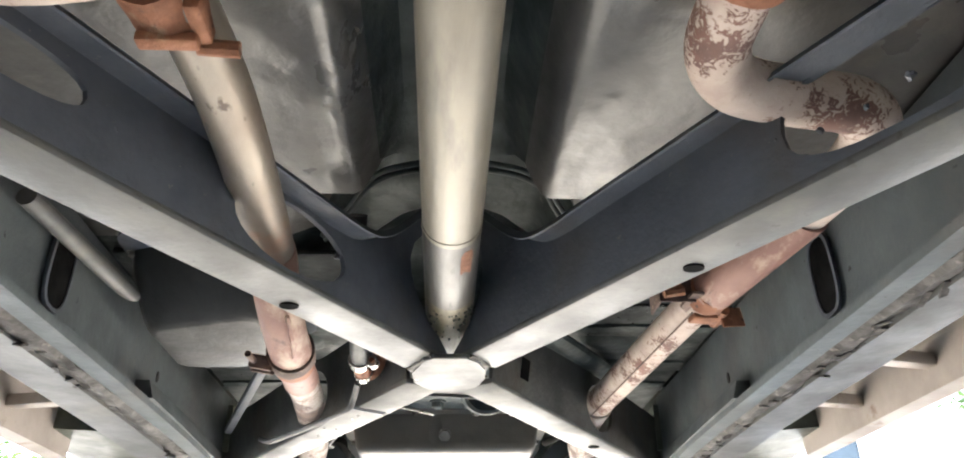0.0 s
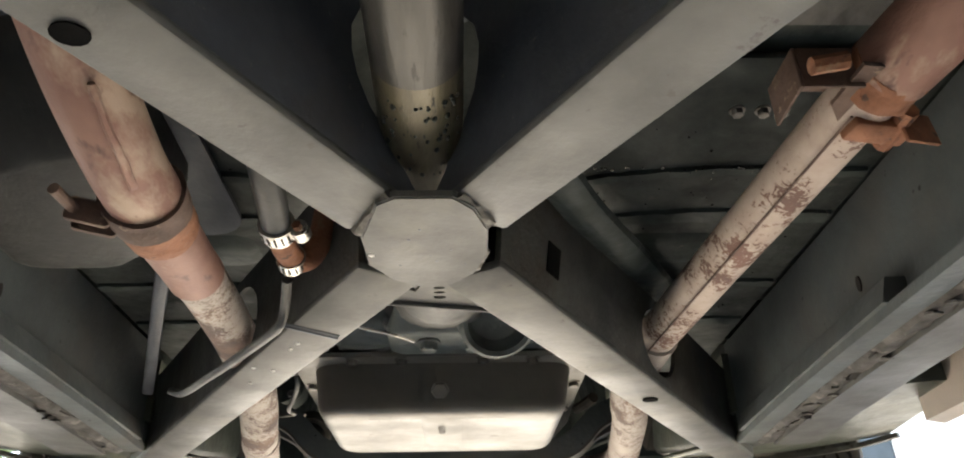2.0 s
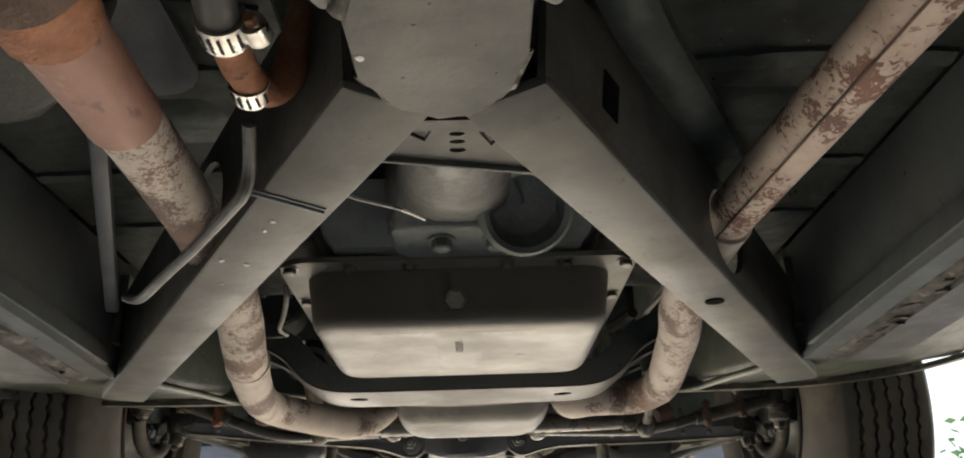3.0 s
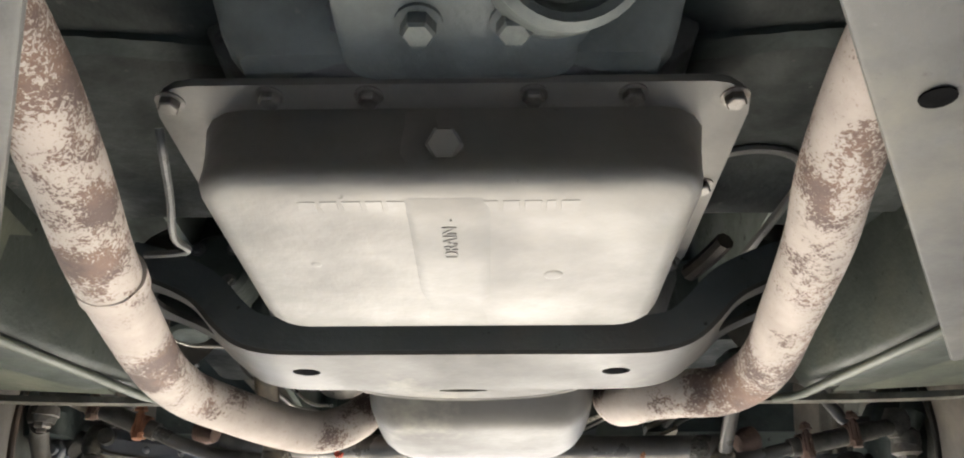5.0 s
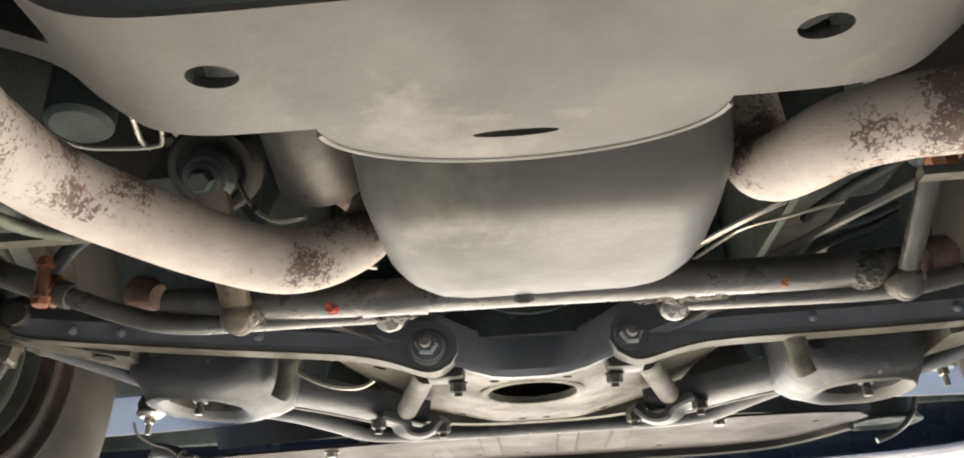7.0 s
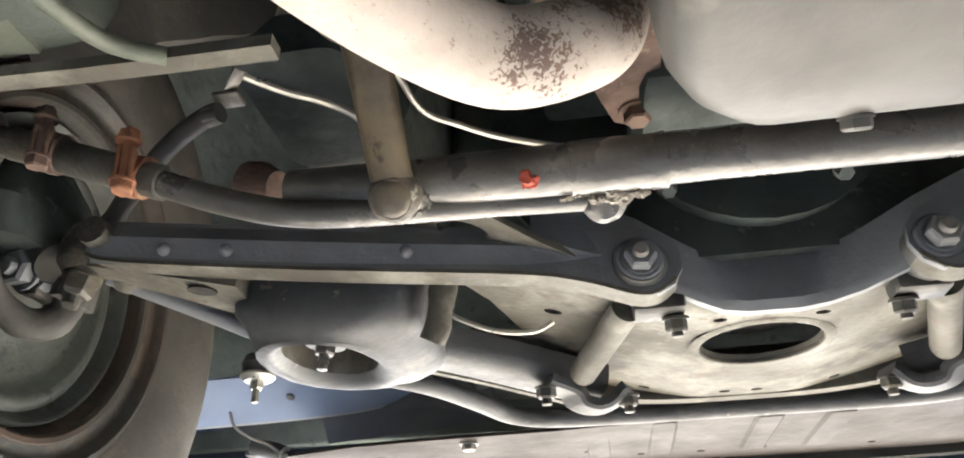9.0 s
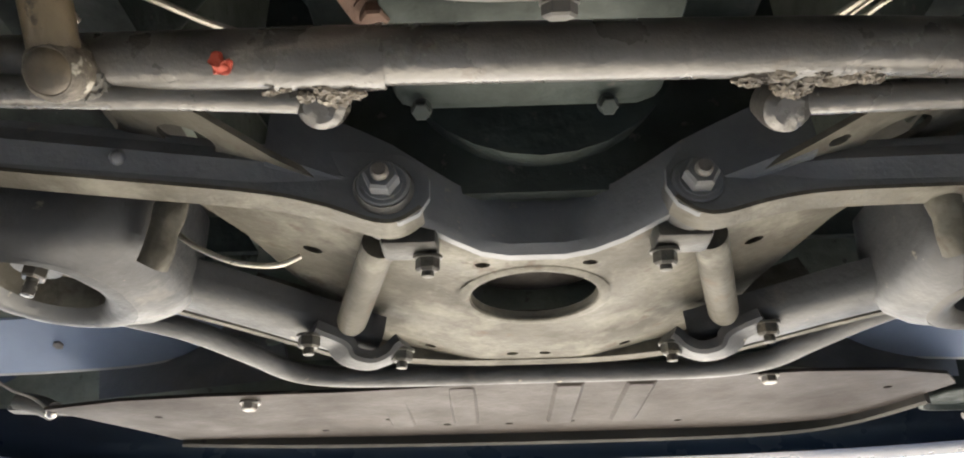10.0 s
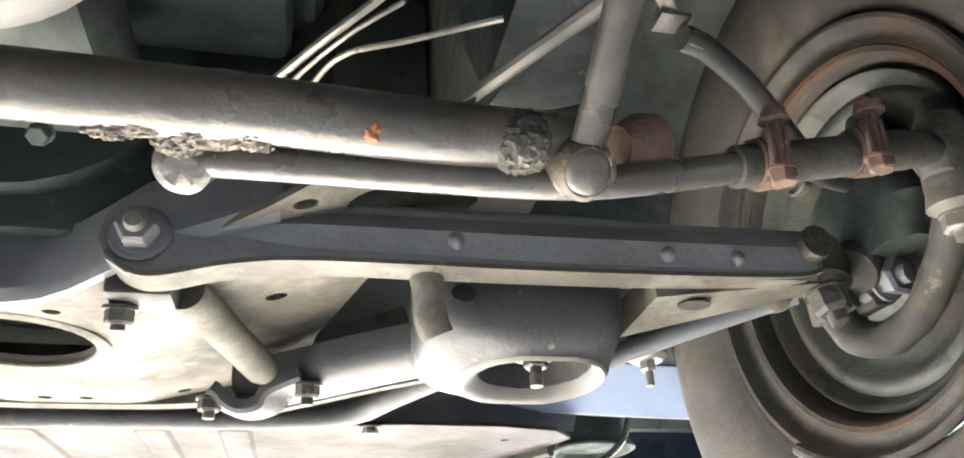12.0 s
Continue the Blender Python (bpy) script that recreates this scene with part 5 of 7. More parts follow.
solid("brake_line", tube([(-0.288, 1.2, 1.742), (-0.27, 1.188, 1.736), (-0.232, 1.137, 1.734), (-0.186, 1.077, 1.734), (-0.142, 1.016, 1.734), (-0.13, 0.998, 1.735), (-0.124, 0.985, 1.745), (-0.116, 0.95, 1.755)], 0.0042, 10, 6), M_RUBBER, "dark pipe along the brace's rear edge", "brake line")

# dark toe board ribs on the floor ahead of the cross
tb = thing("toe_board", (0, 1.2, 1.87), "black greasy toe board with pressed ribs", "toe board")
for s in (1, -1):
    part("panel", box(min(s * 0.12, s * 0.4), max(s * 0.12, s * 0.4), 0.82, 1.56, 1.872, 1.88, 0.003), M_PANEL, tb)
    for y, w in ((0.968, 0.006), (1.05, 0.012), (1.21, 0.008), (1.33, 0.012)):
        part("seam", mirror(lumpy(sweep([(0.13, y + 0.02, 1.872), (0.2, y + 0.006, 1.872), (0.28, y, 1.872), (0.395, y + 0.004, 1.872)], [(-w, 0.004), (-w * 0.7, -0.005), (w * 0.7, -0.004), (w, 0.004)], 8), 0.002, 70), s), M_TUNNEL, tb)
    part("swage", mirror(loft([rr(0.19, 0.3, 1.09, 1.16, 0.02, 1.873), rr(0.2, 0.29, 1.1, 1.15, 0.018, 1.866)]), s), M_TUNNEL, tb)
wet = random.Random(17)
beads = []
for k in range(150):
    x = wet.uniform(0.14, 0.38)
    y = (0.962 + wet.gauss(0, 0.002)) if k < 60 else wet.uniform(0.9, 1.3)
    beads.append(ball((x * (1 if k % 4 else -1), y, 1.868), wet.uniform(0.0006, 0.0016), 0.8, 6))
tagged(part("oil_beads", join(*beads), M_WET, tb, "glinting beads of oil"), kind="stuff")
for x in (0.247, 0.268, 0.284):
    part("stud", hex_bolt((x, 0.882, 1.872), (0, 0, -1), 0.0045, 0.005), M_BOLT, tb)
part("tunnel_brace", tube([(0.085, 0.88, 1.83), (0.13, 0.97, 1.832), (0.2, 1.09, 1.84), (0.28, 1.24, 1.855)], 0.02, 12, 6, rz=0.011), M_TUNNEL, tb, "greasy pressed tunnel brace")


# ---- steering ----
cl = thing("center_link", (0, 1.965, 1.748), "grey steel steering centre link with greasy joints", "steering link")
part("bar", tube([(-0.335, 1.974, 1.776), (-0.25, 1.968, 1.77), (-0.15, 1.964, 1.766), (0.0, 1.964, 1.765), (0.15, 1.966, 1.764), (0.25, 1.974, 1.766), (0.33, 1.98, 1.77)], 0.0162, 24, 6), M_LINK, cl)
for x, y in ((-0.122, 1.975), (0.13, 1.98)):
    part("joint_grease", lumpy(ball((x, y + 0.004, 1.757), 0.0125, 0.7, 60), 0.0022, 480), M_GREASE, cl, "caked grease and dirt")
    part("end_collar", lumpy(tube([(x - 0.028, y - 0.011, 1.765), (x + 0.03, y - 0.011, 1.765)], 0.0172, 20, 6), 0.0015, 90), M_LINK, cl)
for x, y, m in ((-0.1756, 1.9545, M_RED), (0.2188, 1.963, M_RUST)):
    part("cap", lumpy(ball((x, y, 1.7545), 0.0056, 0.8, 24), 0.003, 260), m, cl)
for s in (1, -1):
    part("end_grease", lumpy(ball((s * 0.272 + 0.022, 1.974 - (0.0 if s > 0 else 0.004), 1.764), 0.0172, 1.0, 60), 0.0022, 420), M_JOINT, cl, "rough caked grease")
    part("dust_boot", lathe([(0, 0), (0.012, 0.0), (0.018, 0.014), (0.0175, 0.026), (0.009, 0.032), (0, 0.032)], 20, aim((s * 0.352, 1.985, 1.774 if s > 0 else 1.79), (s * 0.9, 0.2, 0.3))), M_BROWN, cl, "brown rubber dust boot")
flake = random.Random(21)
for k in range(34):
    x = flake.uniform(0.098, 0.172) if k < 24 else flake.uniform(-0.16, -0.1)
    part("grease_flake", lumpy(move(ball((0, 0, 0), flake.uniform(0.0022, 0.005), 0.5, 18), Matrix.Translation((x, 1.9715 + flake.uniform(-0.004, 0.005), 1.7485 + flake.uniform(0.0, 0.0025))) @ Matrix.Diagonal((flake.uniform(1.0, 2.2), 1.0, 1.0, 1.0))), 0.0017, 600), M_GREASE, cl)



def tie_rod(s):
    """The rod from the centre link out to the steering arm; the two sides sit a little differently."""
    low = s > 0
    t = thing("tie_rod", (s * 0.13, 1.995, 1.755), "grey steel tie rod with rusty adjusting clamps", "tie rod", "tie rods")
    P = lambda x, y, z: (s * x, y, z) if low else (s * x, y - 0.011 - 0.06 * (x - 0.13), z + 0.003 + 0.17 * max(0, x - 0.34))
    part("rod", tube([P(0.128, 2.004, 1.758), P(0.2, 1.996, 1.754), P(0.31, 1.988, 1.75), P(0.37, 1.986, 1.757), P(0.43, 1.985, 1.77)], 0.0092, 16, 6), M_LINK, t)
    part("inner_joint", lumpy(lathe([(0, -0.012), (0.009, -0.0115), (0.0135, -0.008), (0.0155, -0.001), (0.0155, 0.01), (0.01, 0.018), (0, 0.018)], 28, aim(P(0.131, 2.005, 1.756), (0, 0.6, 0.8))), 0.0009, 130), M_LINK, t, "rounded socket end")
    part("sleeve", tube([P(0.42, 1.985, 1.768), P(0.47, 1.985, 1.778), P(0.54, 1.987, 1.793)], 0.0122, 18, 4), M_JOINT, t)
    for x, z in ((0.44, 1.772), (0.505, 1.786)):
        ring = lumpy(sweep([P(x - 0.0075, 1.985, z - 0.001), P(x, 1.985, z), P(x + 0.0075, 1.985, z + 0.001)], circle(0.0148, 22), 2), 0.001, 110)
        ears = join(bar(P(x - 0.0045, 1.972, z - 0.012), P(x - 0.0055, 1.968, z + 0.012), 0.003, 0.009, 0.001), bar(P(x + 0.0045, 1.972, z - 0.012), P(x + 0.0035, 1.968, z + 0.012), 0.003, 0.009, 0.001))
        bolt = join(tube([P(x, 1.972, z - 0.018), P(x - 0.002, 1.966, z + 0.026)], 0.0042, 10, 3), hex_bolt(P(x, 1.971, z - 0.012), (0, 0.1, -1), 0.007, 0.007, 1.2), hex_bolt(P(x - 0.001, 1.967, z + 0.016), (0, -0.1, 1), 0.007, 0.006, 1.2))
        part("clamp", lumpy(join(ring, ears, bolt), 0.0012, 120), M_RUST if s < 0 and x < 0.45 else M_BROWN, t, "rusty bolted clamp")
    part("outer_joint", lumpy(join(tube([P(0.53, 1.987, 1.791), P(0.57, 1.992, 1.799)], 0.011, 16, 4), lathe([(0, -0.02), (0.012, -0.019), (0.0165, -0.008), (0.0175, 0.008), (0.013, 0.02), (0, 0.02)], 24, aim(P(0.575, 1.994, 1.802), (0.1 * s, -0.2, 1)))), 0.002, 90), M_JOINT, t)
    part("stud_nut", join(lathe([(0, 0), (0.017, 0.0), (0.019, 0.012), (0.012, 0.016), (0, 0.016)], 16, aim(P(0.582, 2.0, 1.777), (0, 0.1, -1))), hex_bolt(P(0.582, 2.003, 1.762), (0, 0.1, -1), 0.011, 0.01, 1.1, 0.006)), M_BOLT, t)


for s in (1, -1):
    tie_rod(s)


def drop_arm(name, label, cat, end, top, width, mat, axis=(0, 0.2, 1), nut=None):
    t = thing(name, end, label, cat)
    e, tp = Vector(end), Vector(top)
    part("arm", tube([e, e.lerp(tp, 0.5), tp], width, 18, 5, rz=width * 0.75, scales=[0.95, 1.0, 1.2]), mat, t)
    part("boss", lumpy(lathe([(0, -0.01), (0.0125, -0.01), (0.0162, -0.005), (0.0168, 0.004), (0.0168, 0.018), (0.013, 0.024), (0, 0.024)], 28, aim(e, (0, 0.72, 0.68))), 0.0008, 150), M_GREASE, t)
    part("nut", lathe([(0, 0.0035), (0.008, 0.003), (0.011, 0.0012), (0.012, 0), (0, 0)], 22, aim(e + Vector((0, -0.0072, -0.0068)), (0, -0.72, -0.68))), mat, t)
    part("hub", lathe([(0, 0), (0.018, 0), (0.024, 0.006), (0.024, 0.03), (0, 0.03)], 24, aim(tp - Vector(axis) * 0.008, axis)), M_BLACK, t)
    part("hub_nut", hex_bolt(tp - Vector(axis) * 0.01, -Vector(axis), 0.0092, 0.012, 1.5), nut or M_BLACK, t)


drop_arm("pitman_arm", "bare steel pitman arm bolted to the steering box", "pitman arm", (-0.2586, 1.952, 1.752), (-0.264, 1.868, 1.848), 0.014, M_PITMAN, (-0.06, 0.74, 0.67))
solid("shaft_seal", lathe([(0, 0.02), (0.04, 0.02), (0.04, 0.008), (0.036, 0.0), (0.03, 0.0), (0.03, 0.006), (0.02, 0.006), (0, 0.006)], 32, aim((-0.265, 1.876, 1.858), (-0.06, 0.74, 0.67))), M_HORN, "greasy round shaft seal housing above the pitman arm", "shaft seal")
drop_arm("idler_arm", "bare steel idler arm holding the centre link", "idler arm", (0.3255, 1.972, 1.75), (0.332, 1.875, 1.828), 0.0095, M_LINK, nut=M_RUST)
solid("support_bracket", join(lathe([(0.016, 0), (0.024, 0), (0.025, 0.004), (0.025, 0.018), (0.016, 0.018)], 28, aim((0.343, 1.893, 1.842), (0.1, 0.5, 0.85)), True), bar((0.36, 1.9, 1.85), (0.4, 1.93, 1.9), 0.03, 0.012, 0.003)), M_LINK, "ring-shaped steel bracket bolted to the rail", "bracket")
sbx = thing("steering_box", (-0.3, 1.8, 1.84), "greasy black steering box bolted inside the rail", "steering box")
part("housing", lathe([(0, 0), (0.02, 0), (0.0245, 0.004), (0.025, 0.01), (0.025, 0.16), (0, 0.16)], 28, aim((-0.331, 1.788, 1.85), (-0.05, 0.05, 1))), M_TUNNEL, sbx)
part("cover", lathe([(0, 0), (0.036, 0), (0.042, 0.008), (0.042, 0.06), (0, 0.06)], 24, aim((-0.3, 1.74, 1.92), (0, 0.9, 0.1))), M_BLACK, sbx)
for k in range(4):
    part("cover_bolt", hex_bolt((-0.3 + 0.03 * math.cos(k * 1.57 + 0.8), 1.738, 1.918 + 0.03 * math.sin(k * 1.57 + 0.8)), (0, -1, 0), 0.006, 0.005), M_CASE, sbx)


# ---- front suspension ----
fc = thing("front_crossmember", (0, 2.22, 1.735), "weathered cream-grey pressed front crossmember with a large oval hole", "crossmember")


def cross_z(x):
    a = abs(x)
    return 1.735 + (0 if a < 0.05 else (a - 0.05) ** 1.15 * 0.33)


def cross_sheet():
    outer = [(-0.19, 2.372), (-0.125, 2.377), (0, 2.38), (0.125, 2.377), (0.19, 2.372), (0.2, 2.29), (0.235, 2.19), (0.3, 2.1), (0.285, 2.06), (0.275, 1.985), (0.24, 2.008), (0.2, 2.034), (0.168, 2.058), (0.14, 2.075), (0.105, 2.09), (0.068, 2.115), (0.03, 2.143), (-0.005, 2.149), (-0.04, 2.143),
             (-0.08, 2.115), (-0.115, 2.09), (-0.15, 2.075), (-0.178, 2.058), (-0.205, 2.034), (-0.24, 2.004), (-0.275, 1.98), (-0.285, 2.06), (-0.3, 2.1), (-0.235, 2.19), (-0.2, 2.29)]
    holes = [oval(-0.004, 2.224, 0.052, 0.049, 32), oval(0.236, 2.074, 0.023, 0.017, 18), oval(-0.236, 2.058, 0.02, 0.015, 18), oval(0.189, 2.062, 0.0075, 0.006, 12), oval(0.245, 2.14, 0.014, 0.01, 14), oval(-0.25, 2.14, 0.014, 0.01, 14), oval(0.17, 2.19, 0.008, 0.006, 10), oval(-0.18, 2.19, 0.008, 0.006, 10)]
    for x in (-0.1, -0.02, 0.012, 0.09):
        holes.append(oval(x, 2.362, 0.006, 0.004, 8))
    for x in (-0.045, 0.035):
        holes.append(oval(x, 2.162, 0.006, 0.0045, 8))
    bm = plate(outer, holes, 0.005)
    bmesh.ops.subdivide_edges(bm, edges=[e for e in bm.edges if e.calc_length() > 0.05], cuts=3, use_grid_fill=False)
    bmesh.ops.triangulate(bm, faces=bm.faces[:])
    for v in bm.verts:
        v.co.z += cross_z(v.co.x)
    return bm


part("bottom_plate", cross_sheet(), M_CROSS, fc, "cream-grey bottom plate", 40)
part("hole_rim", loft([[(x, y, z) for x, y in oval(-0.004, 2.224, rx, ry, 32)] for rx, ry, z in ((0.062, 0.059, 1.7345), (0.057, 0.054, 1.733), (0.053, 0.05, 1.734), (0.051, 0.048, 1.742))], False, False), M_CROSS, fc, "", 50)
# Sheet behind the oval hole, painted near-black as the shade inside.
part("hole_shade_sheet", plate(oval(-0.004, 2.224, 0.06, 0.057, 24), [], 0.004, Matrix.Translation((0, 0, 1.766))), M_HOLE_SHADE, fc, "near-black sheet for the shade inside the oval hole")
wall = []
for i in range(19):
    x = -0.185 + 0.02 * i
    a = abs(x + 0.005)
    y = 2.147 - (0 if a < 0.03 else min(0.06, (a - 0.03) * 0.75)) - (0 if a < 0.12 else (a - 0.12) * 0.28)
    wall.append((x - 0.0, y, cross_z(x) + 0.001))
bm = bmesh.new()
prev = None
for x, y, z in wall:
    top = 0.042 + 0.09 * max(0, abs(x) - 0.04)
    ring = [bm.verts.new((x, y - 0.004, z - 0.003)), bm.verts.new((x, y - 0.009, z + 0.004)), bm.verts.new((x, y - 0.004, z + top)), bm.verts.new((x, y + 0.006, z + top)), bm.verts.new((x, y + 0.004, z - 0.003))]
    if prev:
        for i in range(5):
            j = (i + 1) % 5
            bm.faces.new((prev[i], prev[j], ring[j], ring[i]))
    prev = ring
part("rear_wall", bm, M_ARM, fc, "dark rear flange dipping under the engine", 40)
part("front_wall", sweep([(-0.3, 2.38, 1.79), (-0.19, 2.385, 1.755), (-0.1, 2.388, 1.742), (0, 2.39, 1.74), (0.1, 2.388, 1.742), (0.19, 2.385, 1.755), (0.3, 2.38, 1.79)], [(-0.004, -0.006), (0.012, -0.006), (0.012, -0.001), (0.004, 0.05), (-0.004, 0.05)], 5), M_CROSS, fc, "", 40)
for s in (1, -1):
    part("rail_tower", mirror(loft([rr(0.3, 0.42, 1.98, 2.2, 0.02, 2.05), rr(0.32, 0.42, 2.0, 2.16, 0.02, 1.93)]), s), M_TUNNEL, fc)


def control_arm(s):
    t = thing("lower_control_arm", (s * 0.31, 2.1, 1.73), "dark grey stamped lower control arm with a spring seat", "control arm", "control arms")
    H = lambda bm: mirror(bm, s)
    # the arm on one side hangs a little higher
    tilt = Matrix.Translation((0.104, 0, 1.753)) @ Matrix.Rotation(radians(0 if s > 0 else -4.2), 4, "Y") @ Matrix.Translation((-0.104, 0, -1.753))
    G = lambda bm: mirror(move(bm, tilt), s)
    # and its beam is swept a little to the rear
    sweepback = Matrix.Identity(4)
    sweepback[1][0], sweepback[1][3] = (0.0, 0.0) if s > 0 else (-0.088, 0.088 * 0.104)
    B = lambda bm: mirror(move(bm, sweepback @ tilt), s)
    o = []
    for i in range(9):
        a = radians(70 + 240 * i / 8)
        o.append((0.104 + 0.027 * math.cos(a), 1.753 + 0.027 * math.sin(a)))
    o += [(0.15, 1.737), (0.2, 1.742), (0.35, 1.743), (0.5, 1.748), (0.535, 1.755), (0.54, 1.776), (0.5, 1.783), (0.35, 1.781), (0.2, 1.778), (0.15, 1.778)]
    xz = Matrix(((1, 0, 0, 0), (0, 0, 1, 2.078), (0, 1, 0, 0), (0, 0, 0, 1)))
    beam = part("beam", B(plate(o, [], 0.005, xz)), M_ARM, t, "dark grey pressed beam")
    lip = [(0.082, 1.74), (0.095, 1.729), (0.112, 1.727), (0.15, 1.7365), (0.2, 1.7415), (0.35, 1.743), (0.5, 1.7475), (0.535, 1.754)]
    part("bottom_lip", B(sweep([(x, 2.088, z) for x, z in lip], [(-0.011, -0.0008), (0.011, -0.0008), (0.011, 0.0022), (-0.011, 0.0022)], 5)), M_CROSS, beam, "worn pale lower flange")
    part("top_flange", B(sweep([(0.1, 2.096, 1.779), (0.2, 2.096, 1.779), (0.35, 2.096, 1.782), (0.53, 2.096, 1.778)], [(-0.02, -0.002), (0.014, -0.002), (0.014, 0.003), (-0.02, 0.003)], 4)), M_ARM, beam)
    part("ridge", B(sweep([(0.13, 2.08, 1.758), (0.19, 2.08, 1.7615), (0.35, 2.08, 1.763), (0.53, 2.08, 1.767)], [(0.0, -0.02), (0.0075, 0.001), (0.0, 0.018), (-0.0075, 0.001)], 4, scales=[0.2, 0.9, 1.0, 1.0])), M_ARM, beam)
    px, py = (0.0985, 0.016) if s > 0 else (0.1075, 0.01)
    part("bushing", B(lathe([(0, -0.004), (0.018, -0.004), (0.02, 0), (0.02, 0.04), (0, 0.04)], 24, aim((px, 2.066 + py, 1.752), (0, 1, 0)))), M_RUBBER, t)
    part("pivot_nut", B(join(lathe([(0, 0), (0.0175, 0), (0.0175, 0.002), (0.0155, 0.004), (0, 0.004)], 24, aim((px, 2.064 + py, 1.752), (0, -1, -0.05))), hex_bolt((px, 2.061 + py, 1.752), (0, -1, -0.05), 0.0108, 0.0105, 1.2))), M_ARM, t, "dark steel pivot nut")
    part("stud_end", B(lathe([(0, 0), (0.0058, 0), (0.0058, 0.005), (0.0045, 0.0065), (0, 0.0065)], 14, aim((px, 2.049 + py, 1.7515), (0, -1, -0.05)))), M_BOLT, t, "bright stud end")
    for x in (0.28, 0.42, 0.47):
        part("rivet", B(ball((x, 2.0755, 1.758), 0.0055, 1.0, 12)), M_ARM, beam)
    # spring seat; the one on the higher arm sits a little further out and to the rear
    out = Matrix.Translation((0, 0, 0)) if s > 0 else Matrix.Translation((0.012, -0.008, 0))
    rings = [rr(0.262, 0.424, 2.1, 2.25, 0.03, 1.8, 7), rr(0.259, 0.423, 2.096, 2.256, 0.03, 1.748, 7), rr(0.26, 0.421, 2.096, 2.256, 0.034, 1.731, 7), rr(0.264, 0.42, 2.098, 2.256, 0.042, 1.7205, 7), rr(0.274, 0.4195, 2.104, 2.255, 0.052, 1.7125, 7), rr(0.285, 0.42, 2.109, 2.25, 0.056, 1.709, 7),
             rr(0.291, 0.42, 2.112, 2.247, 0.057, 1.7055, 7), rr(0.298, 0.418, 2.116, 2.243, 0.054, 1.7032, 7), rr(0.307, 0.4135, 2.122, 2.236, 0.051, 1.706, 7), rr(0.314, 0.408, 2.127, 2.23, 0.047, 1.7135, 7), rr(0.317, 0.405, 2.129, 2.227, 0.044, 1.738, 7)]
    if s > 0:
        rings = [[(0.2705 + (x - 0.26) * 0.86, 2.25 - (2.25 - y) * 0.87, z) for x, y, z in ring] for ring in rings]
    else:
        rings = [[(0.268 + (x - 0.26) * (1.0 if k < 3 else 0.95), 2.25 - (2.25 - y) * 0.97, z) for x, y, z in ring] for k, ring in enumerate(rings)]
        rings = rings[:7] + [[(0.352 + (x - 0.355) * 0.9, 2.174 + (y - 2.178) * 0.96, z) for x, y, z in ring] for ring in rings[7:]]
    seat = part("spring_seat", G(move(loft(rings[:7], True, False), out)), M_SEAT, t, "dark grey spring seat with a round opening", 45)
    part("seat_rim", G(lumpy(move(loft(rings[6:10], False, False), out), 0.0012, 55)), M_SUMP if s > 0 else M_SEAT, seat, "worn rolled rim", 60)
    part("seat_cup", G(move(loft(rings[9:], False, True), out)), M_SEAT if s > 0 else M_CROSS, seat, "near-black sheet for the shade inside the oval hole of the opening", 45)
    # Not cut: a disc painted dark as the shaded hole.
    part("hole", G(plate(oval(0.3, 2.133, 0.0085, 0.006, 14), [], 0.001, aim((0.292 + (0 if s > 0 else 0.01), 2.1155 - (0 if s > 0 else 0.013), 1.741), (0, -1, -0.08)) @ Matrix.Translation((-0.3, -2.133, 0)))), M_HOLE_SHADE, seat)
    part("shock_stud", G(join(lathe([(0, 0), (0.013, 0), (0.0175, 0.003), (0.0175, 0.0055), (0, 0.0055)], 20, aim((0.353 if s > 0 else 0.37, 2.168 if s > 0 else 2.15, 1.7225), (0, 0, -1))), hex_bolt((0.353 if s > 0 else 0.37, 2.168 if s > 0 else 2.15, 1.7185), (0, 0, -1), 0.0085, 0.008, 1.1, 0.013))), M_LINK, seat, "shock absorber stud and washer")
    part("seat_flange", G(move(lumpy(sweep([(0.272, 2.108, 1.71), (0.266, 2.1, 1.728), (0.265, 2.097, 1.75), (0.267, 2.098, 1.785)], circle(0.0105, 14), 6), 0.0025, 60), out if s > 0 else Matrix.Translation((-0.003, 0.012, 0)))), M_CROSS, seat, "worn pale turned flange", 60)
    part("front_leg", G(sweep([(0.33, 2.21, 1.745), (0.26, 2.252, 1.742), (0.2, 2.29, 1.738), (0.15, 2.322, 1.735)], [(-0.028, 0.0), (-0.026, -0.008), (-0.019, -0.0135), (-0.008, -0.016), (0.01, -0.016), (0.022, -0.0135), (0.03, -0.008), (0.033, 0.0), (0.033, 0.014), (-0.028, 0.014)], 5)), M_SEAT, t, "dark grey rounded front leg", 60)
    part("front_leg_edge", G(sweep([(0.33, 2.244, 1.733), (0.26, 2.287, 1.73), (0.2, 2.325, 1.726), (0.16, 2.35, 1.723)], [(-0.004, -0.003), (0.004, -0.003), (0.004, 0.02), (-0.004, 0.02)], 5)), M_CROSS, t)
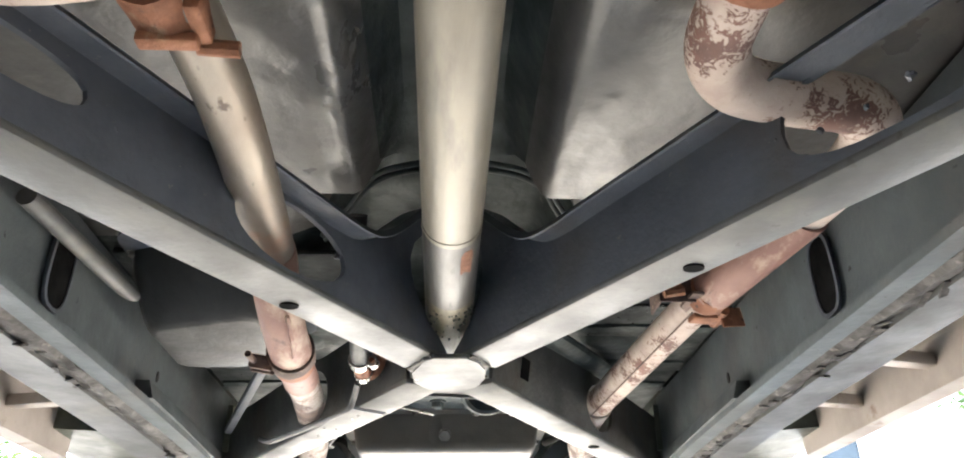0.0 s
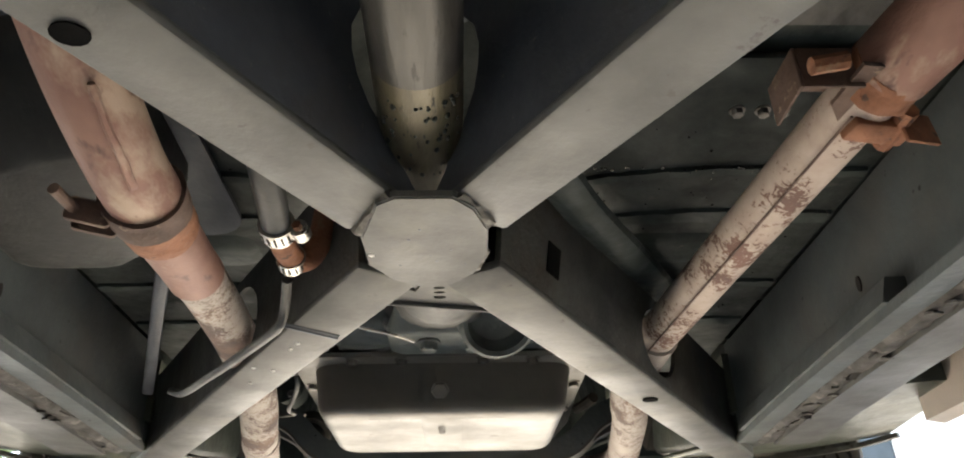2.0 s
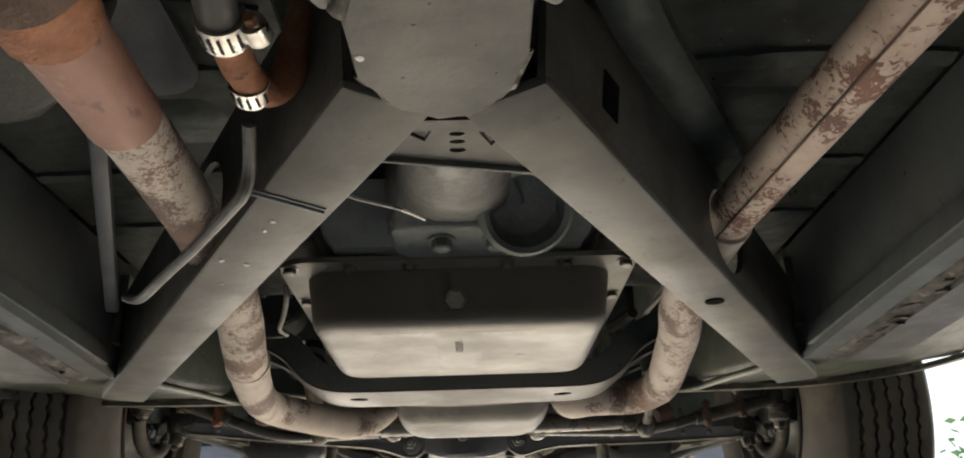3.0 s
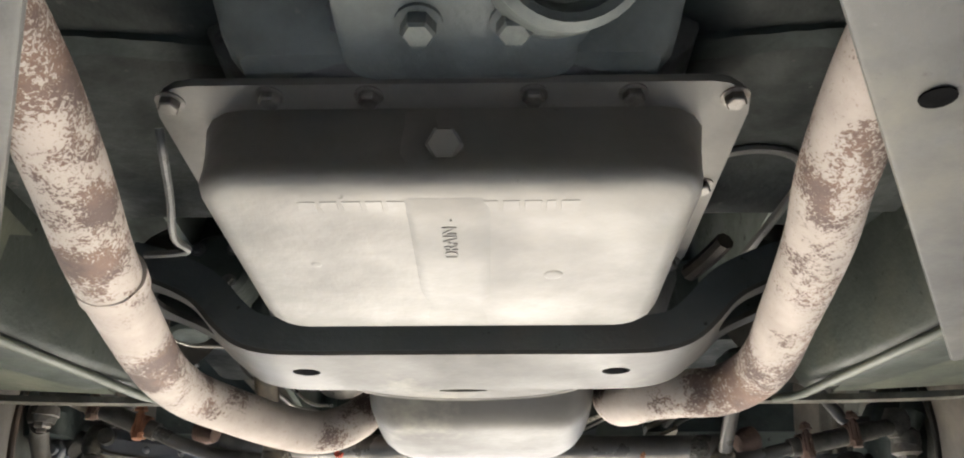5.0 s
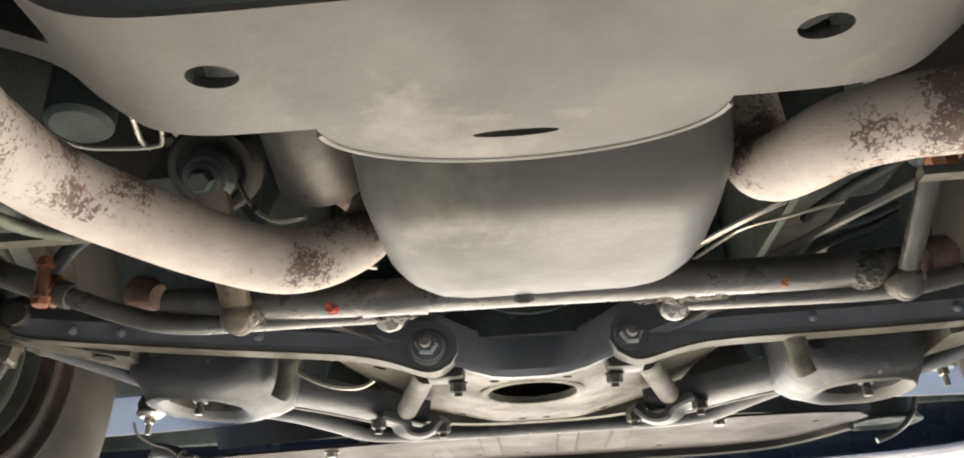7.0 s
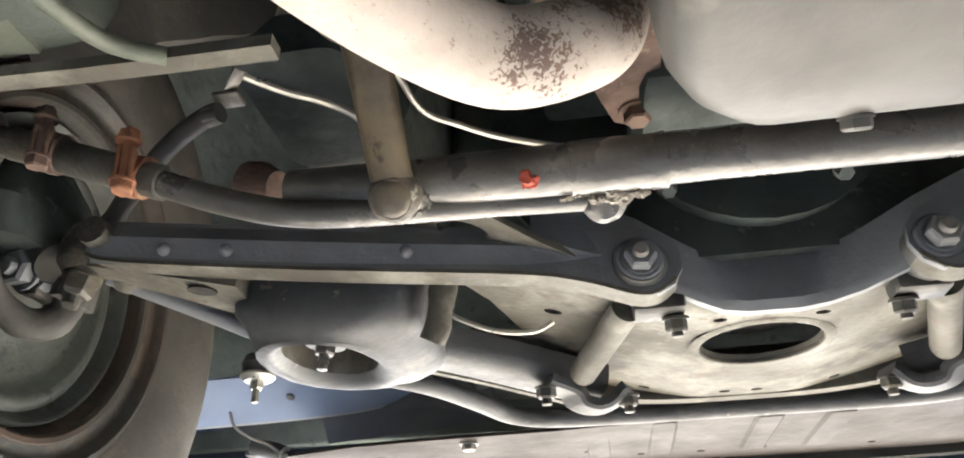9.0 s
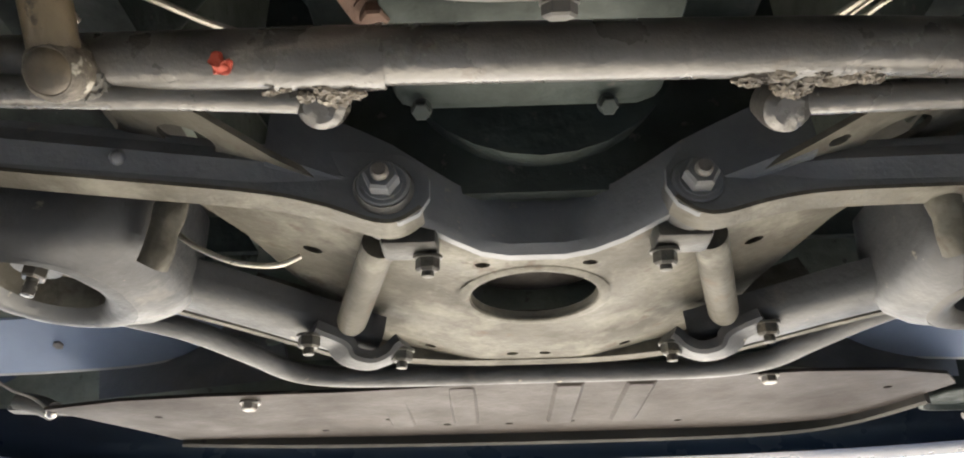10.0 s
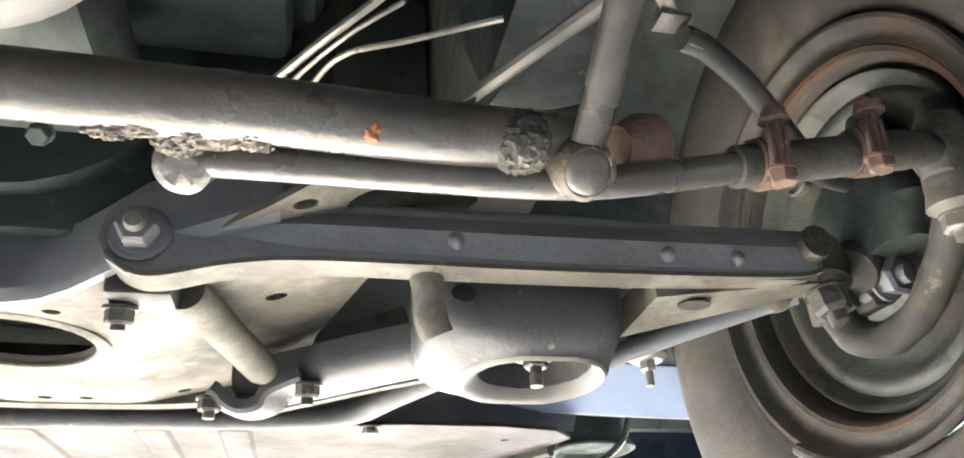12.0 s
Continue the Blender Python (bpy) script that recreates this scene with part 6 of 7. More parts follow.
    part("outer_web", B(loft([[(0.42, 2.1, 1.76), (0.42, 2.17, 1.76), (0.42, 2.17, 1.735), (0.42, 2.1, 1.738)], [(0.5, 2.095, 1.765), (0.5, 2.13, 1.765), (0.5, 2.13, 1.745), (0.5, 2.095, 1.747)], [(0.54, 2.09, 1.77), (0.54, 2.12, 1.77), (0.54, 2.12, 1.75), (0.54, 2.09, 1.75)]])), M_CROSS, t)
    part("outer_brace", B(tube([(0.42, 2.2, 1.728), (0.47, 2.165, 1.74), (0.54, 2.12, 1.755)], 0.008, 12, 4)), M_ARM, t)
    # pivot shaft and its clamps
    part("pivot_shaft", H(lathe([(0, 0), (0.0128, 0), (0.0128, 0.135), (0.011, 0.142), (0, 0.142)], 22, aim((0.118, 2.135, 1.742), (0.042, 0.13, -0.008)))), M_CROSS, t)
    cl2 = part("shaft_clamp", H(sweep([(0.118, 2.3, 1.727), (0.13, 2.303, 1.72), (0.147, 2.3, 1.712), (0.165, 2.292, 1.714), (0.175, 2.282, 1.724), (0.195, 2.27, 1.73)], [(-0.014, -0.004), (-0.011, -0.007), (0.011, -0.007), (0.014, -0.004), (0.014, 0.004), (-0.014, 0.004)], 5)), M_SEAT, t, "bolted U-clamp")
    part("clamp_bolt", H(hex_bolt((0.12, 2.302, 1.721), (0, 0.1, -1), 0.0088, 0.009, 1.25, 0.006)), M_JOINT, cl2)
    part("clamp_bolt", H(hex_bolt((0.196, 2.268, 1.724), (0, 0.1, -1), 0.0088, 0.009, 1.25, 0.006)), M_JOINT, cl2)
    part("rear_clamp", H(box(0.075, 0.115, 2.11, 2.14, 1.728, 1.75, 0.005)), M_TUB, t)
    part("clamp_bolt", H(hex_bolt((0.083, 2.13, 1.728), (0, 0.2, -1), 0.008, 0.009, 1.3, 0.004)), M_JOINT, t)
    # ball joint
    part("joint_boot", B(ball((0.528, 2.128, 1.757), 0.0165, 0.8, 16)), M_CROSS, t, "pale rubber boot")
    # Disc under the web, painted as the shade of a hole.
    part("web_hole_shade", B(plate(oval(0.453, 2.112, 0.012, 0.009, 14), [], 0.001, Matrix.Translation((0, 0, 1.7385)))), M_HOLE_SHADE, t)
    part("ball_joint", B(join(lathe([(0, -0.016), (0.016, -0.016), (0.021, -0.007), (0.02, 0.01), (0.013, 0.026), (0, 0.026)], 26, aim((0.553, 2.104, 1.765), (0.2, 0, 1))), lathe([(0, 0), (0.012, 0), (0.012, 0.02), (0, 0.02)], 12, aim((0.527, 2.085, 1.77), (0, -1, 0))))), M_JOINT, t, "greasy ball joint")


for s in (1, -1):
    control_arm(s)


def knuckle(s):
    t = thing("steering_knuckle", (s * 0.6, 2.1, 1.78), "greasy cast steering knuckle and curved steering arm", "steering knuckle", "knuckles")
    up = Matrix.Translation((0, 0, 0)) if s > 0 else Matrix.Translation((0, -0.036, 0.028))
    G = lambda bm: mirror(move(bm, up), s)
    part("upright", G(lumpy(tube([(0.575, 2.1, 1.765), (0.605, 2.108, 1.79), (0.632, 2.115, 1.84), (0.65, 2.12, 1.92)], 0.02, 24, 8, scales=[0.9, 1.2, 1.1, 0.8]), 0.003, 45)), M_HORN, t)
    boss = part("caliper_boss", G(join(lumpy(loft([rr(0.58, 0.64, 2.05, 2.15, 0.015, 1.772), rr(0.575, 0.645, 2.035, 2.158, 0.02, 1.8), rr(0.582, 0.65, 2.04, 2.15, 0.025, 1.838), rr(0.6, 0.65, 2.06, 2.13, 0.02, 1.868)]), 0.005, 38), lumpy(tube([(0.605, 2.06, 1.8), (0.622, 2.03, 1.83), (0.64, 2.04, 1.872)], 0.017, 16, 5), 0.004, 60))), M_TUNNEL, t, "lumpy greasy casting")
    part("web", G(lumpy(tube([(0.6, 2.068, 1.79), (0.607, 2.05, 1.82), (0.62, 2.058, 1.855)], 0.008, 12, 5), 0.002, 90)), M_BLACK, boss)
    part("castle_nut", G(lumpy(join(hex_bolt((0.551, 2.102, 1.752), (0.1, -0.15, -1), 0.0125, 0.016, 1.25, 0.008)), 0.001, 120)), M_JOINT, t, "greasy steel nut")
    jaws = join(box(0.574, 0.584, 2.108, 2.158, 1.742, 1.786, 0.003), box(0.592, 0.604, 2.104, 2.15, 1.742, 1.784, 0.003), box(0.58, 0.598, 2.106, 2.152, 1.768, 1.79, 0.004), tube([(0.59, 2.12, 1.785), (0.6, 2.1, 1.8), (0.612, 2.085, 1.82)], 0.015, 14, 4))
    part("clevis", G(lumpy(jaws, 0.0022, 75)), M_JOINT, t, "greasy cast clevis")
    part("clevis_bolt", G(lumpy(join(hex_bolt((0.601, 2.098, 1.762), (0.15, -1, -0.25), 0.0135, 0.013, 1.3, 0.007), lathe([(0, 0), (0.02, 0), (0.022, 0.008), (0.016, 0.02), (0, 0.02)], 18, aim((0.604, 2.104, 1.764), (-0.15, 1, 0.25)))), 0.0012, 100)), M_ARM, t)
    part("spindle_bolt", G(hex_bolt((0.615, 2.09, 1.828), (-0.5, -0.8, -0.3), 0.012, 0.014, 1.3)), M_BLACK, t)
    part("steering_arm", G(lumpy(tube([(0.586, 2.005, 1.772), (0.595, 2.02, 1.768), (0.602, 2.045, 1.75), (0.606, 2.078, 1.73), (0.604, 2.112, 1.721), (0.596, 2.135, 1.73), (0.59, 2.14, 1.75)], 0.0118, 16, 6, scales=[1.25, 1.05, 1.0, 1.0, 1.1, 1.25, 1.3]), 0.0012, 70)), M_HORN, t, "smooth curved steering arm")
    part("arm_eye", G(lumpy(lathe([(0, 0), (0.016, 0), (0.019, 0.006), (0.0185, 0.02), (0.013, 0.026), (0, 0.026)], 22, aim((0.584, 2.001, 1.772), (0.05, -0.1, 1))), 0.0014, 80)), M_JOINT, t)
    part("bolt", G(hex_bolt((0.63, 2.06, 1.80), (-0.6, -0.6, -0.4), 0.012, 0.012, 1.3)), M_BLACK, t)


for s in (1, -1):
    knuckle(s)


def zigzag(bm):
    """Lets the tread's grooves run in a zigzag round the tyre."""
    for v in bm.verts:
        r = math.hypot(v.co.x, v.co.y)
        if r > 0.315 and abs(v.co.z) < 0.066:
            k = (math.atan2(v.co.y, v.co.x) / (2 * math.pi) * 80) % 1
            v.co.z += 0.0018 * (1 if k < 0.5 else -1) * (1 if abs(v.co.z) > 0.01 else -1)
    return bm


def wheel(s, y, steer):
    c = Vector((s * 0.7, y, 1.825))
    t = thing("wheel", (s * 0.7, y, 1.494), "worn black tyre on a grey-green steel wheel with rust", "wheel", "wheels")
    m = Matrix.Translation(c) @ Matrix.Rotation(radians(steer), 4, "Z") @ Vector((-s, 0, 0)).to_track_quat("Z", "Y").to_matrix().to_4x4()
    prof = [(0.182, 0.066), (0.19, 0.08), (0.199, 0.086), (0.205, 0.0875), (0.207, 0.0892), (0.245, 0.096), (0.27, 0.098), (0.29, 0.096), (0.31, 0.09), (0.326, 0.082), (0.336, 0.074)]
    g = []
    for i, x in enumerate((0.06, 0.036, 0.012, -0.012, -0.036, -0.06)):
        g += [(0.3445 - abs(x) * 0.06, x + 0.0085), (0.3445 - abs(x) * 0.06, x - 0.0085), (0.336 - abs(x) * 0.06, x - 0.0095), (0.336 - abs(x) * 0.06, x - 0.0145)]
    prof = prof + g[:-2] + [(r, -z) for r, z in prof[::-1]]
    part("tyre", move(zigzag(lathe([(r * 0.96, z) for r, z in prof], 320)), m), M_TYRE, t, "black tyre with grooved tread", 50)
    rim = [(0.174, 0.066), (0.179, 0.076), (0.1825, 0.082), (0.1835, 0.0865), (0.1815, 0.0895), (0.178, 0.089), (0.1745, 0.085), (0.172, 0.0795), (0.169, 0.0765), (0.1645, 0.0755), (0.161, 0.0765), (0.156, 0.0765), (0.1515, 0.073), (0.149, 0.066), (0.1465, 0.058), (0.144, 0.052), (0.143, -0.02), (0.1, -0.045), (0.03, -0.04), (0, -0.04)]
    r = part("rim", lathe(rim, 72, m), M_RIM_RUST, t, "grey-green rim with rust ring", 40)
    part("rust_ring", lathe([(0.1505, 0.0715), (0.1535, 0.0758), (0.158, 0.0772), (0.162, 0.0752), (0.161, 0.074), (0.156, 0.075), (0.1515, 0.07)], 56, m, True), M_RUSTY_RING, r, "rust-stained inner bead")
    bk = part("brake_backing_plate", lathe([(0, 0.05), (0.04, 0.049), (0.055, 0.042), (0.07, 0.037), (0.098, 0.036), (0.108, 0.04), (0.115, 0.048), (0.121, 0.051), (0.126, 0.049), (0.1295, 0.047), (0.133, 0.051), (0.1375, 0.061), (0.1405, 0.063), (0.1425, 0.06), (0.1425, 0.02), (0.12, -0.02), (0, -0.02)], 72, m), M_BACKING, t, "dull greenish brake backing plate", 50)
    part("adjuster_plug", move(loft([[(x, y, z) for x, y in oval(0.112 * math.cos(2.2), 0.112 * math.sin(2.2), a, a * 0.5, 16)] for a, z in ((0.014, 0.045), (0.014, 0.0525), (0.011, 0.054), (0.009, 0.051))]), m), M_RIM, bk)
    part("balance_weight", move(join(tube([(0.1835 * math.cos(a), 0.1835 * math.sin(a), 0.091) for a in [radians(236 + 3.4 * i) for i in range(8)]], 0.0058, 10, 3)), m), M_CROSS, r)
    return t


wheel(1, 2.155, 0)
wheel(-1, 2.117, 3)
wheel(1, -0.85, 0)
wheel(-1, -0.85, 0)

sb = thing("sway_bar", (0, 2.42, 1.74), "dark steel anti-roll bar bowed ahead of the crossmember", "sway bar")
half = [(0.0, 2.424, 1.7345), (0.12, 2.424, 1.7345), (0.2, 2.42, 1.735), (0.245, 2.402, 1.737), (0.275, 2.358, 1.741), (0.32, 2.3, 1.746), (0.39, 2.255, 1.751), (0.46, 2.225, 1.756)]
part("bar", tube([(-x, y, z) for x, y, z in half[:0:-1]] + half, 0.0105, 18, 5), M_SEAT, sb)
for s in (1, -1):
    lk = part("end_link", mirror(tube([(0.457, 2.206, 1.83), (0.457, 2.206, 1.74)], 0.005, 10, 2), s), M_BOLT, sb)
    part("bushing", mirror(lathe([(0, 0), (0.014, 0.002), (0.016, 0.01), (0.013, 0.018), (0, 0.018)], 18, Matrix.Translation((0.457, 2.206, 1.735))), s), M_RUBBER, lk)
    part("washer", mirror(join(lathe([(0, 0), (0.012, 0), (0.0165, 0.004), (0.0165, 0.006), (0, 0.006)], 18, Matrix.Translation((0.457, 2.206, 1.729))), hex_bolt((0.457, 2.206, 1.73), (0, 0, -1), 0.006, 0.007, 1.0, 0.012)), s), M_WIRE, lk, "brass-coloured cup washer")


# ---- front: splash pan, bumper ----
sp = thing("splash_pan", (0, 2.57, 1.735), "pale pinkish pressed splash pan with bolt holes", "splash pan")


def splash():
    outer = [(-0.535, 2.475), (-0.44, 2.45), (-0.35, 2.442), (-0.2, 2.463), (0, 2.466), (0.2, 2.463), (0.3, 2.455), (0.4, 2.465), (0.47, 2.49), (0.5, 2.53), (0.47, 2.6), (0.42, 2.67), (0.38, 2.675), (0.3, 2.695), (0, 2.7), (-0.3, 2.695), (-0.42, 2.69), (-0.46, 2.69), (-0.49, 2.6)]
    holes = [oval(x, y, 0.0055, 0.004, 10) for x, y in ((-0.17, 2.6), (-0.1, 2.64), (-0.02, 2.645), (0.06, 2.64), (0.12, 2.6), (0.42, 2.53), (-0.43, 2.53), (0.2, 2.65), (-0.26, 2.65))]
    bm = plate(outer, holes, 0.004)
    for v in bm.verts:
        v.co.z += 1.738 + 0.03 * max(0, v.co.x - 0.35) - 0.05 * min(0.28, max(0, -0.06 - v.co.x)) * min(1, max(0, (2.68 - v.co.y) / 0.2))
    return bm


s1 = part("sheet", splash(), M_SPLASH, sp, "pinkish painted sheet")
for x in (-0.155, -0.075, 0.045, 0.125):
    part("rib", loft([rr(x - 0.018, x + 0.018, 2.47, 2.64, 0.006, 1.7385), rr(x - 0.013, x + 0.013, 2.474, 2.635, 0.005, 1.7345)]), M_SPLASH, s1)
for x, y in ((0.261, 2.465), (-0.307, 2.475)):
    part("bolt", hex_bolt((x, y, 1.738 if x > 0 else 1.726), (0, 0, -1), 0.008, 0.007, 1.4), M_BOLT, s1)
part("front_lip", sweep([(-0.46, 2.69, 1.741), (-0.3, 2.698, 1.737), (0, 2.703, 1.735), (0.3, 2.698, 1.736), (0.42, 2.67, 1.74), (0.49, 2.58, 1.744)], [(-0.006, -0.01), (0.002, -0.012), (0.006, -0.009), (0.006, 0.02), (-0.006, 0.02)], 5), M_TUB, sp, "grey turned-down front lip")
for s in (1, -1):
    part("side_flap", mirror(loft([[(0.26, 2.452, 1.745), (0.5, 2.52, 1.748), (0.5, 2.53, 1.752), (0.26, 2.462, 1.749)], [(0.3, 2.5, 1.86), (0.56, 2.6, 1.86), (0.56, 2.61, 1.862), (0.3, 2.51, 1.862)]]), s), M_ARM, sp, "dark side flap")

bp_t = thing("front_bumper", (0, 2.75, 1.72), "chromed front bumper with dark inner bars", "bumper")
bpth = [(-0.88, 2.45, 1.79), (-0.84, 2.6, 1.78), (-0.7, 2.74, 1.77), (-0.4, 2.8, 1.765), (0, 2.82, 1.765), (0.4, 2.8, 1.765), (0.7, 2.74, 1.77), (0.84, 2.6, 1.78), (0.88, 2.45, 1.79)]
# Dark blue paint stands in for what the chrome would reflect.
part("blade", sweep(bpth, [(0.05, -0.05), (0.02, -0.062), (-0.03, -0.05), (-0.04, 0.0), (-0.03, 0.06), (0.02, 0.07), (0.05, 0.06), (0.04, 0.05), (-0.02, 0.04), (-0.03, 0), (-0.02, -0.035), (0.02, -0.05)], 6), M_BODY, bp_t, "bumper blade with its reflection painted dark blue", 60)
for s in (1, -1):
    up, wide = (0.0, 0.0) if s > 0 else (0.015, 0.022)
    way = [(0.36 + wide, 2.49, 1.84 + up), (0.366 + wide, 2.49, 1.825 + up), (0.382 + wide, 2.49, 1.813 + up), (0.422 + wide, 2.49, 1.801 + up), (0.52, 2.49, 1.795 + up), (0.68, 2.49, 1.791 + up), (0.86, 2.49, 1.79 + up)]
    # The bar's blue is light falling on it, painted as base colour.
    part("bumper_bar", mirror(sweep(way, [(-0.035, -0.02), (-0.03, -0.025), (0.035, 0.016), (0.03, 0.021)], 5), s), M_BLUE, bp_t, "lower bar with its blue light put into the paint")
    part("bar_lip", mirror(tube([(x, y + 0.0345, z - 0.0235) for x, y, z in way], 0.0026, 8, 6), s), M_LIP, bp_t, "thin pale lower lip")
part("bar_bolt", hex_bolt((-0.545, 2.49, 1.808), (0, -0.45, -0.9), 0.006, 0.005, 1.3), M_BOLT, bp_t)


rad = thing("radiator", (0, 2.52, 1.8), "dark radiator and support panel behind the splash pan", "radiator")
part("core", box(-0.33, 0.33, 2.5, 2.56, 1.8, 2.42, 0.005), M_CORE, rad)
part("support", box(-0.88, 0.88, 2.68, 2.7, 1.79, 2.42, 0.005), M_CORE, rad)
part("lower_tank", box(-0.3, 0.3, 2.47, 2.5, 1.79, 1.86, 0.01), M_CORE, rad)


# ---- small lines ----
def line(name, pts, r, label, mat=M_WIRE):
    return solid(name, tube(pts, r, 8, 6), mat, label, "line")


line("fuel_line", [(0.235, 1.92, 1.82), (0.218, 1.945, 1.82), (0.192, 1.98, 1.82), (0.166, 2.018, 1.82), (0.14, 2.06, 1.82)], 0.0025, "thin bright metal line beside the engine")
line("fuel_line", [(0.282, 1.947, 1.82), (0.272, 1.952, 1.82), (0.236, 1.971, 1.82), (0.204, 1.988, 1.82), (0.186, 2.02, 1.82), (0.16, 2.075, 1.82)], 0.0018, "thin bright metal line beside the engine")
line("fuel_line", [(0.232, 1.945, 1.822), (0.205, 1.975, 1.822), (0.178, 2.016, 1.822), (0.15, 2.07, 1.822)], 0.0014, "thin bright metal line beside the engine")
line("vacuum_line", [(0.34, 1.91, 1.82), (0.327, 1.931, 1.82), (0.305, 1.967, 1.82), (0.283, 2.004, 1.82), (0.25, 2.06, 1.82)], 0.0045, "dull grey line beside the idler arm", M_PAN)
line("cooler_line", [(-0.256, 1.9, 1.822), (-0.25, 1.924, 1.82), (-0.243, 1.958, 1.82), (-0.222, 1.978, 1.82), (-0.196, 1.997, 1.82), (-0.15, 2.02, 1.82)], 0.0024, "thin bright cooler line")
line("cooler_line", [(-0.345, 1.905, 1.822), (-0.324, 1.922, 1.82), (-0.305, 1.935, 1.82), (-0.288, 1.955, 1.82), (-0.28, 1.985, 1.818)], 0.0028, "thin bright cooler line")
line("wire", [(-0.272, 2.15, 1.762), (-0.255, 2.15, 1.75), (-0.225, 2.15, 1.737), (-0.195, 2.15, 1.734), (-0.178, 2.15, 1.741)], 0.0022, "thin pale wire behind the control arm")
line("cooler_line", [(0.19, 1.475, 1.868), (0.223, 1.459, 1.87), (0.253, 1.457, 1.87), (0.278, 1.47, 1.87), (0.291, 1.5, 1.87), (0.289, 1.55, 1.87), (0.282, 1.619, 1.87), (0.278, 1.66, 1.87)], 0.0042, "bent grey metal line beside the gearbox", M_PAN)
line("dipstick_tube", [(0.251, 1.478, 1.88), (0.255, 1.551, 1.88)], 0.0042, "short bright tube beside the gearbox", M_ZINC)
for s in (1, -1):
    solid("brake_hose", mirror(tube([(0.425, 2.016, 1.89), (0.44, 2.02, 1.89), (0.465, 2.033, 1.888), (0.49, 2.046, 1.88), (0.51, 2.056, 1.865), (0.525, 2.06, 1.845), (0.545, 2.07, 1.83), (0.6, 2.09, 1.835)], 0.0085, 14, 6), s), M_RUBBER, "black rubber brake hose", "brake hose")
    solid("hose_bracket", mirror(join(box(0.408, 0.43, 2.006, 2.024, 1.9, 1.904, 0.001), bar((0.42, 2.012, 1.903), (0.402, 1.996, 1.915), 0.01, 0.003, 0.001), lathe([(0, 0), (0.0085, 0), (0.0095, 0.002), (0.0095, 0.012), (0.0085, 0.014), (0, 0.014)], 6, aim((0.426, 2.0165, 1.8905), (1, 0.25, 0)))), s), M_BOLT, "small steel hose bracket on the frame", "bracket")

for pts, r in (([(0.3, 2.085, 1.87), (0.308, 2.055, 1.87), (0.329, 2.018, 1.872), (0.351, 1.992, 1.876), (0.375, 1.975, 1.885)], 0.0055), ([(0.296, 2.15, 1.848), (0.301, 2.125, 1.85), (0.306, 2.09, 1.852), (0.325, 2.074, 1.854), (0.356, 2.069, 1.858), (0.39, 2.066, 1.87)], 0.0045), ([(0.312, 2.15, 1.848), (0.318, 2.128, 1.85), (0.34, 2.1, 1.852), (0.366, 2.087, 1.856), (0.395, 2.08, 1.868)], 0.004)):
    solid("hose", tube(pts, r, 12, 6), M_ENGINE, "dull grey-green hose beside the engine", "hose")
line("gearbox_lever", [(-0.185, 1.335, 1.8), (-0.186, 1.35, 1.79), (-0.2, 1.4, 1.79), (-0.217, 1.454, 1.79), (-0.214, 1.476, 1.79), (-0.25, 1.482, 1.79)], 0.003, "thin bent shift rod beside the gearbox", M_CASE)
line("vent_line", [(-0.262, 1.73, 1.86), (-0.278, 1.756, 1.85), (-0.287, 1.785, 1.85), (-0.294, 1.811, 1.85), (-0.297, 1.83, 1.855)], 0.0022, "thin bright vent line beside the steering box")
line("vent_line", [(-0.25, 1.735, 1.86), (-0.261, 1.754, 1.85), (-0.267, 1.782, 1.85), (-0.278, 1.813, 1.85), (-0.287, 1.821, 1.85), (-0.317, 1.82, 1.85), (-0.345, 1.812, 1.85), (-0.37, 1.79, 1.855)], 0.0018, "thin bright vent line beside the steering box")
line("cooler_line", [(-0.245, 1.885, 1.858), (-0.235, 1.872, 1.835), (-0.212, 1.852, 1.802), (-0.187, 1.834, 1.782), (-0.162, 1.82, 1.776)], 0.0019, "thin bright line behind the exhaust pipe")
line("cooler_fitting", [(0.205, 1.578, 1.82), (0.215, 1.55, 1.82), (0.224, 1.522, 1.822)], 0.008, "brownish oily fitting beside the gearbox", M_PITMAN)

lamp_t = thing("marker_lamp", (-0.58, 2.57, 1.745), "small dark lamp socket with a bright bulb end and wire", "lamp")
part("socket", lumpy(join(tube([(-0.63, 2.575, 1.765), (-0.6, 2.575, 1.758), (-0.582, 2.572, 1.75)], 0.012, 14, 4), bar((-0.64, 2.58, 1.755), (-0.56, 2.58, 1.75), 0.02, 0.006, 0.002)), 0.001, 90), M_RUBBER, lamp_t)
part("bulb", ball((-0.577, 2.562, 1.744), 0.0075, 0.8, 14), M_ZINC, lamp_t, "bright bulb end")
part("wire", tube([(-0.634, 2.5, 1.8), (-0.63, 2.51, 1.778), (-0.615, 2.53, 1.766), (-0.598, 2.55, 1.761), (-0.585, 2.56, 1.752)], 0.002, 8, 5), M_PAN, lamp_t, "thin pale wire")

solid("bumper_stay", tube([(0.592, 2.56, 1.8), (0.589, 2.56, 1.775), (0.577, 2.56, 1.748), (0.558, 2.56, 1.73), (0.535, 2.56, 1.717), (0.515, 2.56, 1.711)], 0.0045, 10, 6), M_LINK, "thin curved grey stay under the bumper bar", "stay")
tray = thing("lamp_tray", (0.548, 2.61, 1.735), "dark pressed lamp tray behind the bumper", "lamp tray")
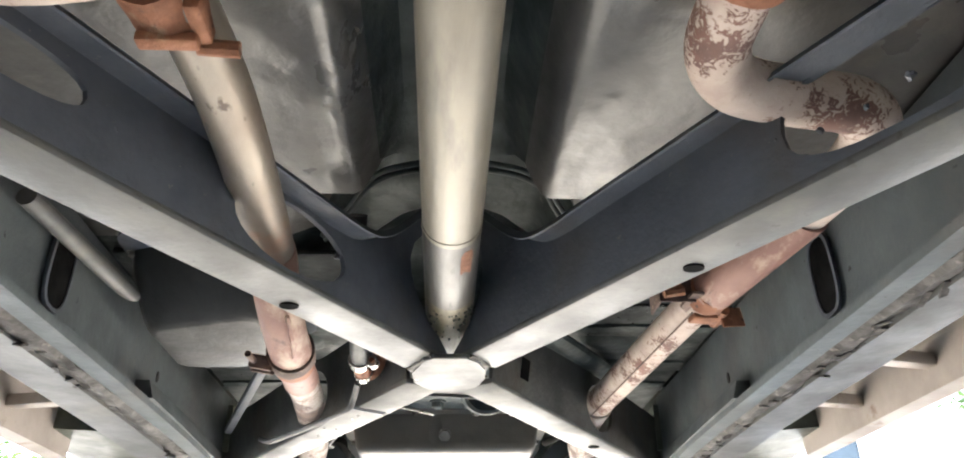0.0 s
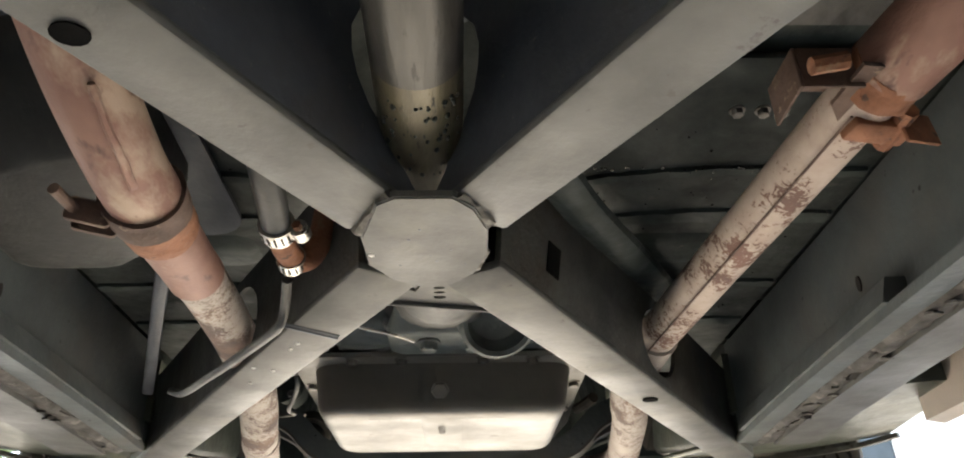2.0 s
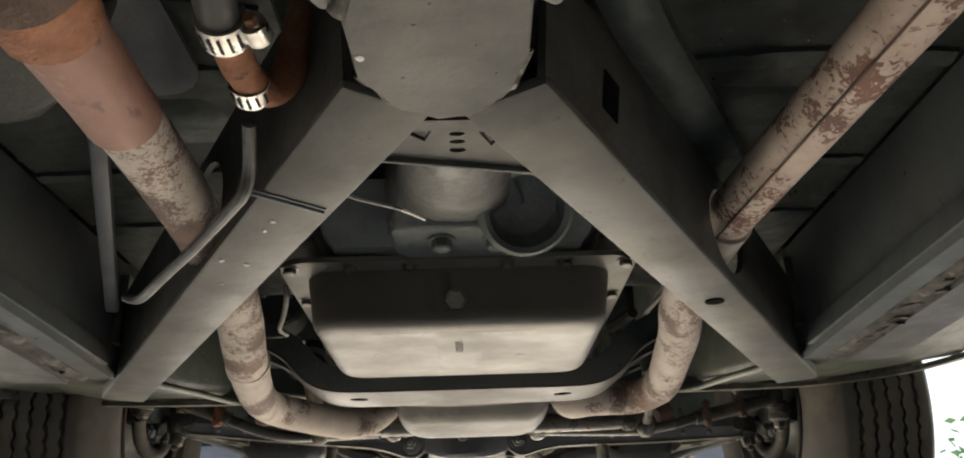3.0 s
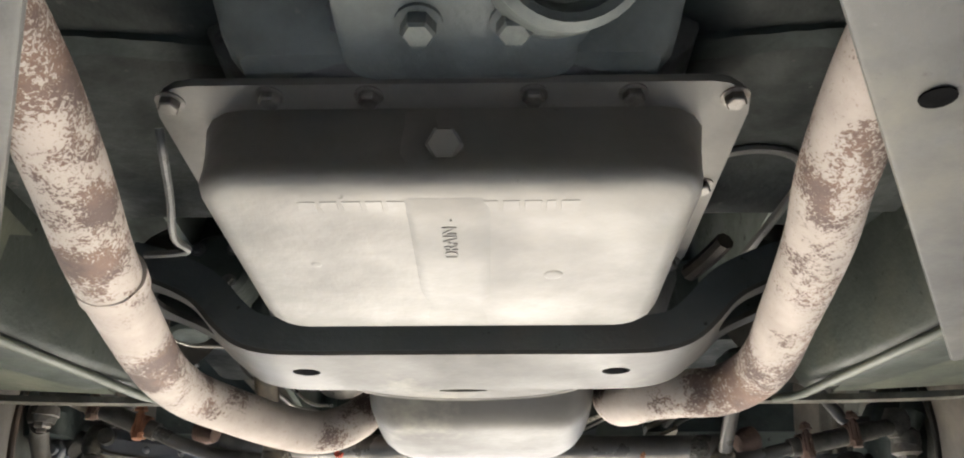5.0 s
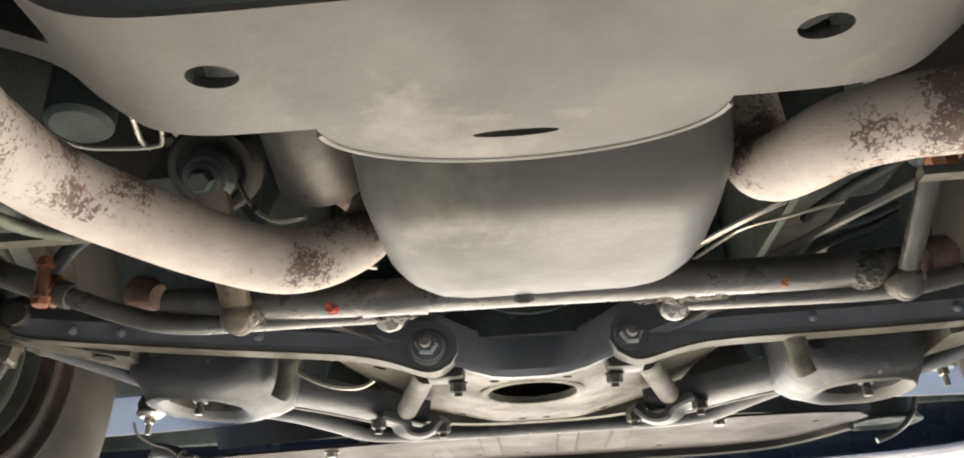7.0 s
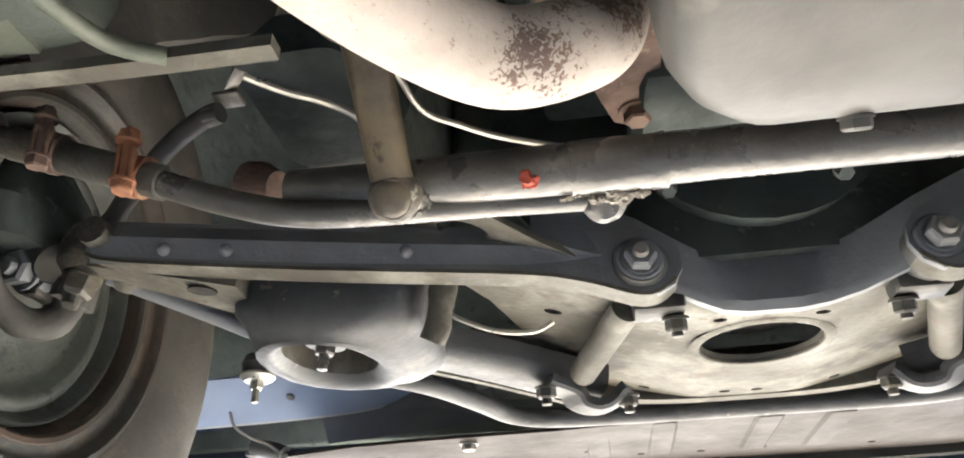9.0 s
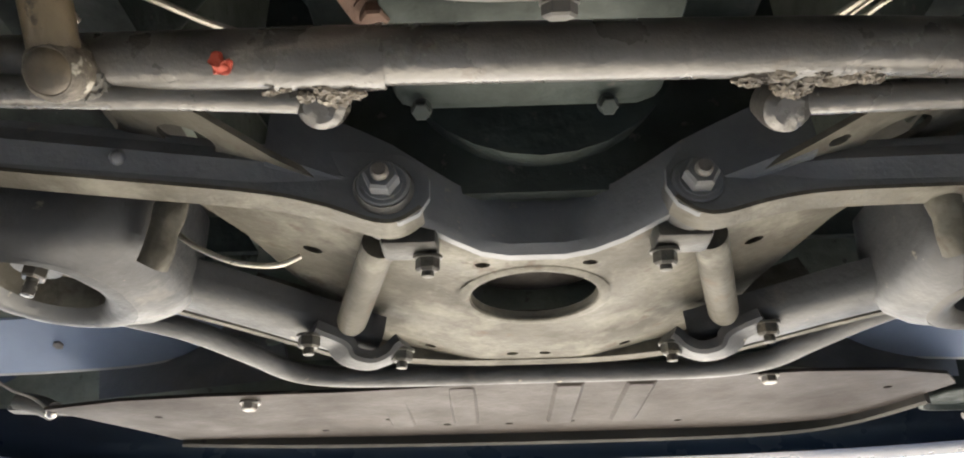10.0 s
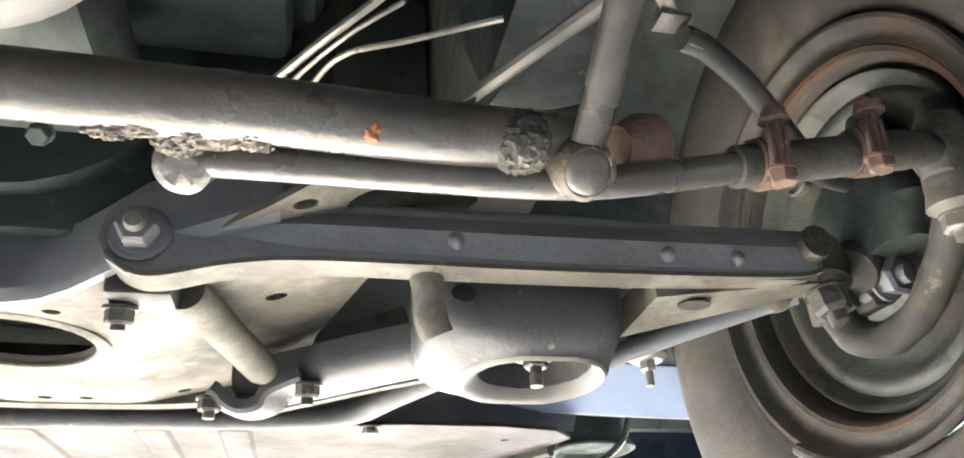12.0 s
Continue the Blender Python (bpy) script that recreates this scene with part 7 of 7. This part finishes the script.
part("tray", loft([[(x, y, z) for x, y in oval(0.556, 2.61, rx, ry, 28, 2.8)] for rx, ry, z in ((0.042, 0.045, 1.8), (0.044, 0.045, 1.758), (0.047, 0.048, 1.75), (0.051, 0.052, 1.747), (0.051, 0.052, 1.744), (0.046, 0.047, 1.743), (0.042, 0.043, 1.75))]), M_TUNNEL, tray, "", 50)
part("mount", box(0.53, 0.57, 2.59, 2.63, 1.79, 1.83, 0.004), M_RUBBER, tray)

# ---- surroundings ----
hs2 = thing("house", (6.5, 12.5, 0), "white rendered house wall with a dark window", "house")
part("wall", plate([(3.8, 0), (11, 0), (11, 6), (3.8, 6)], [[(6.2, 3.6), (7.0, 3.6), (7.0, 4.7), (6.2, 4.7)]], 0.3, Matrix(((1, 0, 0, 0), (0, 0, 1, 12.5), (0, 1, 0, 0), (0, 0, 0, 1)))), M_HOUSE, hs2)
hw = part("window", box(6.2, 7.0, 12.6, 12.64, 3.6, 4.7, 0.0), M_GLASS, hs2, "dark window pane")
part("frame", join(box(6.2, 6.26, 12.55, 12.62, 3.6, 4.7, 0), box(6.94, 7.0, 12.55, 12.62, 3.6, 4.7, 0), box(6.26, 6.94, 12.55, 12.62, 4.64, 4.7, 0), box(6.26, 6.94, 12.55, 12.62, 3.6, 3.66, 0)), M_HOUSE, hw)
part("roof", box(3.5, 11.3, 12.2, 15, 6, 6.2, 0.02), M_BARK, hs2)
rng = random.Random(4)


def tree(x, y, h):
    t = thing("tree", (x, y, 0), "broad-leaved green tree in bright sun", "tree", "trees")
    part("trunk", tube([(x, y, 0), (x + 0.1, y, h * 0.3), (x - 0.1, y + 0.1, h * 0.6), (x, y, h * 0.85)], 0.22, 10, 4, scales=[1, 0.8, 0.5, 0.2]), M_BARK, t)
    for k in range(6):
        a = k * 1.05 + x
        z = h * (0.3 + 0.07 * k)
        part("limb", tube([(x, y, z), (x + 0.9 * math.cos(a), y + 0.9 * math.sin(a), z + 0.6), (x + 1.9 * math.cos(a), y + 1.9 * math.sin(a), z + 1.3)], 0.09, 8, 3, scales=[1, 0.6, 0.25]), M_BARK, t)
    verts, faces = [], []
    for c in range(70):
        u = rng.random() * 6.283
        rad = h * 0.36 * rng.random() ** 0.5
        cx, cy, cz = x + rad * math.cos(u), y + rad * math.sin(u), h * (0.28 + 0.68 * rng.random())
        for k in range(60):
            p = Vector((cx, cy, cz)) + Vector((rng.gauss(0, 0.32), rng.gauss(0, 0.32), rng.gauss(0, 0.25)))
            d = Vector((rng.gauss(0, 1), rng.gauss(0, 1), rng.gauss(0, 0.6))).normalized() * 0.09
            e = d.cross(Vector((rng.gauss(0, 1), rng.gauss(0, 1), rng.gauss(0, 1)))).normalized() * 0.05
            i = len(verts)
            verts += [tuple(p - d), tuple(p + e), tuple(p + d), tuple(p - e)]
            faces.append((i, i + 1, i + 2, i + 3))
    me = bpy.data.meshes.new("crown")
    me.from_pydata(verts, [], faces)
    me.materials.append(M_LEAF)
    ob = new("crown", me)
    ob.parent = t
    ob.matrix_parent_inverse = WORLD[t].inverted()


for x, y, h in ((-8, 12, 6.5), (-11, 9, 7), (-12, 15, 8), (-5.5, 16, 7), (9.5, 13, 7), (14, 14, 7.5), (12, 8.5, 6)):
    tree(x, y, h)
